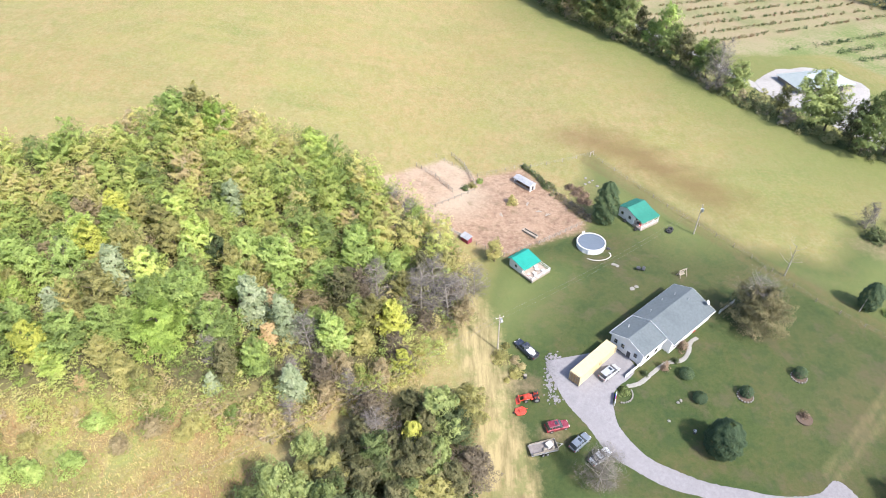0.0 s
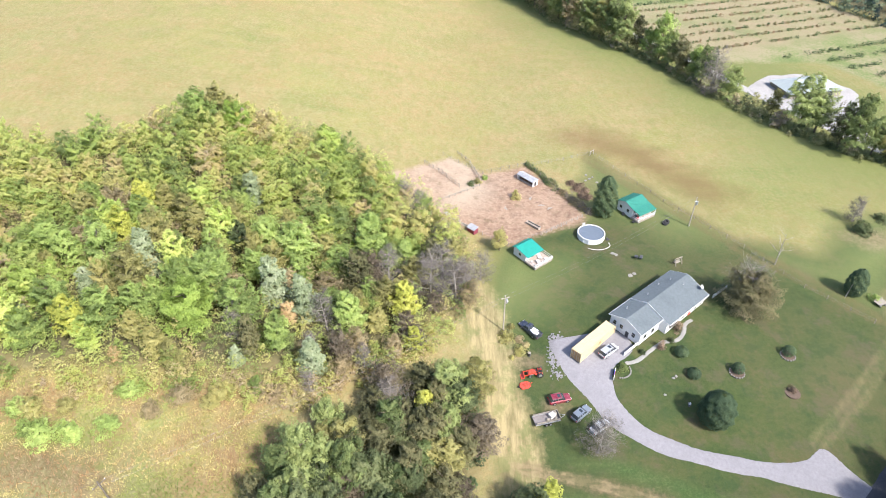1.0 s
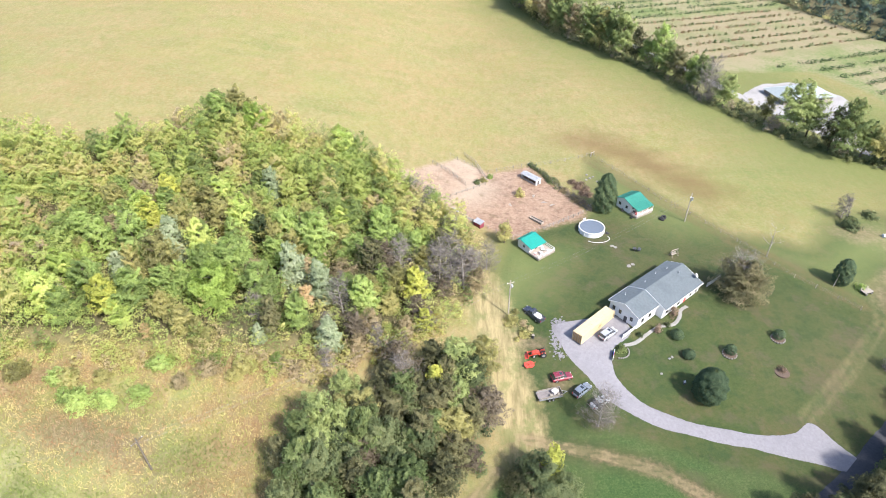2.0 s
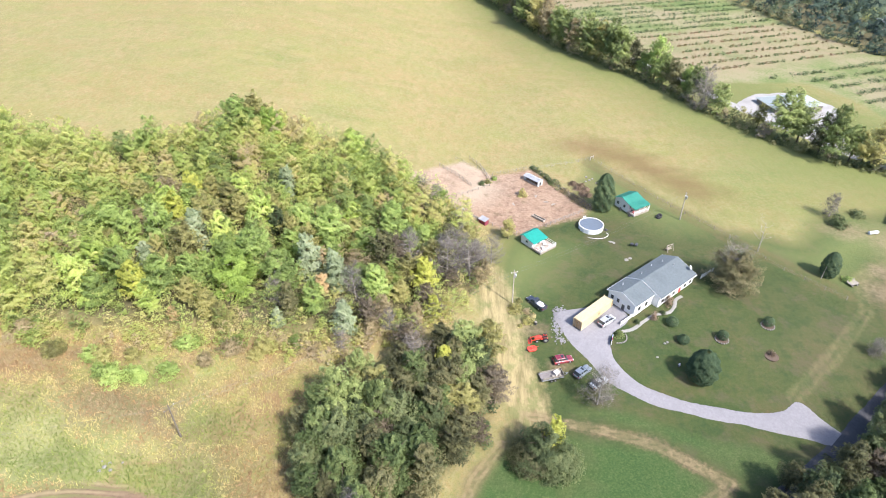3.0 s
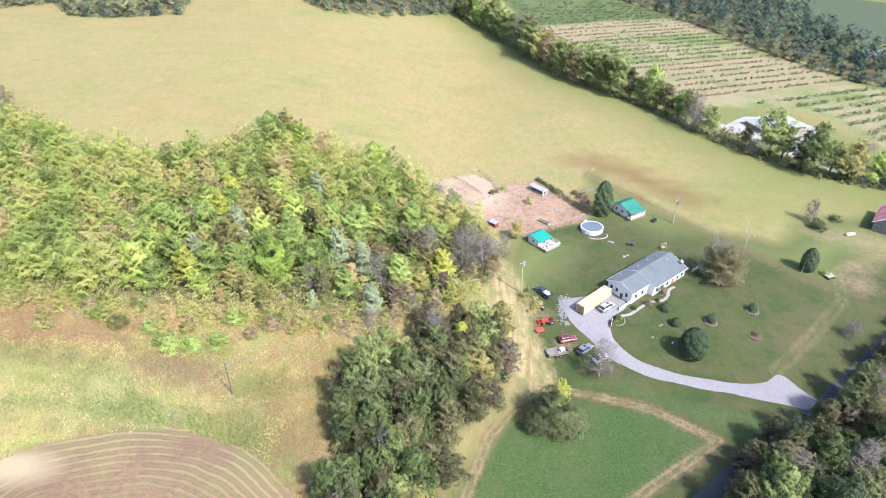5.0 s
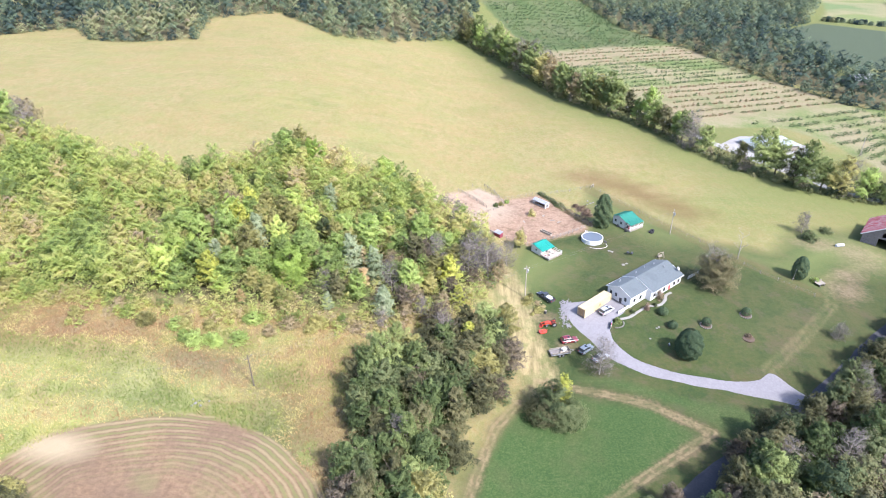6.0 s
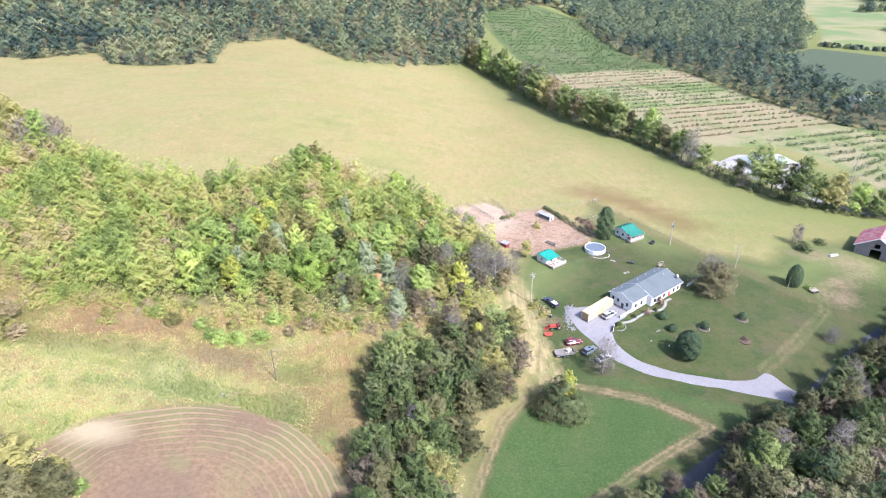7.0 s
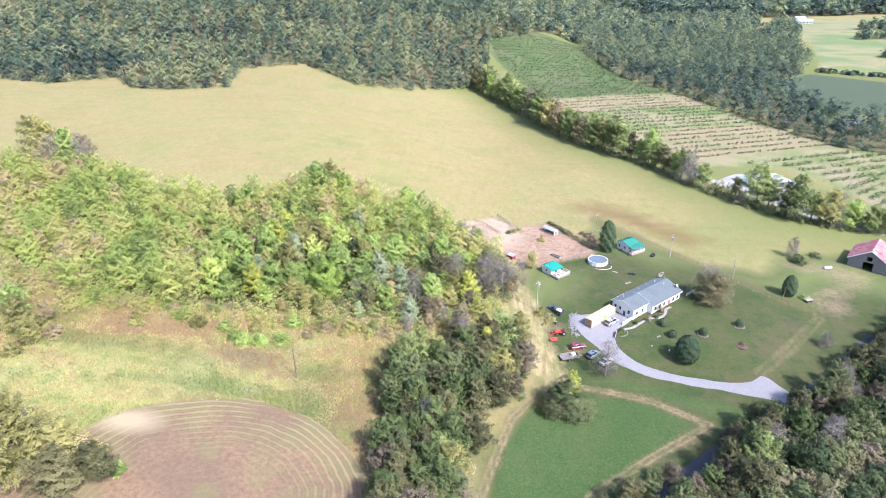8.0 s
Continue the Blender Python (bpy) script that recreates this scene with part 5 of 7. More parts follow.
# ---- materials of the things ----
M.update({
    "siding": plain("white_vinyl_siding", (0.62, 0.62, 0.62), 0.5, vary=0.07),
    "trim": plain("white_trim_paint", (0.66, 0.66, 0.66), 0.45, vary=0.06),
    "shingle": gravel_material("blue_gray_shingles", (0.088, 0.103, 0.113), (0.122, 0.142, 0.152), 1.2),
    "green_roof": metal_sheet("green_metal_roofing", (0.035, 0.2, 0.15), 0.15, 0.5),
    "teal_roof": metal_sheet("bright_teal_metal_roofing", (0.02, 0.27, 0.215), 0.12, 0.5),
    "gray_roof": metal_sheet("galvanised_roofing", (0.3, 0.31, 0.33), 0.2, 0.55),
    "red_roof": metal_sheet("rusty_red_roofing", (0.36, 0.09, 0.10), 0.3, 0.7, (0.42, 0.3, 0.29)),
    "pale_roof": metal_sheet("pale_gray_green_roofing", (0.3, 0.335, 0.33), 0.1, 0.6),
    "glass": glass_dark("dark_window_glass"),
    "brick": gravel_material("red_brick", (0.26, 0.1, 0.07), (0.38, 0.17, 0.12), 2.0),
    "dark_metal": plain("dark_metal", (0.05, 0.05, 0.055), 0.5),
    "gray_metal": plain("gray_metal", (0.35, 0.36, 0.37), 0.45, 0.6),
    "container": plain("faded_yellow_paint", (0.5, 0.42, 0.26), 0.6, vary=0.12, scale=0.8),
    "tan_door": plain("tan_weathered_steel", (0.36, 0.23, 0.11), 0.7, vary=0.3),
    "wood": plain("weathered_gray_wood", (0.27, 0.24, 0.2), 0.9, vary=0.35),
    "barn_wood": plain("old_gray_barn_boards", (0.2, 0.18, 0.175), 0.9, vary=0.4, scale=1.2),
    "deck": plain("bleached_deck_boards", (0.34, 0.285, 0.24), 0.85, vary=0.2),
    "pole_dark": plain("creosoted_pole_wood", (0.12, 0.1, 0.08), 0.9, vary=0.3),
    "pole_wood": plain("bleached_pole_wood", (0.36, 0.32, 0.27), 0.9, vary=0.25),
    "rubber": plain("black_rubber", (0.02, 0.02, 0.021), 0.85, vary=0.3),
    "rim": plain("silver_wheel_rim", (0.45, 0.45, 0.46), 0.35, 0.7),
    "tractor": paint_car("orange_tractor_paint", (0.6, 0.055, 0.022)),
    "car_red": paint_car("dark_red_car_paint", (0.2, 0.008, 0.028)),
    "car_gray": paint_car("blue_gray_car_paint", (0.16, 0.19, 0.23)),
    "car_silver": paint_car("silver_car_paint", (0.42, 0.44, 0.45)),
    "car_white": paint_car("light_silver_car_paint", (0.4, 0.41, 0.42)),
    "car_black": paint_car("navy_black_car_paint", (0.012, 0.018, 0.04)),
    "lamp_red": plain("red_lamp_glass", (0.4, 0.02, 0.02), 0.2),
    "lamp_clear": plain("clear_lamp_glass", (0.7, 0.7, 0.68), 0.15),
    "white": plain("white_plastic", (0.6, 0.61, 0.62), 0.5, vary=0.1),
    "blue": plain("blue_plastic", (0.03, 0.1, 0.5), 0.5),
    "maroon": plain("faded_maroon_paint", (0.2, 0.035, 0.055), 0.8, vary=0.3),
    "red": plain("red_paint", (0.5, 0.04, 0.04), 0.6),
    "pool_cover": plain("gray_blue_pool_cover", (0.11, 0.135, 0.17), 0.6, vary=0.15, scale=1.2),
    "stone": plain("pale_field_stone", (0.22, 0.21, 0.19), 0.9, vary=0.3),
    "mulch": plain("dark_mulch", (0.1, 0.07, 0.05), 0.95, vary=0.4),
    "cloth": plain("faded_cloth", (0.55, 0.52, 0.5), 0.9, vary=0.3),
    "sack": plain("white_woven_sack", (0.6, 0.6, 0.6), 0.8, vary=0.12),
    "wire": plain("gray_wire", (0.16, 0.16, 0.165), 0.5, 0.5),
})


# ---- house ----
def window(parent, w, h, m, name="window"):
    """A framed pane; the origin is the middle of its foot, outwards is -y."""
    frame_part = part(name, box((-w / 2 - 0.1, -0.06, -0.1), (w / 2 + 0.1, 0.02, h + 0.1), 0.02), M["trim"], parent)
    frame_part.matrix_local = m
    part("pane", box((-w / 2, -0.09, 0), (w / 2, -0.061, h * 0.48)), M["glass"], frame_part, "dark lower window pane")
    part("pane", box((-w / 2, -0.09, h * 0.52), (w / 2, -0.061, h)), M["glass"], frame_part, "dark upper window pane")
    part("sill", box((-w / 2 - 0.15, -0.14, -0.16), (w / 2 + 0.15, 0.02, -0.1)), M["trim"], frame_part)
    return frame_part


def roof_slope(parent, y0, z0, y1, z1, x0, x1, n, thick=0.14):
    """A roof slope whose overlapping courses each stand a little proud of the one above."""
    deck = part("roof", slab([(x0, y0, z0), (x1, y0, z0), (x1, y1, z1), (x0, y1, z1)], thick), M["shingle"], parent)
    for i in range(n):
        a, b = i / n, (i + 1) / n
        ya, yb, za, zb = y0 + (y1 - y0) * a, y0 + (y1 - y0) * b, z0 + (z1 - z0) * a, z0 + (z1 - z0) * b
        part("shingle_course", slab([(x0, ya, za + 0.02), (x1, ya, za + 0.02), (x1, yb, zb + 0.055), (x0, yb, zb + 0.055)], 0.015), M["shingle"], deck)


def build_house():
    h = thing("house", pose(35, 87.4, 0, 0, 0, 39), "long white single-storey house with a gray shingle gable roof", "house")
    step, end = 7.6, 22.9
    part("wall", prism([(-0.35, -1.2), (-0.35, 3.28), (-4.3, 4.85), (-8.25, 3.28), (-8.25, -1.2)], 0.35, step, "x"), M["siding"], h, "white siding of the west wing")
    part("wall", prism([(-0.35, -1.2), (-0.35, 3.38), (-4.3, 4.98), (-9.95, 2.95), (-9.95, -1.2)], step + 0.003, end - 0.35, "x"), M["siding"], h, "white siding of the main wing")
    roof_slope(h, -4.3, 5.1, 0.05, 3.36, 0, step, 14)
    roof_slope(h, -4.3, 5.1, -8.65, 3.36, 0, step, 14)
    roof_slope(h, -4.3, 5.28, 0.05, 3.52, step + 0.01, end, 14)
    roof_slope(h, -4.3, 5.28, -10.5, 2.98, step + 0.01, end, 20)
    part("ridge_cap", box((0, -4.45, 5.06), (step, -4.15, 5.16), 0.03), M["shingle"], h)
    part("ridge_cap", box((step, -4.45, 5.24), (end, -4.15, 5.34), 0.03), M["shingle"], h)
    for x, z, ends in ((-0.03, 5.02, ((0.05, 3.28), (-8.65, 3.28))), (step - 0.06, 5.24, ((0.05, 3.46), (-10.5, 2.94))), (end + 0.03, 5.2, ((0.05, 3.44), (-10.5, 2.9)))):
        for y1, z1 in ends:
            part("rake_board", slab([(x - 0.03, -4.3, z + 0.1), (x + 0.03, -4.3, z + 0.1), (x + 0.03, y1, z1 + 0.1), (x - 0.03, y1, z1 + 0.1)], 0.2), M["trim"], h, "white rake board")
    part("gutter", box((0, -8.8, 3.2), (step - 0.1, -8.66, 3.34), 0.03), M["trim"], h, "white gutter")
    part("gutter", box((step, -10.66, 2.82), (end, -10.52, 2.96), 0.03), M["trim"], h, "white gutter")
    part("gutter", box((0, 0.06, 3.2), (end, 0.2, 3.34), 0.03), M["trim"], h, "white gutter")
    for along_y, w, z, tall in ((-1.6, 0.75, 1.6, 1.1), (-3.4, 0.75, 1.5, 1.1), (-6.6, 0.8, 1.3, 1.2)):
        window(h, w, tall, pose(0.35, along_y, z - 0.2, 0, 0, -90))
    d = part("door", box((0.27, -5.5, -0.6), (0.36, -4.6, 1.55), 0.02), M["dark_metal"], h, "dark side door")
    part("handle", box((0.22, -5.42, 0.4), (0.27, -5.35, 0.55)), M["gray_metal"], d)
    part("door_frame", prism([(-5.62, -0.6), (-5.62, 1.68), (-4.48, 1.68), (-4.48, -0.6), (-4.6, -0.6), (-4.6, 1.56), (-5.5, 1.56), (-5.5, -0.6)], 0.25, 0.34, "x"), M["trim"], h)
    for x in (2.2, 5.0):
        window(h, 1.0, 1.2, pose(x, -8.25, 0.9))
    for x in (9.3, 11.6, 14.0, 19.0, 21.2):
        window(h, 1.1, 1.3, pose(x, -9.95, 0.7))
    d = part("door", box((16.2, -10.02, -0.5), (17.2, -9.94, 1.7), 0.02), M["red"], h, "dark red front door")
    part("handle", box((17.0, -10.08, 0.55), (17.07, -10.02, 0.7)), M["gray_metal"], d)
    part("stoop", box((15.3, -12.2, -1.4), (18.2, -9.96, -0.45), 0.05), M["brick"], h, "red brick front stoop")
    for i in range(2):
        part("step", box((15.8, -12.6 - 0.4 * i, -1.4), (17.8, -12.2 - 0.4 * i, -0.65 - 0.2 * i), 0.03), M["brick"], h, "red brick step")
    for x, y in ((3.5, -1.9), (10.6, -2.2), (15.5, -1.7), (18.8, -2.6), (19.4, -5.6)):
        z = 5.2 - abs(y + 4.3) * 0.4
        v = part("vent_pipe", rod((x, y, z - 0.2), (x, y, z + 0.55), 0.09), M["white"], h)
        part("cap", rod((x, y, z + 0.5), (x, y, z + 0.62), 0.15), M["gray_metal"], v)
    part("foundation", box((0.3, -8.3, -1.6), (step, -0.3, -0.75)), M["concrete"], h)
    part("foundation", box((step, -10.0, -1.6), (end - 0.3, -0.3, -0.75)), M["concrete"], h)
    dish = thing("satellite_dish", pose(35, 87.4, 0, 0, 0, 39) @ pose(22.3, -8.7, 3.75), "small gray satellite dish on the roof edge", "satellite dish")
    part("mast", rod((0, 0, -0.3), (0, 0, 0.7), 0.035), M["gray_metal"], dish)
    bm = bmesh.new()
    bmesh.ops.create_uvsphere(bm, u_segments=14, v_segments=8, radius=0.55, matrix=pose(0, -0.05, 0.85, 55, 0, 20) @ Matrix.Diagonal((1, 1, 0.22, 1)))
    part("reflector", bm, M["white"], dish)
    part("arm", rod((0, -0.05, 0.6), (0.1, -0.6, 0.8), 0.02), M["gray_metal"], dish)


build_house()


def panel_fence(a, b, height, label):
    """A close white fence: posts and boards."""
    (ax, ay), (bx, by) = a, b
    n = max(2, round(math.hypot(bx - ax, by - ay) / 1.9))
    f = thing("white_fence", Matrix(), label, "fence")
    for i in range(n + 1):
        x, y = ax + (bx - ax) * i / n, ay + (by - ay) * i / n
        z = gz(x, y)
        part("post", box((x - 0.08, y - 0.08, z - 0.3), (x + 0.08, y + 0.08, z + height + 0.1), 0.015), M["trim"], f)
        if i < n:
            x2, y2 = ax + (bx - ax) * (i + 1) / n, ay + (by - ay) * (i + 1) / n
            turn = math.degrees(math.atan2(by - ay, bx - ax))
            long = math.hypot(x2 - x, y2 - y)
            for k in range(3):
                part("board", box((0.08, -0.02, 0.08 + k * height / 3), (long - 0.08, 0.02, 0.06 + (k + 0.97) * height / 3), 0.01, None, pose(x, y, z, 0, 0, turn)), M["trim"], f)
    return f


panel_fence((36.8, 78.6), (41.0, 81.9), 1.1, "low white panel fence beside the parking pad")
panel_fence((61.6, 95.4), (65.8, 98.4), 1.2, "short white panel fence at the house end")


# ---- shipping container ----
def build_container():
    c = thing("shipping_container", pose(30.6, 81.5, -0.32, 0, 0, 42), "long faded yellow corrugated steel shipping container", "container")
    L, W, H = 12.19, 2.44, 2.6
    for s in (-1, 1):
        outline = [(-L / 2 + 0.15, s * (W / 2 - 0.1))]
        for i in range(42):
            x = -L / 2 + 0.2 + i * 0.28
            outline += [(x, s * (W / 2 - 0.01)), (x + 0.09, s * (W / 2 - 0.01)), (x + 0.14, s * (W / 2 - 0.05)), (x + 0.23, s * (W / 2 - 0.05))]
        outline += [(L / 2 - 0.15, s * (W / 2 - 0.1))]
        part("side_panel", prism(outline, 0.14, H - 0.08, "z"), M["container"], c)
        part("side_rail", box((-L / 2, s * W / 2 - 0.06, 0.02), (L / 2, s * W / 2 + 0.0 * s + 0.03, 0.16), 0.01), M["container"], c)
        part("top_rail", box((-L / 2, s * W / 2 - 0.05, H - 0.1), (L / 2, s * W / 2 + 0.02, H + 0.02), 0.01), M["container"], c)
        for e in (-1, 1):
            part("corner_post", box((e * L / 2 - 0.09, s * W / 2 - 0.09, 0), (e * L / 2 + 0.09, s * W / 2 + 0.04, H + 0.02), 0.015), M["container"], c)
    roof = bmesh.new()
    for i in range(40):
        x = -L / 2 + 0.12 + i * 0.3
        box((x, -W / 2 + 0.05, H - 0.06), (x + 0.2, W / 2 - 0.05, H + 0.012), 0, roof)
    box((-L / 2 + 0.05, -W / 2 + 0.04, H - 0.09), (L / 2 - 0.05, W / 2 - 0.04, H - 0.02), 0, roof)
    part("roof", roof, M["container"], c)
    part("floor", box((-L / 2, -W / 2 + 0.06, 0.05), (L / 2, W / 2 - 0.06, 0.15)), M["dark_metal"], c)
    for s in (-1, 1):
        d = part("door", box((-L / 2 - 0.07, min(0.03 * s, s * (W / 2 - 0.1)), 0.18), (-L / 2 - 0.01, max(0.03 * s, s * (W / 2 - 0.1)), H - 0.12), 0.015), M["tan_door"], c, "tan weathered cargo door")
        for y in (0.35, 0.85):
            part("lock_rod", rod((-L / 2 - 0.11, s * y, 0.15), (-L / 2 - 0.11, s * y, H - 0.1), 0.025, None, 6), M["gray_metal"], d)
    part("end_panel", box((L / 2 - 0.05, -W / 2 + 0.08, 0.15), (L / 2, W / 2 - 0.08, H - 0.1)), M["container"], c)
    for k in range(2):
        part("marking", prism([(0.3 + k * 0.55, 0.9), (0.3 + k * 0.55, 1.6), (0.45 + k * 0.55, 1.85), (0.6 + k * 0.55, 1.6), (0.6 + k * 0.55, 0.9), (0.5 + k * 0.55, 0.9), (0.45 + k * 0.55, 1.6), (0.4 + k * 0.55, 0.9)], -W / 2 - 0.03, -W / 2 - 0.012), M["tan_door"], c, "faded brown painted marking")


build_container()


# ---- vehicles ----
def wheel(parent, x, y, r, w):
    t = part("wheel", rod((x, y - w / 2, r), (x, y + w / 2, r), r, None, 16), M["rubber"], parent)
    s = 1 if y > 0 else -1
    part("rim", rod((x, y + s * (w / 2 - 0.02), r), (x, y + s * (w / 2 + 0.015), r), r * 0.62, r * 0.55, 12), M["rim"], t)
    return t


def shell(sections, bm=None):
    """A body lofted through rings of the same number of points, with closed ends."""
    bm = bm or bmesh.new()
    rings = [[bm.verts.new(p) for p in ring] for ring in sections]
    for a, b in zip(rings, rings[1:]):
        for i in range(len(a)):
            j = (i + 1) % len(a)
            bm.faces.new((a[i], a[j], b[j], b[i]))
    bm.faces.new(rings[0]), bm.faces.new(rings[-1][::-1])
    return bm


def rounded(x, half, lo, hi, tuck=0.12):
    return [(x, -half, lo), (x, -half, hi - tuck), (x, -half + tuck, hi), (x, half - tuck, hi), (x, half, hi - tuck), (x, half, lo)]


def car(name, m, paint, label, L=4.6, W=1.8, style="suv", category="car"):
    """A parked car that points along +x."""
    c = thing(name, m, label, category)
    h, w = L / 2, W / 2
    deck = {"suv": 1.0, "sedan": 0.92, "van": 1.02, "pickup": 1.08}[style]
    top = {"suv": 1.68, "sedan": 1.42, "van": 1.75, "pickup": 1.82}[style]
    stations = [(-h, 0.86, 0.45, deck - 0.16), (-h + 0.12, 0.95, 0.35, deck), (-h * 0.55, 1, 0.3, deck + 0.03), (0.1, 1, 0.3, deck), (h * 0.45, 1, 0.3, deck - 0.04), (h - 0.25, 0.95, 0.33, deck - 0.16), (h, 0.8, 0.42, deck - 0.32)]
    part("body", shell([rounded(x, w * k, lo, hi) for x, k, lo, hi in stations]), M[paint], c)
    back, front, roof_b, roof_f = {"suv": (-h + 0.12, h * 0.42, -h + 0.5, h * 0.08), "sedan": (-h * 0.72, h * 0.4, -h * 0.34, h * 0.06), "van": (-h + 0.1, h * 0.62, -h + 0.35, h * 0.2), "pickup": (-h * 0.14, h * 0.5, -h * 0.04, h * 0.22)}[style]
    rings = [rounded(back, w * 0.93, deck - 0.02, deck + 0.03, 0.02), rounded(roof_b, w * 0.82, deck - 0.02, top, 0.1), rounded((roof_b + roof_f) / 2, w * 0.84, deck - 0.02, top + 0.03, 0.1), rounded(roof_f, w * 0.82, deck - 0.02, top, 0.1), rounded(front, w * 0.93, deck - 0.02, deck + 0.02, 0.02)]
    part("windows", shell(rings), M["glass"], c, "dark tinted glass")
    lid = part("roof", shell([rounded(roof_b - 0.02, w * 0.78, top - 0.02, top + 0.025, 0.02), rounded((roof_b + roof_f) / 2, w * 0.8, top, top + 0.06, 0.02), rounded(roof_f + 0.02, w * 0.78, top - 0.02, top + 0.025, 0.02)]), M[paint], c)
    if style in ("suv", "van"):
        part("sunroof", box((roof_f - 0.75, -w * 0.42, top + 0.05), (roof_f - 0.2, w * 0.42, top + 0.072)), M["glass"], lid)
        for s in (-1, 1):
            part("roof_rail", rod((roof_b + 0.1, s * w * 0.74, top + 0.09), (roof_f - 0.1, s * w * 0.74, top + 0.09), 0.025, None, 5), M["dark_metal"], lid)
    for s in (-1, 1):
        for x in ((roof_b + roof_f) / 2 + 0.15,) + ((roof_b + 0.45,) if style in ("suv", "van") else ()):
            part("pillar", slab([(x - 0.05, s * (w * 0.95), deck), (x + 0.05, s * (w * 0.95), deck), (x + 0.05, s * w * 0.86, top - 0.08), (x - 0.05, s * w * 0.86, top - 0.08)], 0.04), M[paint], c)
        part("mirror", box((front - 0.55, s * (w + 0.1) - 0.1, deck), (front - 0.4, s * (w + 0.1) + 0.08, deck + 0.15), 0.03), M[paint], c)
        part("headlight", box((h - 0.14, s * w * 0.62 - 0.2, deck - 0.42), (h + 0.01, s * w * 0.62 + 0.16, deck - 0.26), 0.03), M["lamp_clear"], c)
        part("tail_light", box((-h - 0.02, s * w * 0.76 - 0.1, deck - 0.35), (-h + 0.08, s * w * 0.76 + 0.08, deck - 0.08), 0.02), M["lamp_red"], c)
        for x in (-h * 0.6, h * 0.62):
            wheel(c, x, s * (w - 0.09), 0.36 if style != "sedan" else 0.33, 0.22)
    part("bumper", box((h - 0.2, -w * 0.82, 0.38), (h + 0.06, w * 0.82, 0.58), 0.06), M["dark_metal"], c)
    part("bumper", box((-h - 0.06, -w * 0.85, 0.4), (-h + 0.15, w * 0.85, 0.6), 0.06), M["dark_metal"] if style != "sedan" else M[paint], c)
    if style == "pickup":
        bed = part("bed", box((-h + 0.06, -w * 0.84, deck - 0.02), (-h * 0.18, w * 0.84, deck + 0.045)), M["dark_metal"], c, "open cargo bed")
        for s in (-1, 1):
            part("bed_rail", box((-h + 0.02, s * w * 0.9 - 0.07, deck - 0.02), (-h * 0.16, s * w * 0.9 + 0.07, deck + 0.22), 0.03), M[paint], bed)
        part("tailgate", box((-h - 0.02, -w * 0.85, deck - 0.1), (-h + 0.06, w * 0.85, deck + 0.22), 0.02), M[paint], bed)
    return c


truck_at = stand(17.3, 85.2, 127)
car("pickup_truck", truck_at, "car_black", "black pickup truck with white sacks in its bed", 5.9, 2.0, "pickup", "pickup truck")
for i, (x, y, up, turn) in enumerate(((-0.85, -0.4, 0, 4), (-0.9, 0.38, 0, -6), (-1.55, -0.36, 0, 88), (-1.6, 0.42, 0, 3), (-2.2, 0.05, 0, 92), (-1.2, 0.0, 1, 12))):
    bm = box((-0.42, -0.27, 0), (0.42, 0.27, 0.24), 0.09, None, truck_at @ pose(x, y, 1.13 + 0.22 * up, 0, 0, turn))
    tagged(part("feed_sack", bm, M["sack"], None, "white filled sack lying in the truck bed"), category="sack")
car("suv", stand(21.4, 68.0, 14), "car_red", "dark red sport utility car parked on the grass", 4.6, 1.8, "suv")
car("hatchback", stand(25.3, 64.9, 40), "car_gray", "blue-gray estate car with a sunroof on the grass", 4.7, 1.82, "suv")
car("sedan", stand(28.6, 62.2, 34), "car_silver", "silver sedan parked under the bare tree", 4.7, 1.8, "sedan")
car("minivan", stand(33.6, 79.4, 38, 0.08), "car_white", "light silver minivan beside the container", 4.9, 1.9, "van")


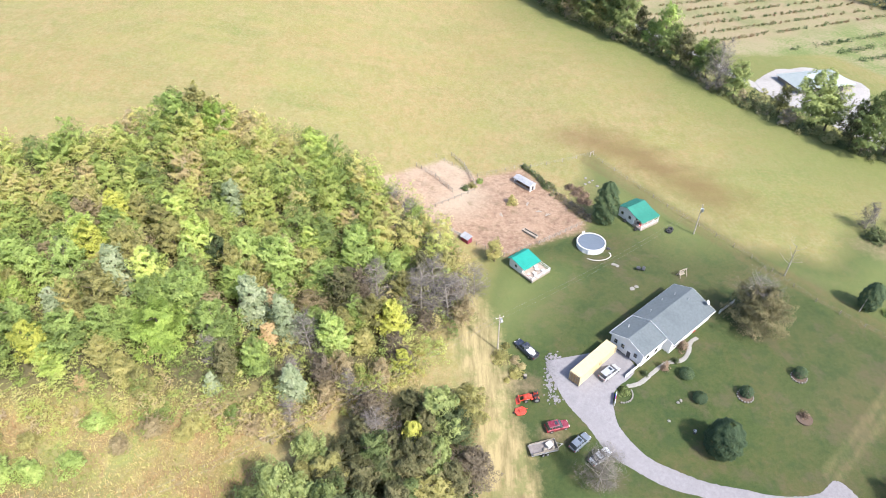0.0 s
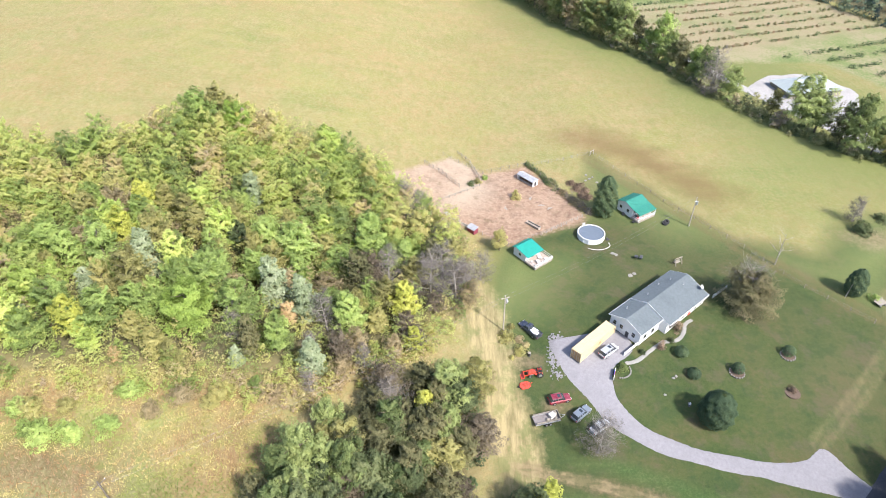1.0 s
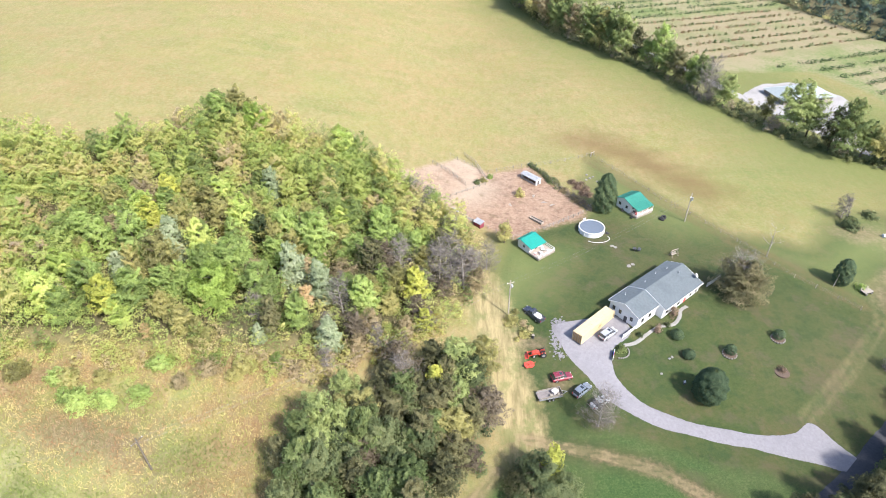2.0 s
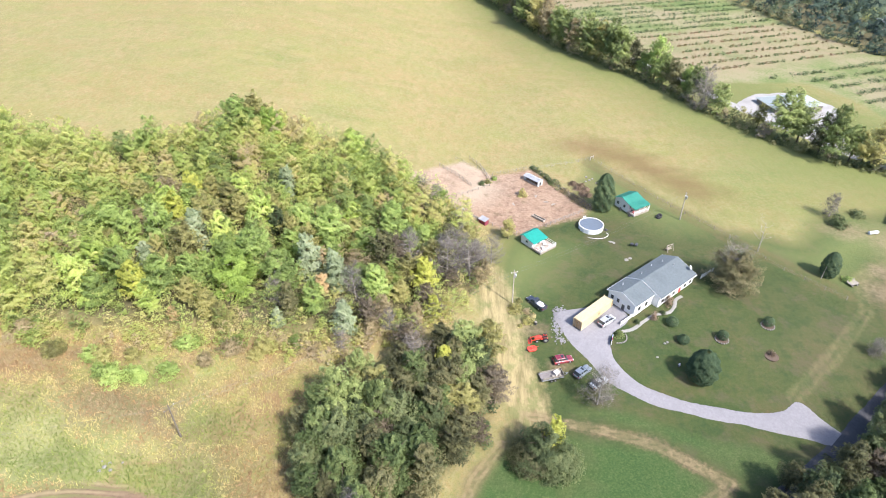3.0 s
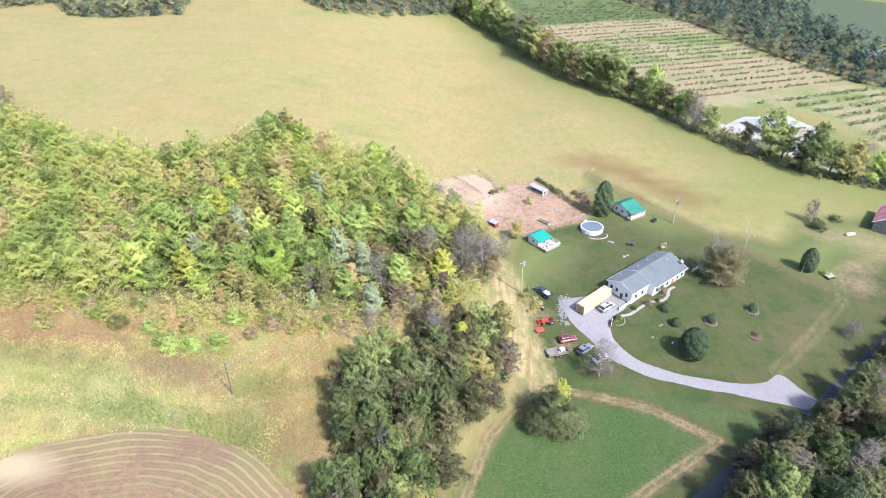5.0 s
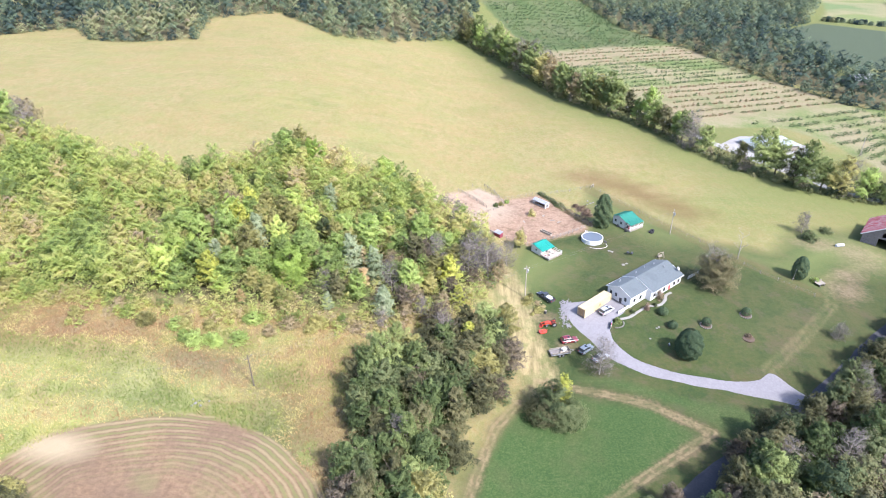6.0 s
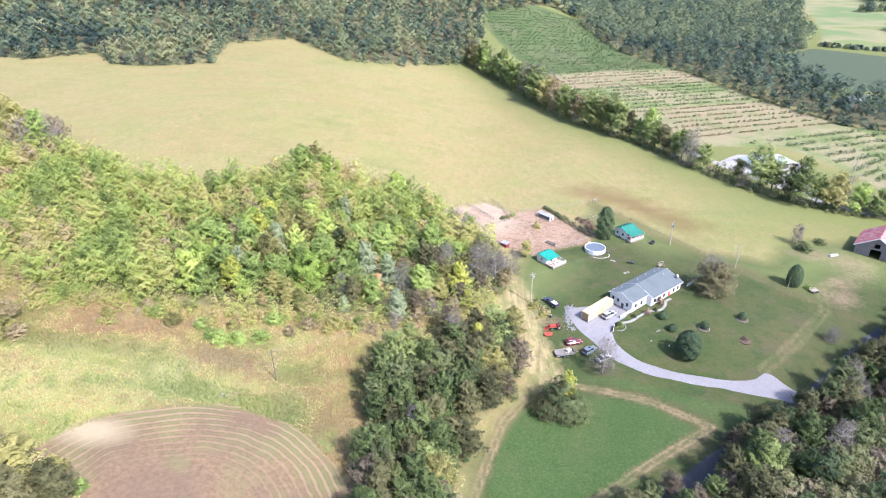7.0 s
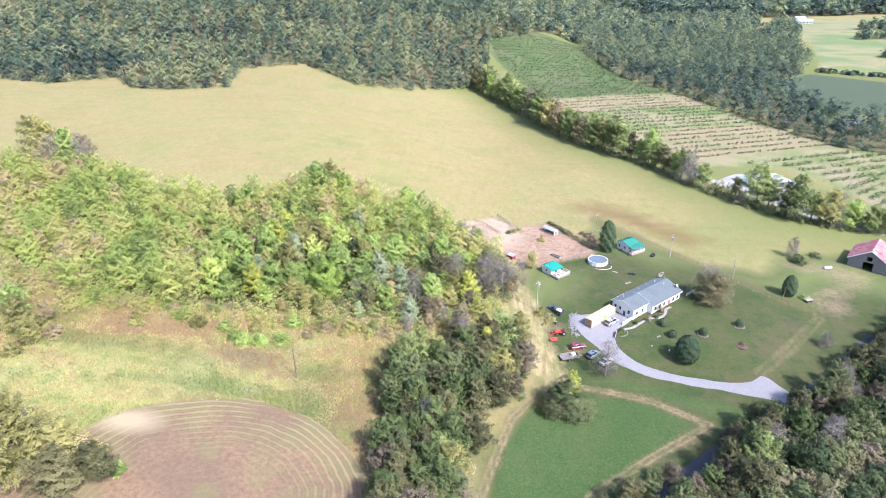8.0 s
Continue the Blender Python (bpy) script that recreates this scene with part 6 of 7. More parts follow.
def build_tractor():
    t = thing("tractor", stand(17.0, 73.8, 186), "orange compact tractor with a front loader", "tractor")
    part("hood", prism([(-0.2, 0.7), (-0.2, 1.35), (1.3, 1.2), (1.5, 1.0), (1.5, 0.65)], -0.38, 0.38, "y", None, 0.06), M["tractor"], t)
    part("chassis", box((-1.2, -0.25, 0.5), (1.4, 0.25, 0.8), 0.04), M["dark_metal"], t)
    part("floor_plate", box((-1.0, -0.62, 0.72), (0.0, 0.62, 0.8), 0.02), M["tractor"], t)
    part("seat", box((-1.05, -0.27, 0.95), (-0.6, 0.27, 1.1), 0.04), M["dark_metal"], t)
    part("backrest", box((-1.15, -0.27, 1.05), (-1.03, 0.27, 1.5), 0.04), M["dark_metal"], t)
    part("steering_wheel", rod((-0.3, 0, 1.42), (-0.27, 0, 1.46), 0.2), M["dark_metal"], t)
    for s in (-1, 1):
        part("fender", prism([(-1.6, 0.95), (-1.45, 1.25), (-0.75, 1.25), (-0.5, 0.95)], s * 0.62 - 0.2, s * 0.62 + 0.2), M["tractor"], t)
        wheel(t, -1.05, s * 0.72, 0.65, 0.38)
        wheel(t, 1.05, s * 0.6, 0.38, 0.26)
        part("roll_bar", box((-1.35, s * 0.5 - 0.04, 0.9), (-1.25, s * 0.5 + 0.04, 2.3), 0.02), M["dark_metal"], t)
        part("loader_arm", slab([(0.2, s * 0.55 - 0.06, 1.35), (0.2, s * 0.55 + 0.06, 1.35), (2.3, s * 0.55 + 0.06, 0.75), (2.3, s * 0.55 - 0.06, 0.75)], 0.2), M["tractor"], t)
        part("ram", rod((0.4, s * 0.55, 0.8), (1.6, s * 0.55, 0.85), 0.05), M["gray_metal"], t)
    part("roll_bar", box((-1.35, -0.54, 2.26), (-1.25, 0.54, 2.34), 0.02), M["dark_metal"], t)
    part("bucket", prism([(2.25, 0.1), (2.25, 0.75), (2.4, 0.85), (2.45, 0.2), (3.0, 0.12), (3.05, 0.04)], -0.85, 0.85), M["tractor"], t)
    part("grille", box((1.48, -0.3, 0.7), (1.54, 0.3, 1.0)), M["dark_metal"], t)
    d = thing("mower_deck", stand(14.7, 71.1, 15), "orange rotary mower deck lying on the grass", "mower")
    part("deck", prism([(-0.9, -0.85), (0.5, -0.95), (1.15, -0.5), (1.25, 0.4), (0.7, 0.95), (-0.8, 0.8), (-1.15, 0)], 0.2, 0.42, "z", None, 0.06), M["tractor"], d)
    part("gearbox", box((-0.2, -0.2, 0.42), (0.2, 0.2, 0.72), 0.05), M["tractor"], d)
    part("hitch", rod((0.9, 0, 0.45), (1.6, 0, 0.75), 0.05), M["tractor"], d)
    wheel(d, -1.3, 0.03, 0.22, 0.15)


build_tractor()


def build_trailer():
    t = thing("utility_trailer", stand(18.3, 63.7, 14), "weathered gray flatbed trailer loaded with scrap", "trailer")
    for i in range(10):
        y = -1.05 + i * 0.21
        part("plank", box((-2.7, y, 0.72), (2.5, y + 0.19, 0.78)), M["barn_wood"], t)
    for s in (-1, 1):
        part("side_rail", box((-2.7, s * 1.1 - 0.05, 0.6), (2.5, s * 1.1 + 0.05, 0.82), 0.01), M["gray_metal"], t)
        for x in np.linspace(-2.4, 2.4, 5):
            part("stake", box((x - 0.04, s * 1.1 - 0.04, 0.8), (x + 0.04, s * 1.1 + 0.04, 1.35)), M["wood"], t)
        for z in (1.05, 1.3):
            part("side_board", box((-2.5, s * 1.1 - 0.06 * s - 0.02, z - 0.08), (2.45, s * 1.1 - 0.06 * s + 0.02, z + 0.08)), M["wood"], t)
        for x in (-0.5, 0.35):
            wheel(t, x, s * 1.25, 0.34, 0.2)
    part("headboard", box((2.42, -1.1, 0.8), (2.5, 1.1, 1.45)), M["wood"], t)
    part("tongue", rod((2.5, -0.6, 0.6), (3.9, 0, 0.55), 0.05), M["gray_metal"], t)
    part("tongue", rod((2.5, 0.6, 0.6), (3.9, 0, 0.55), 0.05), M["gray_metal"], t)
    at = stand(18.3, 63.7, 14)
    crate = thing("crate", at @ pose(1.1, 0.1, 0.78, 0, 0, 20), "pale wooden crate on the trailer", "crate")
    for i in range(4):
        part("board", box((-0.6, -0.5, 0.02 + i * 0.2), (0.6, 0.5, 0.19 + i * 0.2), 0.01), M["cloth"], crate)
    for x, y, s in ((0.1, -0.5, 0.45), (1.9, 0.5, 0.5), (1.7, -0.5, 0.4)):
        bm = bmesh.new()
        bmesh.ops.create_icosphere(bm, subdivisions=2, radius=s, matrix=at @ pose(x, y, 0.78 + s * 0.5, 0, 0, 30 * x) @ Matrix.Diagonal((1, 0.8, 0.62, 1)))
        tagged(part("scrap_bundle", bm, M["wood"], None, "gray bundle of scrap on the trailer"), category="scrap")


build_trailer()


# ---- sheds ----
def ribbed(name, parent, material, y0, z0, y1, z1, x0, x1):
    """A sheet-metal slope with standing ribs."""
    sheet = part(name, slab([(x0, y0, z0), (x1, y0, z0), (x1, y1, z1), (x0, y1, z1)], 0.05), material, parent)
    for x in np.arange(x0 + 0.02, x1 - 0.05, 0.42 if x1 - x0 < 10 else 0.9):
        part("rib", slab([(x, y0, z0 + 0.045), (x + 0.06, y0, z0 + 0.045), (x + 0.06, y1, z1 + 0.045), (x, y1, z1 + 0.045)], 0.045), material, sheet)
    return sheet


def deck_with_rail(h, w, y0, y1, z, rail, posts=()):
    for i in range(int((y0 - y1) / 0.2)):
        part("deck_board", box((0.05, y1 + i * 0.2, z - 0.06), (w - 0.05, y1 + i * 0.2 + 0.18, z)), M["deck"], h)
    part("deck_frame", box((0, y1, z - 0.5), (w, y0, z - 0.07)), M["wood"], h)
    for x in np.linspace(0.06, w - 0.06, 4):
        part("post", box((x - 0.06, y1, z), (x + 0.06, y1 + 0.12, rail), 0.01), M["trim"], h)
    for k in (0.35, 0.9):
        part("rail", box((0.06, y1 + 0.03, z + k - 0.04), (w - 0.06, y1 + 0.09, z + k + 0.04)), M["trim"], h)
        for x in (0.06, w - 0.06):
            part("rail", box((x - 0.03, y1 + 0.1, z + k - 0.04), (x + 0.03, y0, z + k + 0.04)), M["trim"], h)
    for x in np.arange(0.3, w - 0.1, 0.22):
        part("baluster", box((x - 0.02, y1 + 0.04, z + 0.3), (x + 0.02, y1 + 0.08, z + 0.9)), M["trim"], h)


def build_cabin():
    h = thing("garden_cabin", stand(46.6, 131.0, 32), "small white cabin with a green metal roof and covered porch", "shed")
    w, z = 6.4, 0.35
    part("wall", prism([(-0.3, -0.6), (-0.3, 2.75), (-2.9, 3.75), (-5.6, 2.75), (-5.6, -0.6)], 0.25, w - 0.25, "x"), M["siding"], h)
    ribbed("roof", h, M["green_roof"], -2.9, 4.0, 0.05, 2.85, 0, w)
    ribbed("roof", h, M["green_roof"], -2.9, 4.0, -5.75, 2.95, 0, w)
    ribbed("porch_roof", h, M["green_roof"], -5.7, 2.98, -8.7, 2.4, 0, w)
    deck_with_rail(h, w, -5.6, -8.5, z, 2.38)
    window(h, 0.8, 0.9, pose(0.25, -1.6, 1.1, 0, 0, -90))
    window(h, 0.8, 0.9, pose(0.25, -4.2, 1.1, 0, 0, -90))
    d = part("door", box((2.6, -5.68, z), (3.5, -5.58, z + 2.0), 0.02), M["trim"], h)
    part("handle", box((3.35, -5.74, z + 1), (3.42, -5.68, z + 1.1)), M["dark_metal"], d)
    window(h, 0.9, 0.9, pose(1.4, -5.6, 1.2))
    window(h, 0.9, 0.9, pose(4.9, -5.6, 1.2))
    at = stand(46.6, 131.0, 32)
    for x, y, mat, tall, label in ((1.0, -7.3, "red", 0.7, "red chair on the porch"), (2.0, -7.6, "cloth", 0.5, "pale storage tub on the porch"), (1.2, -6.4, "dark_metal", 0.9, "dark barbecue on the porch"), (-0.9, -7.6, "rubber", 0.5, "black tub beside the porch"), (-0.5, -3.5, "dark_metal", 0.8, "dark bin beside the cabin wall")):
        base = z if x > 0 else 0
        b = thing("porch_item", at @ pose(x, y, base, 0, 0, 20 * x), label, "garden item")
        part("body", box((-0.3, -0.3, 0), (0.3, 0.3, tall * 0.6), 0.05), M[mat], b)
        part("back", box((-0.3, 0.2, tall * 0.55), (0.3, 0.3, tall), 0.03), M[mat], b)


def build_playhouse():
    h = thing("deck_shed", stand(15.6, 111.4, 38), "small shed with a bright green metal roof and open deck", "shed")
    w = 5.6
    part("wall", prism([(-0.3, -0.6), (-0.3, 2.0), (-1.2, 2.5), (-4.6, 1.75), (-4.6, -0.6)], 0.3, w - 0.3, "x"), M["siding"], h)
    ribbed("roof", h, M["teal_roof"], -1.2, 2.85, 0.1, 2.2, 0, w)
    ribbed("roof", h, M["teal_roof"], -1.2, 2.85, -5.7, 1.95, 0, w)
    deck_with_rail(h, w + 0.4, -4.6, -8.4, 0.45, 1.4)
    part("door", box((2.4, -4.68, 0.45), (3.3, -4.58, 2.0), 0.02), M["dark_metal"], h)
    window(h, 0.7, 0.7, pose(0.3, -2.6, 0.9, 0, 0, -90))
    at = stand(15.6, 111.4, 38)
    for x, y, mat, s in ((1.0, -6.2, "red", 0.35), (2.2, -7.0, "cloth", 0.5), (3.6, -6.4, "wood", 0.45), (4.6, -7.4, "cloth", 0.4), (4.2, -5.4, "white", 0.4), (1.7, -7.7, "brick", 0.35)):
        b = thing("deck_item", at @ pose(x, y, 0.45, 0, 0, 37 * x), "cluttered box of odds and ends on the deck", "box")
        part("body", box((-s, -s * 0.7, 0), (s, s * 0.7, s * 0.9), 0.05), M[mat], b)
        part("lid", box((-s * 1.05, -s * 0.75, s * 0.9), (s * 1.05, s * 0.75, s), 0.02), M["cloth"], b)


def build_coop():
    h = thing("animal_shelter", stand(20.4, 146.6, -50) @ Matrix.Diagonal((0.86, 1, 0.9, 1)), "low white animal shelter with a gray metal roof in the paddock", "shed")
    part("wall", prism([(0, -0.3), (0, 1.7), (1.1, 2.1), (2.2, 1.7), (2.2, -0.3)], 0, 0.12, "x"), M["siding"], h)
    part("wall", prism([(0, -0.3), (0, 1.7), (1.1, 2.1), (2.2, 1.7), (2.2, -0.3)], 7.2, 7.32, "x"), M["siding"], h)
    part("wall", box((0.12, 2.1, -0.3), (7.2, 2.2, 1.7)), M["siding"], h)
    part("wall", box((0.12, 0, -0.3), (7.2, 0.1, 0.5)), M["gray_metal"], h)
    for x in (1.8, 3.6, 5.4):
        part("post", box((x - 0.06, 0.0, 0.4), (x + 0.06, 0.12, 1.72)), M["wood"], h)
    ribbed("roof", h, M["gray_roof"], 1.1, 2.25, -0.25, 1.72, -0.2, 7.5)
    ribbed("roof", h, M["gray_roof"], 1.1, 2.25, 2.45, 1.72, -0.2, 7.5)
    part("door", box((7.3, 0.7, -0.1), (7.36, 1.5, 1.4)), M["dark_metal"], h)


build_cabin()
build_playhouse()
build_coop()


# ---- pool ----
def ring(r0, r1, z0, z1, n=40, bm=None):
    bm = bm or bmesh.new()
    rows = [[bm.verts.new((math.cos(2 * math.pi * i / n) * r, math.sin(2 * math.pi * i / n) * r, z)) for i in range(n)] for r, z in ((r0, z0), (r1, z0), (r1, z1), (r0, z1))]
    for a, b in zip(rows, rows[1:] + rows[:1]):
        for i in range(n):
            j = (i + 1) % n
            bm.faces.new((a[i], a[j], b[j], b[i]))
    return bm


POOL = (37.2, 118.4)


def build_pool():
    p = thing("above_ground_pool", stand(*POOL), "round above-ground pool with a white wall and gray cover", "pool")
    r = 3.5
    part("wall", ring(r - 0.05, r, -0.2, 1.3), M["white"], p)
    part("top_rail", ring(r - 0.14, r + 0.1, 1.3, 1.36), M["trim"], p)
    bm = bmesh.new()
    bmesh.ops.create_circle(bm, cap_ends=True, cap_tris=True, segments=40, radius=r - 0.06, matrix=Matrix.Translation((0, 0, 1.16)))
    for v in bm.verts:
        v.co.z += 0.05 * noise.noise(v.co * 0.8)
    part("cover", bm, M["pool_cover"], p)
    for i in range(16):
        a = 2 * math.pi * i / 16
        part("upright", box((-0.06, -0.09, -0.2), (0.06, 0.09, 1.32), 0.01, None, Matrix.Rotation(a, 4, "Z") @ Matrix.Translation((r + 0.05, 0, 0))), M["trim"], p)
    lad = part("ladder", rod((-1.7, r - 0.3, 0), (-1.7, r - 0.1, 2.0), 0.05), M["white"], p)
    part("ladder_rail", rod((-1.1, r - 0.1, 0), (-1.1, r + 0.1, 2.0), 0.05), M["white"], lad)
    for k in range(5):
        part("rung", box((-1.7, r - 0.2, 0.3 + k * 0.35), (-1.1, r, 0.36 + k * 0.35)), M["white"], lad)
    pump = thing("pool_pump", stand(POOL[0] + 3.9, POOL[1] - 1.5), "dark pool pump on the grass", "pump")
    part("tank", rod((0, 0, 0), (0, 0, 0.7), 0.28, 0.24, 12), M["dark_metal"], pump)
    part("motor", box((0.25, -0.2, 0), (0.75, 0.2, 0.35), 0.06), M["dark_metal"], pump)
    bm = bmesh.new()
    loop = [(POOL[0] + 1.2 + 2.6 * math.sin(a) + 0.9 * a * 0.35, POOL[1] - 4.3 - 1.3 * math.cos(a * 1.1) + 0.5 * a * 0.5) for a in np.linspace(-1.3, 2.2, 26)]
    for (ax, ay), (bx, by) in zip(loop, loop[1:]):
        rod((ax, ay, gz(ax, ay) + 0.12), (bx, by, gz(bx, by) + 0.12), 0.09, None, 6, bm)
    tagged(part("pool_hose", bm, M["cloth"], None, "pale coiled hose on the lawn beside the pool"), category="hose")


build_pool()


# ---- poles and wires ----
def pole(x, y, h, label, arm=1.6, turn=0.0, transformer=False, light=False, wood="pole_wood"):
    p = thing("utility_pole", stand(x, y, turn), label, "utility pole")
    part("post", rod((0, 0, -0.8), (0, 0, h), 0.17, 0.11, 10), M[wood], p)
    if arm:
        part("crossarm", box((-arm / 2, -0.12, h - 0.75), (arm / 2, -0.02, h - 0.62)), M[wood], p)
        for k in (-0.45, 0, 0.45):
            part("insulator", rod((arm * k, -0.07, h - 0.62), (arm * k, -0.07, h - 0.42), 0.05, 0.03, 6), M["white"], p)
    if transformer:
        part("transformer", rod((0.35, 0, h - 2.2), (0.35, 0, h - 1.2), 0.26, None, 12), M["gray_metal"], p)
    if light:
        l = part("lamp_arm", rod((0, 0, h - 1.0), (0, -0.9, h - 0.7), 0.03, None, 6), M["gray_metal"], p)
        part("lamp_head", box((-0.15, -1.3, h - 0.8), (0.15, -0.85, h - 0.62), 0.05), M["white"], l)


pole(11.3, 85.3, 10.6, "weathered wooden utility pole with a transformer", 1.8, 20, True, True)
pole(64.6, 122.7, 9.4, "weathered wooden pole with a yard light", 0, -30, True, True)
pole(-53.2, 40.4, 8.6, "dark wooden utility pole among the weeds", 2.2, 60, wood="pole_dark")
pole(178, 205, 8.5, "thin wooden pole among the berry rows", 1.0, 10)


def wire(a, b, sag, label):
    a, b = Vector(a), Vector(b)
    bm = bmesh.new()
    pts = [a.lerp(b, k) - Vector((0, 0, sag * 4 * k * (1 - k))) for k in np.linspace(0, 1, 17)]
    for p, q in zip(pts, pts[1:]):
        rod(p, q, 0.012, None, 4, bm)
    tagged(part("overhead_wire", bm, M["wire"], None, label), category="cable")


P1, P2, P3 = (11.3, 85.3, gz(11.3, 85.3) + 10.0), (64.6, 122.7, gz(64.6, 122.7) + 9.0), (-53.2, 40.4, gz(-53.2, 40.4) + 8.0)
for off in (-0.6, 0.6):
    wire((P1[0], P1[1] + off, P1[2]), (P2[0], P2[1] + off, P2[2]), 1.6, "thin overhead wire across the lawn")
    wire((P1[0], P1[1] + off, P1[2]), (P3[0], P3[1] + off, P3[2]), 1.8, "thin overhead wire over the wood edge")
wire(P3, (-125, 20, 25), 1.5, "thin overhead wire over the weedy field")


# ---- fences ----
def post_fence(line, gap, h, label, rails=0, seed=1, mesh=False):
    rng = np.random.default_rng(seed)
    f = thing("wire_fence", Matrix(), label, "fence")
    spots = []
    for (ax, ay), (bx, by) in zip(line, line[1:]):
        n = max(1, round(math.hypot(bx - ax, by - ay) / gap))
        spots += [(ax + (bx - ax) * i / n, ay + (by - ay) * i / n) for i in range(n)]
    spots.append(line[-1])
    tops = []
    for x, y in spots:
        z = gz(x, y)
        lean = rng.normal(0, 0.05, 2)
        part("post", rod((x, y, z - 0.3), (x + lean[0], y + lean[1], z + h * rng.uniform(0.9, 1.1)), 0.08, 0.07, 6), M["wood"], f)
        tops.append((x, y, z))
    for k in range(rails):
        bm = bmesh.new()
        for a, b in zip(tops, tops[1:]):
            up = Vector((0, 0, h * (0.95 - k * 0.3)))
            rod(Vector(a) + up, Vector(b) + up, 0.05 if mesh else 0.014, None, 4, bm)
        part("rail" if mesh else "strand", bm, M["wood"] if mesh else M["wire"], f)
    return f


post_fence([(24, 154.5), (31, 141), (38.6, 128.6)], 2.6, 1.4, "paddock fence of gray posts and wire", 3, 2)
post_fence([(24.2, 119), (30, 122.6), (36.4, 126.6)], 1.8, 1.3, "gray board fence along the paddock", 3, 3, True)
post_fence([(-2, 157.5), (10, 148.6), (24, 154.5)], 2.8, 1.3, "paddock fence of gray posts and wire", 3, 4)
post_fence([(-7.6, 151), (-2.1, 146.5), (2.7, 140.2)], 1.9, 1.4, "dark board fence between the two pens", 3, 5, True)
post_fence([(2.7, 159.2), (6.3, 153.9), (9.3, 144)], 1.9, 1.4, "dark board fence round the upper pen", 3, 15, True)
post_fence([(-2, 132.8), (3.2, 137), (8.8, 141.5)], 2.4, 1.0, "pale rail fence along the lower pen", 2, 16, True)
post_fence([(-6, 127), (4, 121), (15, 114.5), (24, 119)], 2.4, 1.2, "paddock fence of gray posts and wire", 2, 6)
post_fence([(26, 154), (36, 157), (45.4, 161), (61, 134), (76, 113.5), (85, 99), (96, 88)], 5.2, 1.2, "meadow boundary fence of thin posts and wire", 3, 7)
gate = thing("wooden_gate", stand(45.6, 160.6, 40), "pale wooden gate frame at the field corner", "gate")
for x in (-0.8, 0.8):
    part("post", box((x - 0.08, -0.08, -0.3), (x + 0.08, 0.08, 1.5), 0.02), M["pole_wood"], gate)
part("bar", box((-0.8, -0.05, 1.2), (0.8, 0.05, 1.35), 0.01), M["pole_wood"], gate)


# ---- garden plants ----
def garden(kind_name, seed, x, y, h, w, leaf, count, size, label, shape, category="shrub", bark="bark", lobes=11):
    t = tree(kind_name, seed, h, w, leaf, count, size, label, category, bark, shape, lobes)
    t.matrix_world = stand(x, y, seed * 37)
    return t


garden("maple_tree", 71, 68.8, 93, 10.4, 13.6, "brown", 30000, 0.2, "wide olive-brown maple thinning behind the house", "round", "tree", lobes=80)
garden("bare_tree", 103, 68.4, 95, 13.2, 12.5, "twig", 6000, 0.42, "bare gray tree grown into the maple's back", "bare", "tree", "bark_gray", 60)
garden("holly_shrub", 72, 51.2, 63.6, 8.4, 6.2, "conifer", 14000, 0.19, "large dense dark green rounded evergreen on the lawn", "egg", lobes=15)
garden("boxwood", 73, 49.2, 79.0, 2.0, 2.7, "conifer", 2160, 0.16, "clipped dark green round shrub by the path", "egg")
garden("boxwood", 74, 50.3, 73.6, 1.9, 2.6, "conifer", 2160, 0.16, "dark green round shrub on the lawn", "egg")
garden("conifer_tree", 75, 42.5, 128.3, 12.6, 5.3, "conifer", 8000, 0.27, "dark egg-shaped evergreen beside the cabin", "egg", "tree", lobes=21)
garden("conifer_tree", 76, 95.8, 97.5, 7.6, 4.2, "conifer", 6500, 0.21, "dark egg-shaped evergreen at the fence line", "egg", "tree")
garden("bare_tree", 77, 27.3, 57.2, 13.0, 9.0, "twig", 4200, 0.5, "bare gray tree on the grass by the driveway", "bare", "tree", "bark_gray", 16)
garden("bare_sapling", 78, 93.6, 70.6, 5.2, 5.4, "twig", 2600, 0.42, "small bare bush on the lawn", "bare", "tree", "bark_gray")
garden("paddock_tree", 79, 12.4, 112.4, 7.5, 5.0, "olive", 2640, 0.24, "thin gray-green tree beside the deck shed", "tall", "tree")
garden("paddock_shrub", 80, 18.8, 136.2, 2.8, 3.4, "olive", 1440, 0.19, "dusty olive shrub in the bare paddock", "bush")
garden("thicket_tree", 81, 13.6, 43.8, 10, 12.5, "dark", 11000, 0.25, "dense dark thicket tree beside the mown track", "bush", "tree", lobes=26)
garden("thicket_shrub", 101, 16.6, 42.0, 5.5, 8, "dark", 5200, 0.25, "dark brushy undergrowth at the thicket's foot", "egg", lobes=24)
garden("thicket_shrub", 102, 11.4, 43.0, 5.0, 8, "olive_shade", 4200, 0.25, "olive undergrowth at the thicket's foot", "egg", lobes=24)
garden("sapling_tree", 82, 16.0, 45.6, 10.8, 4.6, "yellow", 2600, 0.24, "yellow-leaved sapling rising from the thicket", "round", "tree")
garden("bare_tree", 83, 111, 126, 8.5, 6.0, "twig", 3000, 0.5, "pale bare tree over evergreen brush", "bare", "tree", "bark_gray", 14)
garden("evergreen_brush", 84, 111, 121.5, 3.6, 6.0, "dark", 2880, 0.23, "dark evergreen brush on bare soil", "bush")
garden("evergreen_brush", 85, 120, 127, 2.4, 5.0, "dark", 1920, 0.22, "low dark brush near the barn", "bush")
garden("cart_brush", 86, 100, 95.2, 1.8, 3.6, "green", 1200, 0.19, "low green weeds around an old cart", "bush")
garden("porch_shrub", 87, 45.2, 80.5, 2.6, 2.2, "weedbrown", 800, 0.17, "half-bare reddish shrub against the house front", "bush")
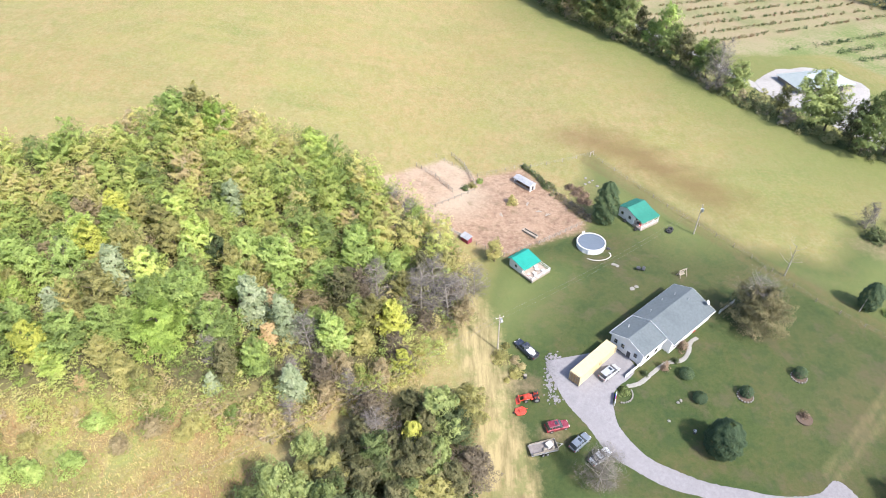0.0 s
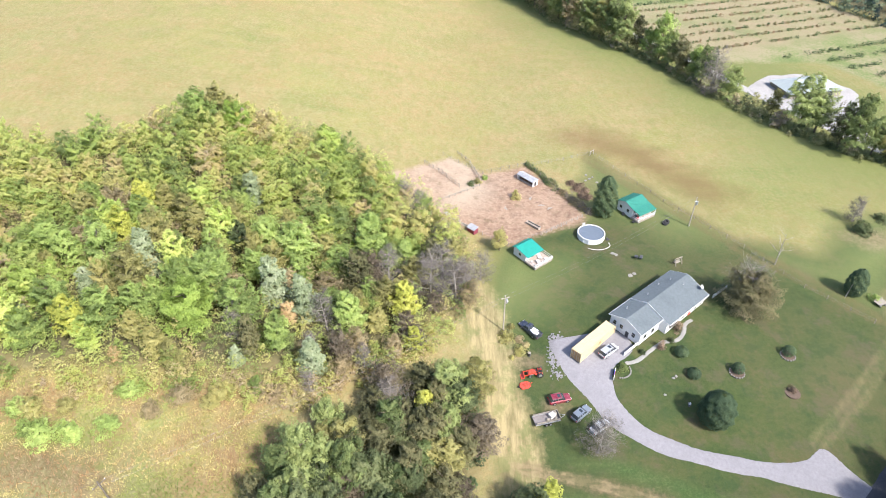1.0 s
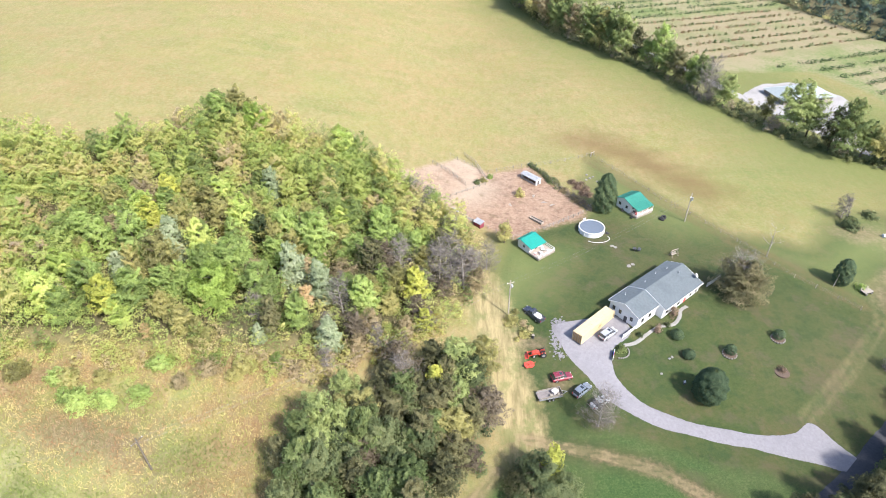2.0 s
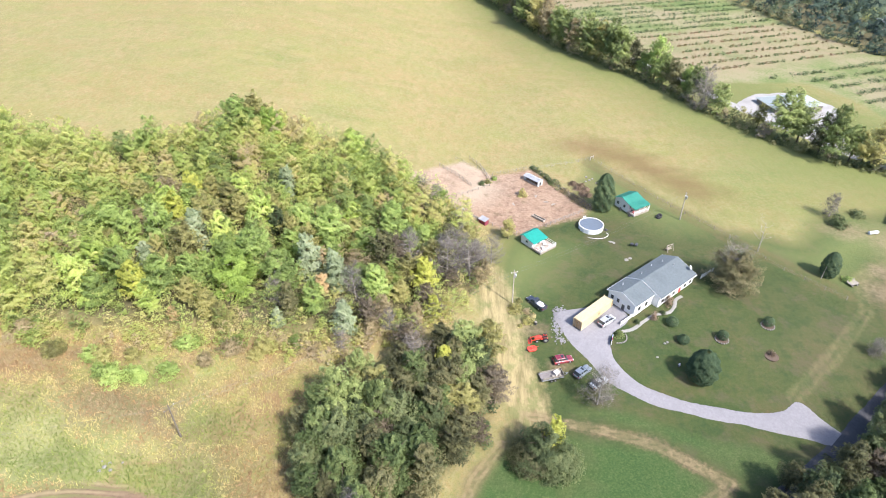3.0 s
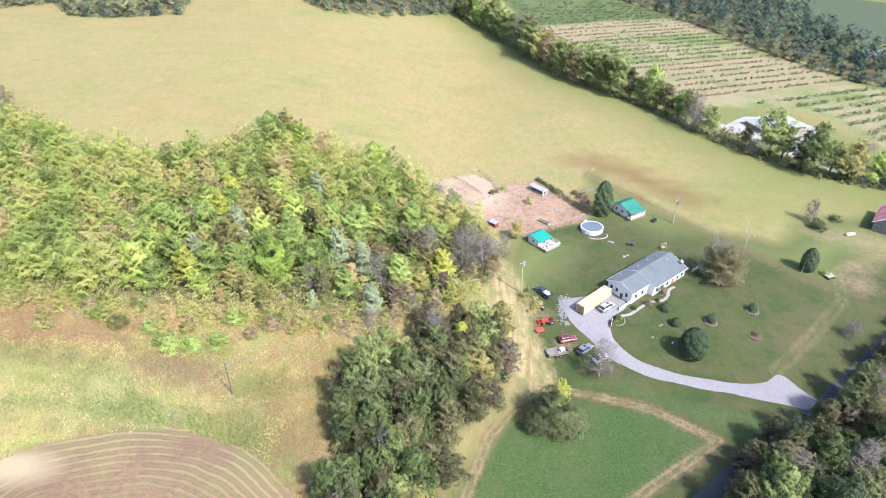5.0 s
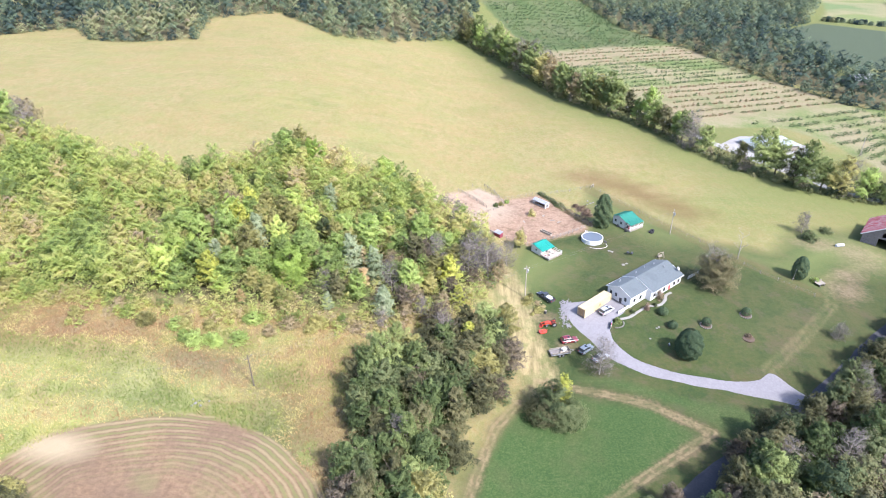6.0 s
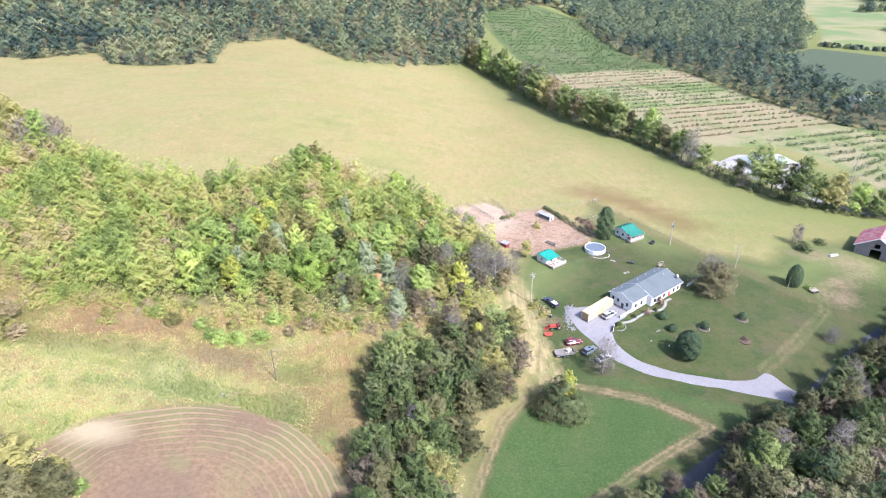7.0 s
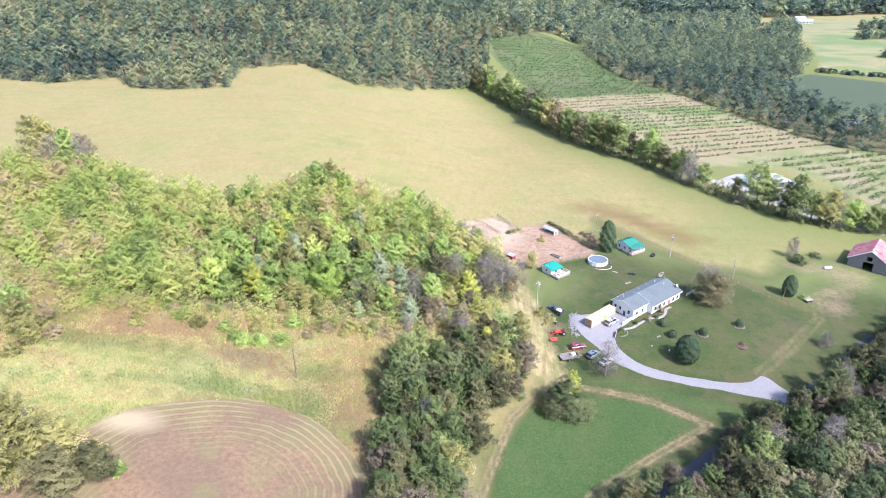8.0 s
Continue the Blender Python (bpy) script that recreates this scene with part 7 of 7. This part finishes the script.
garden("porch_shrub", 88, 50.3, 85.6, 3.0, 2.6, "weedbrown", 800, 0.17, "bare reddish ornamental tree by the front wall", "bush")
garden("bed_shrub", 89, 35.9, 75.4, 1.7, 2.6, "hedgegreen", 1248, 0.16, "leafy green shrub in the stone-edged bed", "bush")
garden("foundation_shrub", 90, 40.9, 79.3, 1.2, 1.6, "dark", 624, 0.14, "small dark shrub by the white fence", "bush")
garden("foundation_shrub", 91, 48.0, 82.4, 1.2, 1.8, "dark", 624, 0.14, "small dark shrub against the house", "bush")
garden("pole_brush", 92, 11.8, 83.4, 1.9, 4.4, "olive", 1680, 0.19, "rank olive weeds at the foot of the pole", "bush")
garden("pole_brush", 93, 14.4, 79.6, 1.5, 3.6, "olive", 1200, 0.19, "rank tan weeds beside the track", "bush")
for k, (x, y) in enumerate(((10.6, 146), (8.2, 143.6), (6.2, 142.2))):
    garden("pen_weeds", 120 + k, x, y, 1.5, 3.0, ("green", "olive", "dark")[k], 900, 0.18, "green weeds grown up at the pen's corner", "bush")
for k, (x, y) in enumerate(((25.9, 132.6), (28.0, 131.2), (23.1, 136.0), (15.5, 131))):
    boards = thing("loose_boards", stand(x, y, 35 * k), "old gray boards lying on the bare soil", "lumber")
    for i in range(3):
        part("board", box((-0.9, -0.35 + 0.25 * i, 0.02), (0.9 - 0.3 * i, -0.15 + 0.25 * i, 0.1), 0.01, None, pose(0, 0, 0, 0, 0, 12 * i)), M["wood"], boards)
brush_rng = np.random.default_rng(97)
for k, (x, y) in enumerate(((13.2, 86.2), (14.6, 82.8), (16.0, 81.2), (12.6, 77.8))):
    garden("pole_brush", 110 + k, x, y, brush_rng.uniform(0.7, 1.4), brush_rng.uniform(1.4, 2.4), ("olive", "rust", "grass")[k % 3], 900, 0.17, "rank tan and olive weeds near the pole", "bush")
garden("fence_brush", 94, 29.4, 144.5, 1.9, 4.6, "dark", 1680, 0.19, "dark brush grown into the paddock fence", "bush")
garden("fence_brush", 95, 33, 138.5, 1.6, 4.0, "rust", 1440, 0.19, "brown brush grown into the paddock fence", "bush")
for k, (x, y) in enumerate(((36.2, 143.6), (38.3, 142.2), (39.6, 139.4), (38.2, 137), (37.4, 140.4), (39.8, 136.2))):
    garden("tall_weeds", 130 + k, x, y, 1.3, 3.4, "weedbrown", 1300, 0.2, "tall brown dead weeds beside the evergreen", "bush")
garden("fence_brush", 96, 36, 133.4, 1.7, 5.0, "rust", 1440, 0.19, "brown brush grown into the paddock fence", "bush")
snag = thing("dead_tree", stand(81.5, 107.4), "bare forked dead tree trunk at the fence line", "tree")
part("trunk", limbs(np.random.default_rng(9), 9.5, 0.16, 3.4, 7, 0.2, 3), M["bark_gray"], snag)
rail = thing("leaning_pole", stand(93.6, 96.2), "pale leaning wooden pole beside the evergreen", "pole")
part("shaft", rod((0, 0, -0.2), (0.6, 0.5, 4.6), 0.09, 0.07, 8), M["pole_wood"], rail)
for x, y, r, leaf, label in ((59.6, 74.3, 1.5, "conifer", "small dark shrub in a stone-edged ring"), (72.1, 78.6, 1.5, "conifer", "small dark shrub in a stone-edged ring"), (69.4, 69.6, 1.5, "weedbrown", "dry reddish plants in a bare bed")):
    bed = thing("ring_bed", stand(x, y, 0, 0.02), "round mulched bed edged with pale stones on the lawn", "flower bed")
    part("mulch", ring(0, r, -0.15, 0.1, 20), M["mulch"], bed)
    if leaf == "conifer":
        for i in range(16):
            a = 2 * math.pi * i / 16
            part("stone", box((-0.16, -0.12, -0.1), (0.16, 0.12, 0.2), 0.05, None, Matrix.Rotation(a, 4, "Z") @ Matrix.Translation((r, 0, 0)) @ pose(0, 0, 0, 0, 0, 90)), M["stone"], bed)
    g = garden("bed_plant", int(x * 7), x + 0.2, y + 0.4, 2.3 if leaf == "conifer" else 1.2, 2.4, leaf, 900 if leaf == "conifer" else 420, 0.2, label, "egg" if leaf == "conifer" else "bush")
edging = thing("stone_edging", stand(35.2, 75.2), "curved edging of white stones round the flower bed", "edging")
for i in range(11):
    a = -1.75 + i * 0.2
    part("stone", box((-0.17, -0.13, -0.15), (0.17, 0.13, 0.16), 0.05, None, pose(2.3 * math.cos(a), 2.3 * math.sin(a), 0, 0, 0, math.degrees(a) + 90)), M["stone"], edging)

# ---- lawn clutter ----
sign = thing("painted_board", stand(33.7, 73.6, 70), "upright board painted red, white and blue beside the drive", "board")
for k, mat in enumerate(("white", "red", "white")):
    part("stripe", box((-1.4 + k * 0.95, -0.05, 0.2), (-0.47 + k * 0.95, 0.05, 1.0), 0.01), M[mat], sign)
part("panel", box((-0.2, 0.06, 0.5), (1.2, 0.14, 1.2), 0.02), M["blue"], sign)
tyres = thing("tyre_planter", stand(58.4, 123.6), "black tyres standing on the lawn", "tyre")
for k, (dx, dy) in enumerate(((0, 0), (0.5, 0.6))):
    part("tyre", ring(0.35, 0.75, 0.02, 0.5 + k * 0.25, 20), M["rubber"], tyres)
    tyres.children[-1].matrix_local = pose(dx, dy, 0, 20 * k)
grill = thing("barbecue", stand(46.9, 109.3, 30), "dark kettle barbecue on worn grass", "barbecue")
part("bowl", rod((0, 0, 0.6), (0, 0, 0.95), 0.45, 0.5, 14), M["dark_metal"], grill)
for a in (0, 2.1, 4.2):
    part("leg", rod((0.4 * math.cos(a), 0.4 * math.sin(a), -0.05), (0.2 * math.cos(a), 0.2 * math.sin(a), 0.62), 0.03), M["dark_metal"], grill)
tub = thing("wheelbarrow", stand(48.1, 109.2, 60), "dark wheelbarrow standing on the lawn", "wheelbarrow")
part("tray", prism([(-0.5, 0.4), (0.6, 0.4), (0.8, 0.75), (-0.6, 0.75)], -0.35, 0.35), M["dark_metal"], tub)
part("wheel", rod((0.9, -0.06, 0.2), (0.9, 0.06, 0.2), 0.22), M["rubber"], tub)
swing = thing("garden_swing", stand(56.8, 107.4, 25), "weathered wooden swing frame on the lawn", "swing")
for x in (-1.0, 1.0):
    for s in (-1, 1):
        part("leg", rod((x, s * 0.7, -0.1), (x * 0.95, 0, 1.9), 0.07), M["deck"], swing)
part("beam", rod((-1.2, 0, 1.9), (1.2, 0, 1.9), 0.08), M["deck"], swing)
part("seat", box((-0.8, -0.25, 0.5), (0.8, 0.25, 0.6), 0.02), M["wood"], swing)
part("seat_back", box((-0.8, 0.22, 0.6), (0.8, 0.28, 1.1), 0.02), M["wood"], swing)


def rubble(name, spots, label, mat="stone", lo=0.2, hi=0.6, flat=0.5):
    """Loose stones, each an object of its own."""
    rng = np.random.default_rng(len(spots) * 7)
    for x, y in spots:
        bm = bmesh.new()
        s = rng.uniform(lo, hi)
        bmesh.ops.create_icosphere(bm, subdivisions=1, radius=s)
        for v in bm.verts:
            v.co *= rng.uniform(0.75, 1.2)
            v.co.z *= flat
        ob = tagged(part(name, bm, M[mat], None, label), category=name.replace("_", " "))
        ob.matrix_world = stand(x, y, rng.uniform(0, 360), s * flat * 0.4)


rubble("stone_slab", [(41.4, 111.4), (42.2, 110.9), (44.0, 103.2), (45.2, 103.8)], "pale flat stone on the lawn", lo=0.35, hi=0.65, flat=0.2)
rubble("garden_stone", [(45.9, 73.0), (46.6, 73.4), (47.6, 67.2), (43.2, 69.2)], "pale garden stone on the lawn", lo=0.2, hi=0.4)
rubble("rock", [(-62.8, 32.6), (-62.2, 33.4), (-63.6, 33.6), (-61.6, 32.2), (-63.2, 31.8), (-60.4, 33.8)], "pale limestone rock among the weeds", lo=0.2, hi=0.5)
rubble("paddock_rock", [(42.0, 146.0), (43.2, 147.0), (40.8, 145.2), (44.0, 144.2), (41.4, 148.2)], "pale limestone rock on the grass", lo=0.4, hi=0.8)
statue = thing("garden_ornament", stand(47.4, 66.8), "small black and white garden ornament on the lawn", "ornament")
part("base", rod((0, 0, -0.05), (0, 0, 0.5), 0.22, 0.16), M["dark_metal"], statue)
part("top", rod((0, 0, 0.5), (0.1, 0, 1.0), 0.18, 0.1), M["white"], statue)
trough = thing("feed_trough", stand(22.4, 123, -46), "long gray wooden feed trough in the paddock", "trough")
part("bottom", box((-2.2, -0.5, 0.1), (2.2, 0.5, 0.18)), M["wood"], trough)
for y in (-0.5, 0.5):
    part("side", box((-2.2, y - 0.05, 0.1), (2.2, y + 0.05, 0.6)), M["wood"], trough)
for x in (-2.2, 2.2):
    part("end", box((x - 0.05, -0.5, -0.1), (x + 0.05, 0.5, 0.6)), M["deck"], trough)
for i, (x, y, turn, mat) in enumerate(((-0.6, 126.2, -50, "cloth"), (1.8, 123.9, -45, "deck"), (3.8, 122.2, -40, "wood"))):
    pile = thing("lumber_pile", stand(x, y, turn), "weathered stack of boards beside the paddock", "lumber")
    for k in range(5):
        part("board", box((-1.6 + 0.1 * k, -0.5 + 0.2 * k, 0.1 * (k % 3)), (1.6 - 0.15 * k, -0.32 + 0.2 * k, 0.1 * (k % 3) + 0.09)), M[mat], pile)
shed2 = thing("lean_to", stand(5.8, 119.6, -45), "small red-sided lean-to with a tin roof", "shed")
part("wall", box((-1.2, -0.8, -0.2), (1.2, 0.8, 1.4), 0.02), M["maroon"], shed2)
ribbed("roof", shed2, M["gray_roof"], 0.9, 1.8, -1.0, 1.42, -1.4, 1.4)
cart = thing("old_cart", stand(100.6, 94.0, 20), "old gray farm cart among weeds", "cart")
part("bed", box((-1.3, -0.8, 0.6), (1.3, 0.8, 0.75), 0.02), M["wood"], cart)
for x, y in ((-0.8, -0.8), (0.8, -0.8), (-0.8, 0.8), (0.8, 0.8)):
    wheel(cart, x, y, 0.35, 0.12)
part("side", box((-1.3, 0.72, 0.75), (1.3, 0.8, 1.2)), M["wood"], cart)
tank = thing("stock_tank", stand(119.5, 117.4, 10), "long pale metal stock tank on bare soil", "tank")
part("shell", rod((-1.4, 0, 0.5), (1.4, 0, 0.5), 0.5, None, 14), M["white"], tank)
for x in (-0.9, 0.9):
    part("foot", box((x - 0.1, -0.4, -0.1), (x + 0.1, 0.4, 0.3)), M["gray_metal"], tank)
junk = thing("barrel", stand(16.4, 78.6), "dark drum standing in the weeds", "barrel")
part("drum", rod((0, 0, 0), (0, 0, 0.9), 0.32, None, 14), M["dark_metal"], junk)
part("lid", rod((0, 0, 0.9), (0, 0, 0.94), 0.34, None, 14), M["wood"], junk)


# ---- barn ----
def build_barn():
    b = thing("barn", stand(128.6, 121.3, -41), "old gray board barn with a rusty red metal roof", "barn")
    w, L, e, r = 12.5, 14.0, 3.6, 7.4
    for i in range(32):
        x0, x1 = i * w / 32, (i + 1) * w / 32 - 0.03
        top = e + (r - e) * (1 - abs((x0 + x1) / 2 - w / 2) / (w / 2))
        lo = -0.4
        if 4.6 < x0 < 7.7:
            lo = 2.7
        if 5.2 < x0 < 7.0:
            part("board", box((x0, -0.03, 4.9), (x1, 0.03, top)), M["barn_wood"], b)
            top = 3.4
        part("board", box((x0, -0.03 + 0.02 * (i % 3), lo), (x1, 0.05, top - 0.05)), M["barn_wood"], b)
    part("wall", box((0, 0.06, -0.4), (0.15, L, e)), M["barn_wood"], b)
    part("wall", box((w - 0.15, 0.06, -0.4), (w, L, e)), M["barn_wood"], b)
    part("wall", prism([(0.16, -0.4), (0.16, e), (w / 2, r), (w - 0.16, e), (w - 0.16, -0.4)], L - 0.15, L), M["barn_wood"], b)
    part("loft_floor", box((0.16, 0.06, 2.8), (w - 0.16, L - 0.16, 2.95)), M["barn_wood"], b)
    bm = bmesh.new()
    for s in (0, 1):
        x1 = -0.6 if s == 0 else w + 0.6
        z1 = e - 0.35
        c = [(w / 2, -0.6, r + 0.12), (w / 2, L + 0.4, r + 0.12), (x1, L + 0.4, z1), (x1, -0.6, z1)]
        slab(c, 0.06, bm)
        for y in np.arange(-0.55, L + 0.3, 0.6):
            slab([(w / 2, y, r + 0.16), (w / 2, y + 0.07, r + 0.16), (x1, y + 0.07, z1 + 0.04), (x1, y, z1 + 0.04)], 0.05, bm)
    part("roof", bm, M["red_roof"], b)
    for s in (0, 1):
        x1 = -0.6 if s == 0 else w + 0.6
        part("rake_board", slab([(w / 2, -0.7, r + 0.12), (w / 2, -0.6, r + 0.12), (x1, -0.6, e - 0.35), (x1, -0.7, e - 0.35)], 0.3), M["trim"], b, "pale rake board")


build_barn()


def build_pavilion():
    """A long farm shed with a pale hipped roof behind the hedge."""
    p = thing("packing_shed", stand(139, 212.5, 10), "farm shed with a pale gray-green hipped metal roof", "shed")
    w, d, e, r = 11.5, 7.2, 2.5, 4.9
    part("wall", box((-w + 0.8, -d + 0.8, -0.6), (w - 0.8, d - 0.8, e)), M["wood"], p)
    for c in ([(-w, -d, e), (w, -d, e), (w - d, 0, r), (-w + d, 0, r)], [(w, d, e), (-w, d, e), (-w + d, 0, r), (w - d, 0, r)], [(-w, d, e), (-w, -d, e), (-w + d, 0, r)], [(w, -d, e), (w, d, e), (w - d, 0, r)]):
        part("roof", slab(c, 0.12), M["pale_roof"], p)
    for x in (-6, -2, 2, 6):
        part("door", box((x - 1.2, -d + 0.7, -0.3), (x + 1.2, -d + 0.79, 2.5)), M["dark_metal"], p)


build_pavilion()
far_shed = thing("tin_shed", stand(254, 338, 20), "tin-roofed shed half hidden under trees", "shed")
part("wall", box((-8, -5, -0.5), (8, 5, 3.5)), M["wood"], far_shed)
ribbed("roof", far_shed, M["gray_roof"], 0, 6.2, -6, 3.6, -9, 9)
ribbed("roof", far_shed, M["gray_roof"], 0, 6.2, 6, 3.6, -9, 9)
for x, y, turn in ((668, 1228, 15), (640, 1150, -20)):
    hs = thing("farmhouse", stand(x, y, turn), "distant pale farmhouse with a gray roof", "house")
    part("wall", prism([(-6, -1), (-6, 4), (0, 8), (6, 4), (6, -1)], -12, 12, "x"), M["siding"], hs)
    part("roof", slab([(-12.5, 0, 8.3), (12.5, 0, 8.3), (12.5, -7, 3.8), (-12.5, -7, 3.8)], 0.3), M["gray_roof"], hs)
    part("roof", slab([(-12.5, 0, 8.3), (12.5, 0, 8.3), (12.5, 7, 3.8), (-12.5, 7, 3.8)], 0.3), M["gray_roof"], hs)
    for k in range(4):
        window(hs, 1.4, 1.8, pose(-9 + k * 6, -6, 1.0))
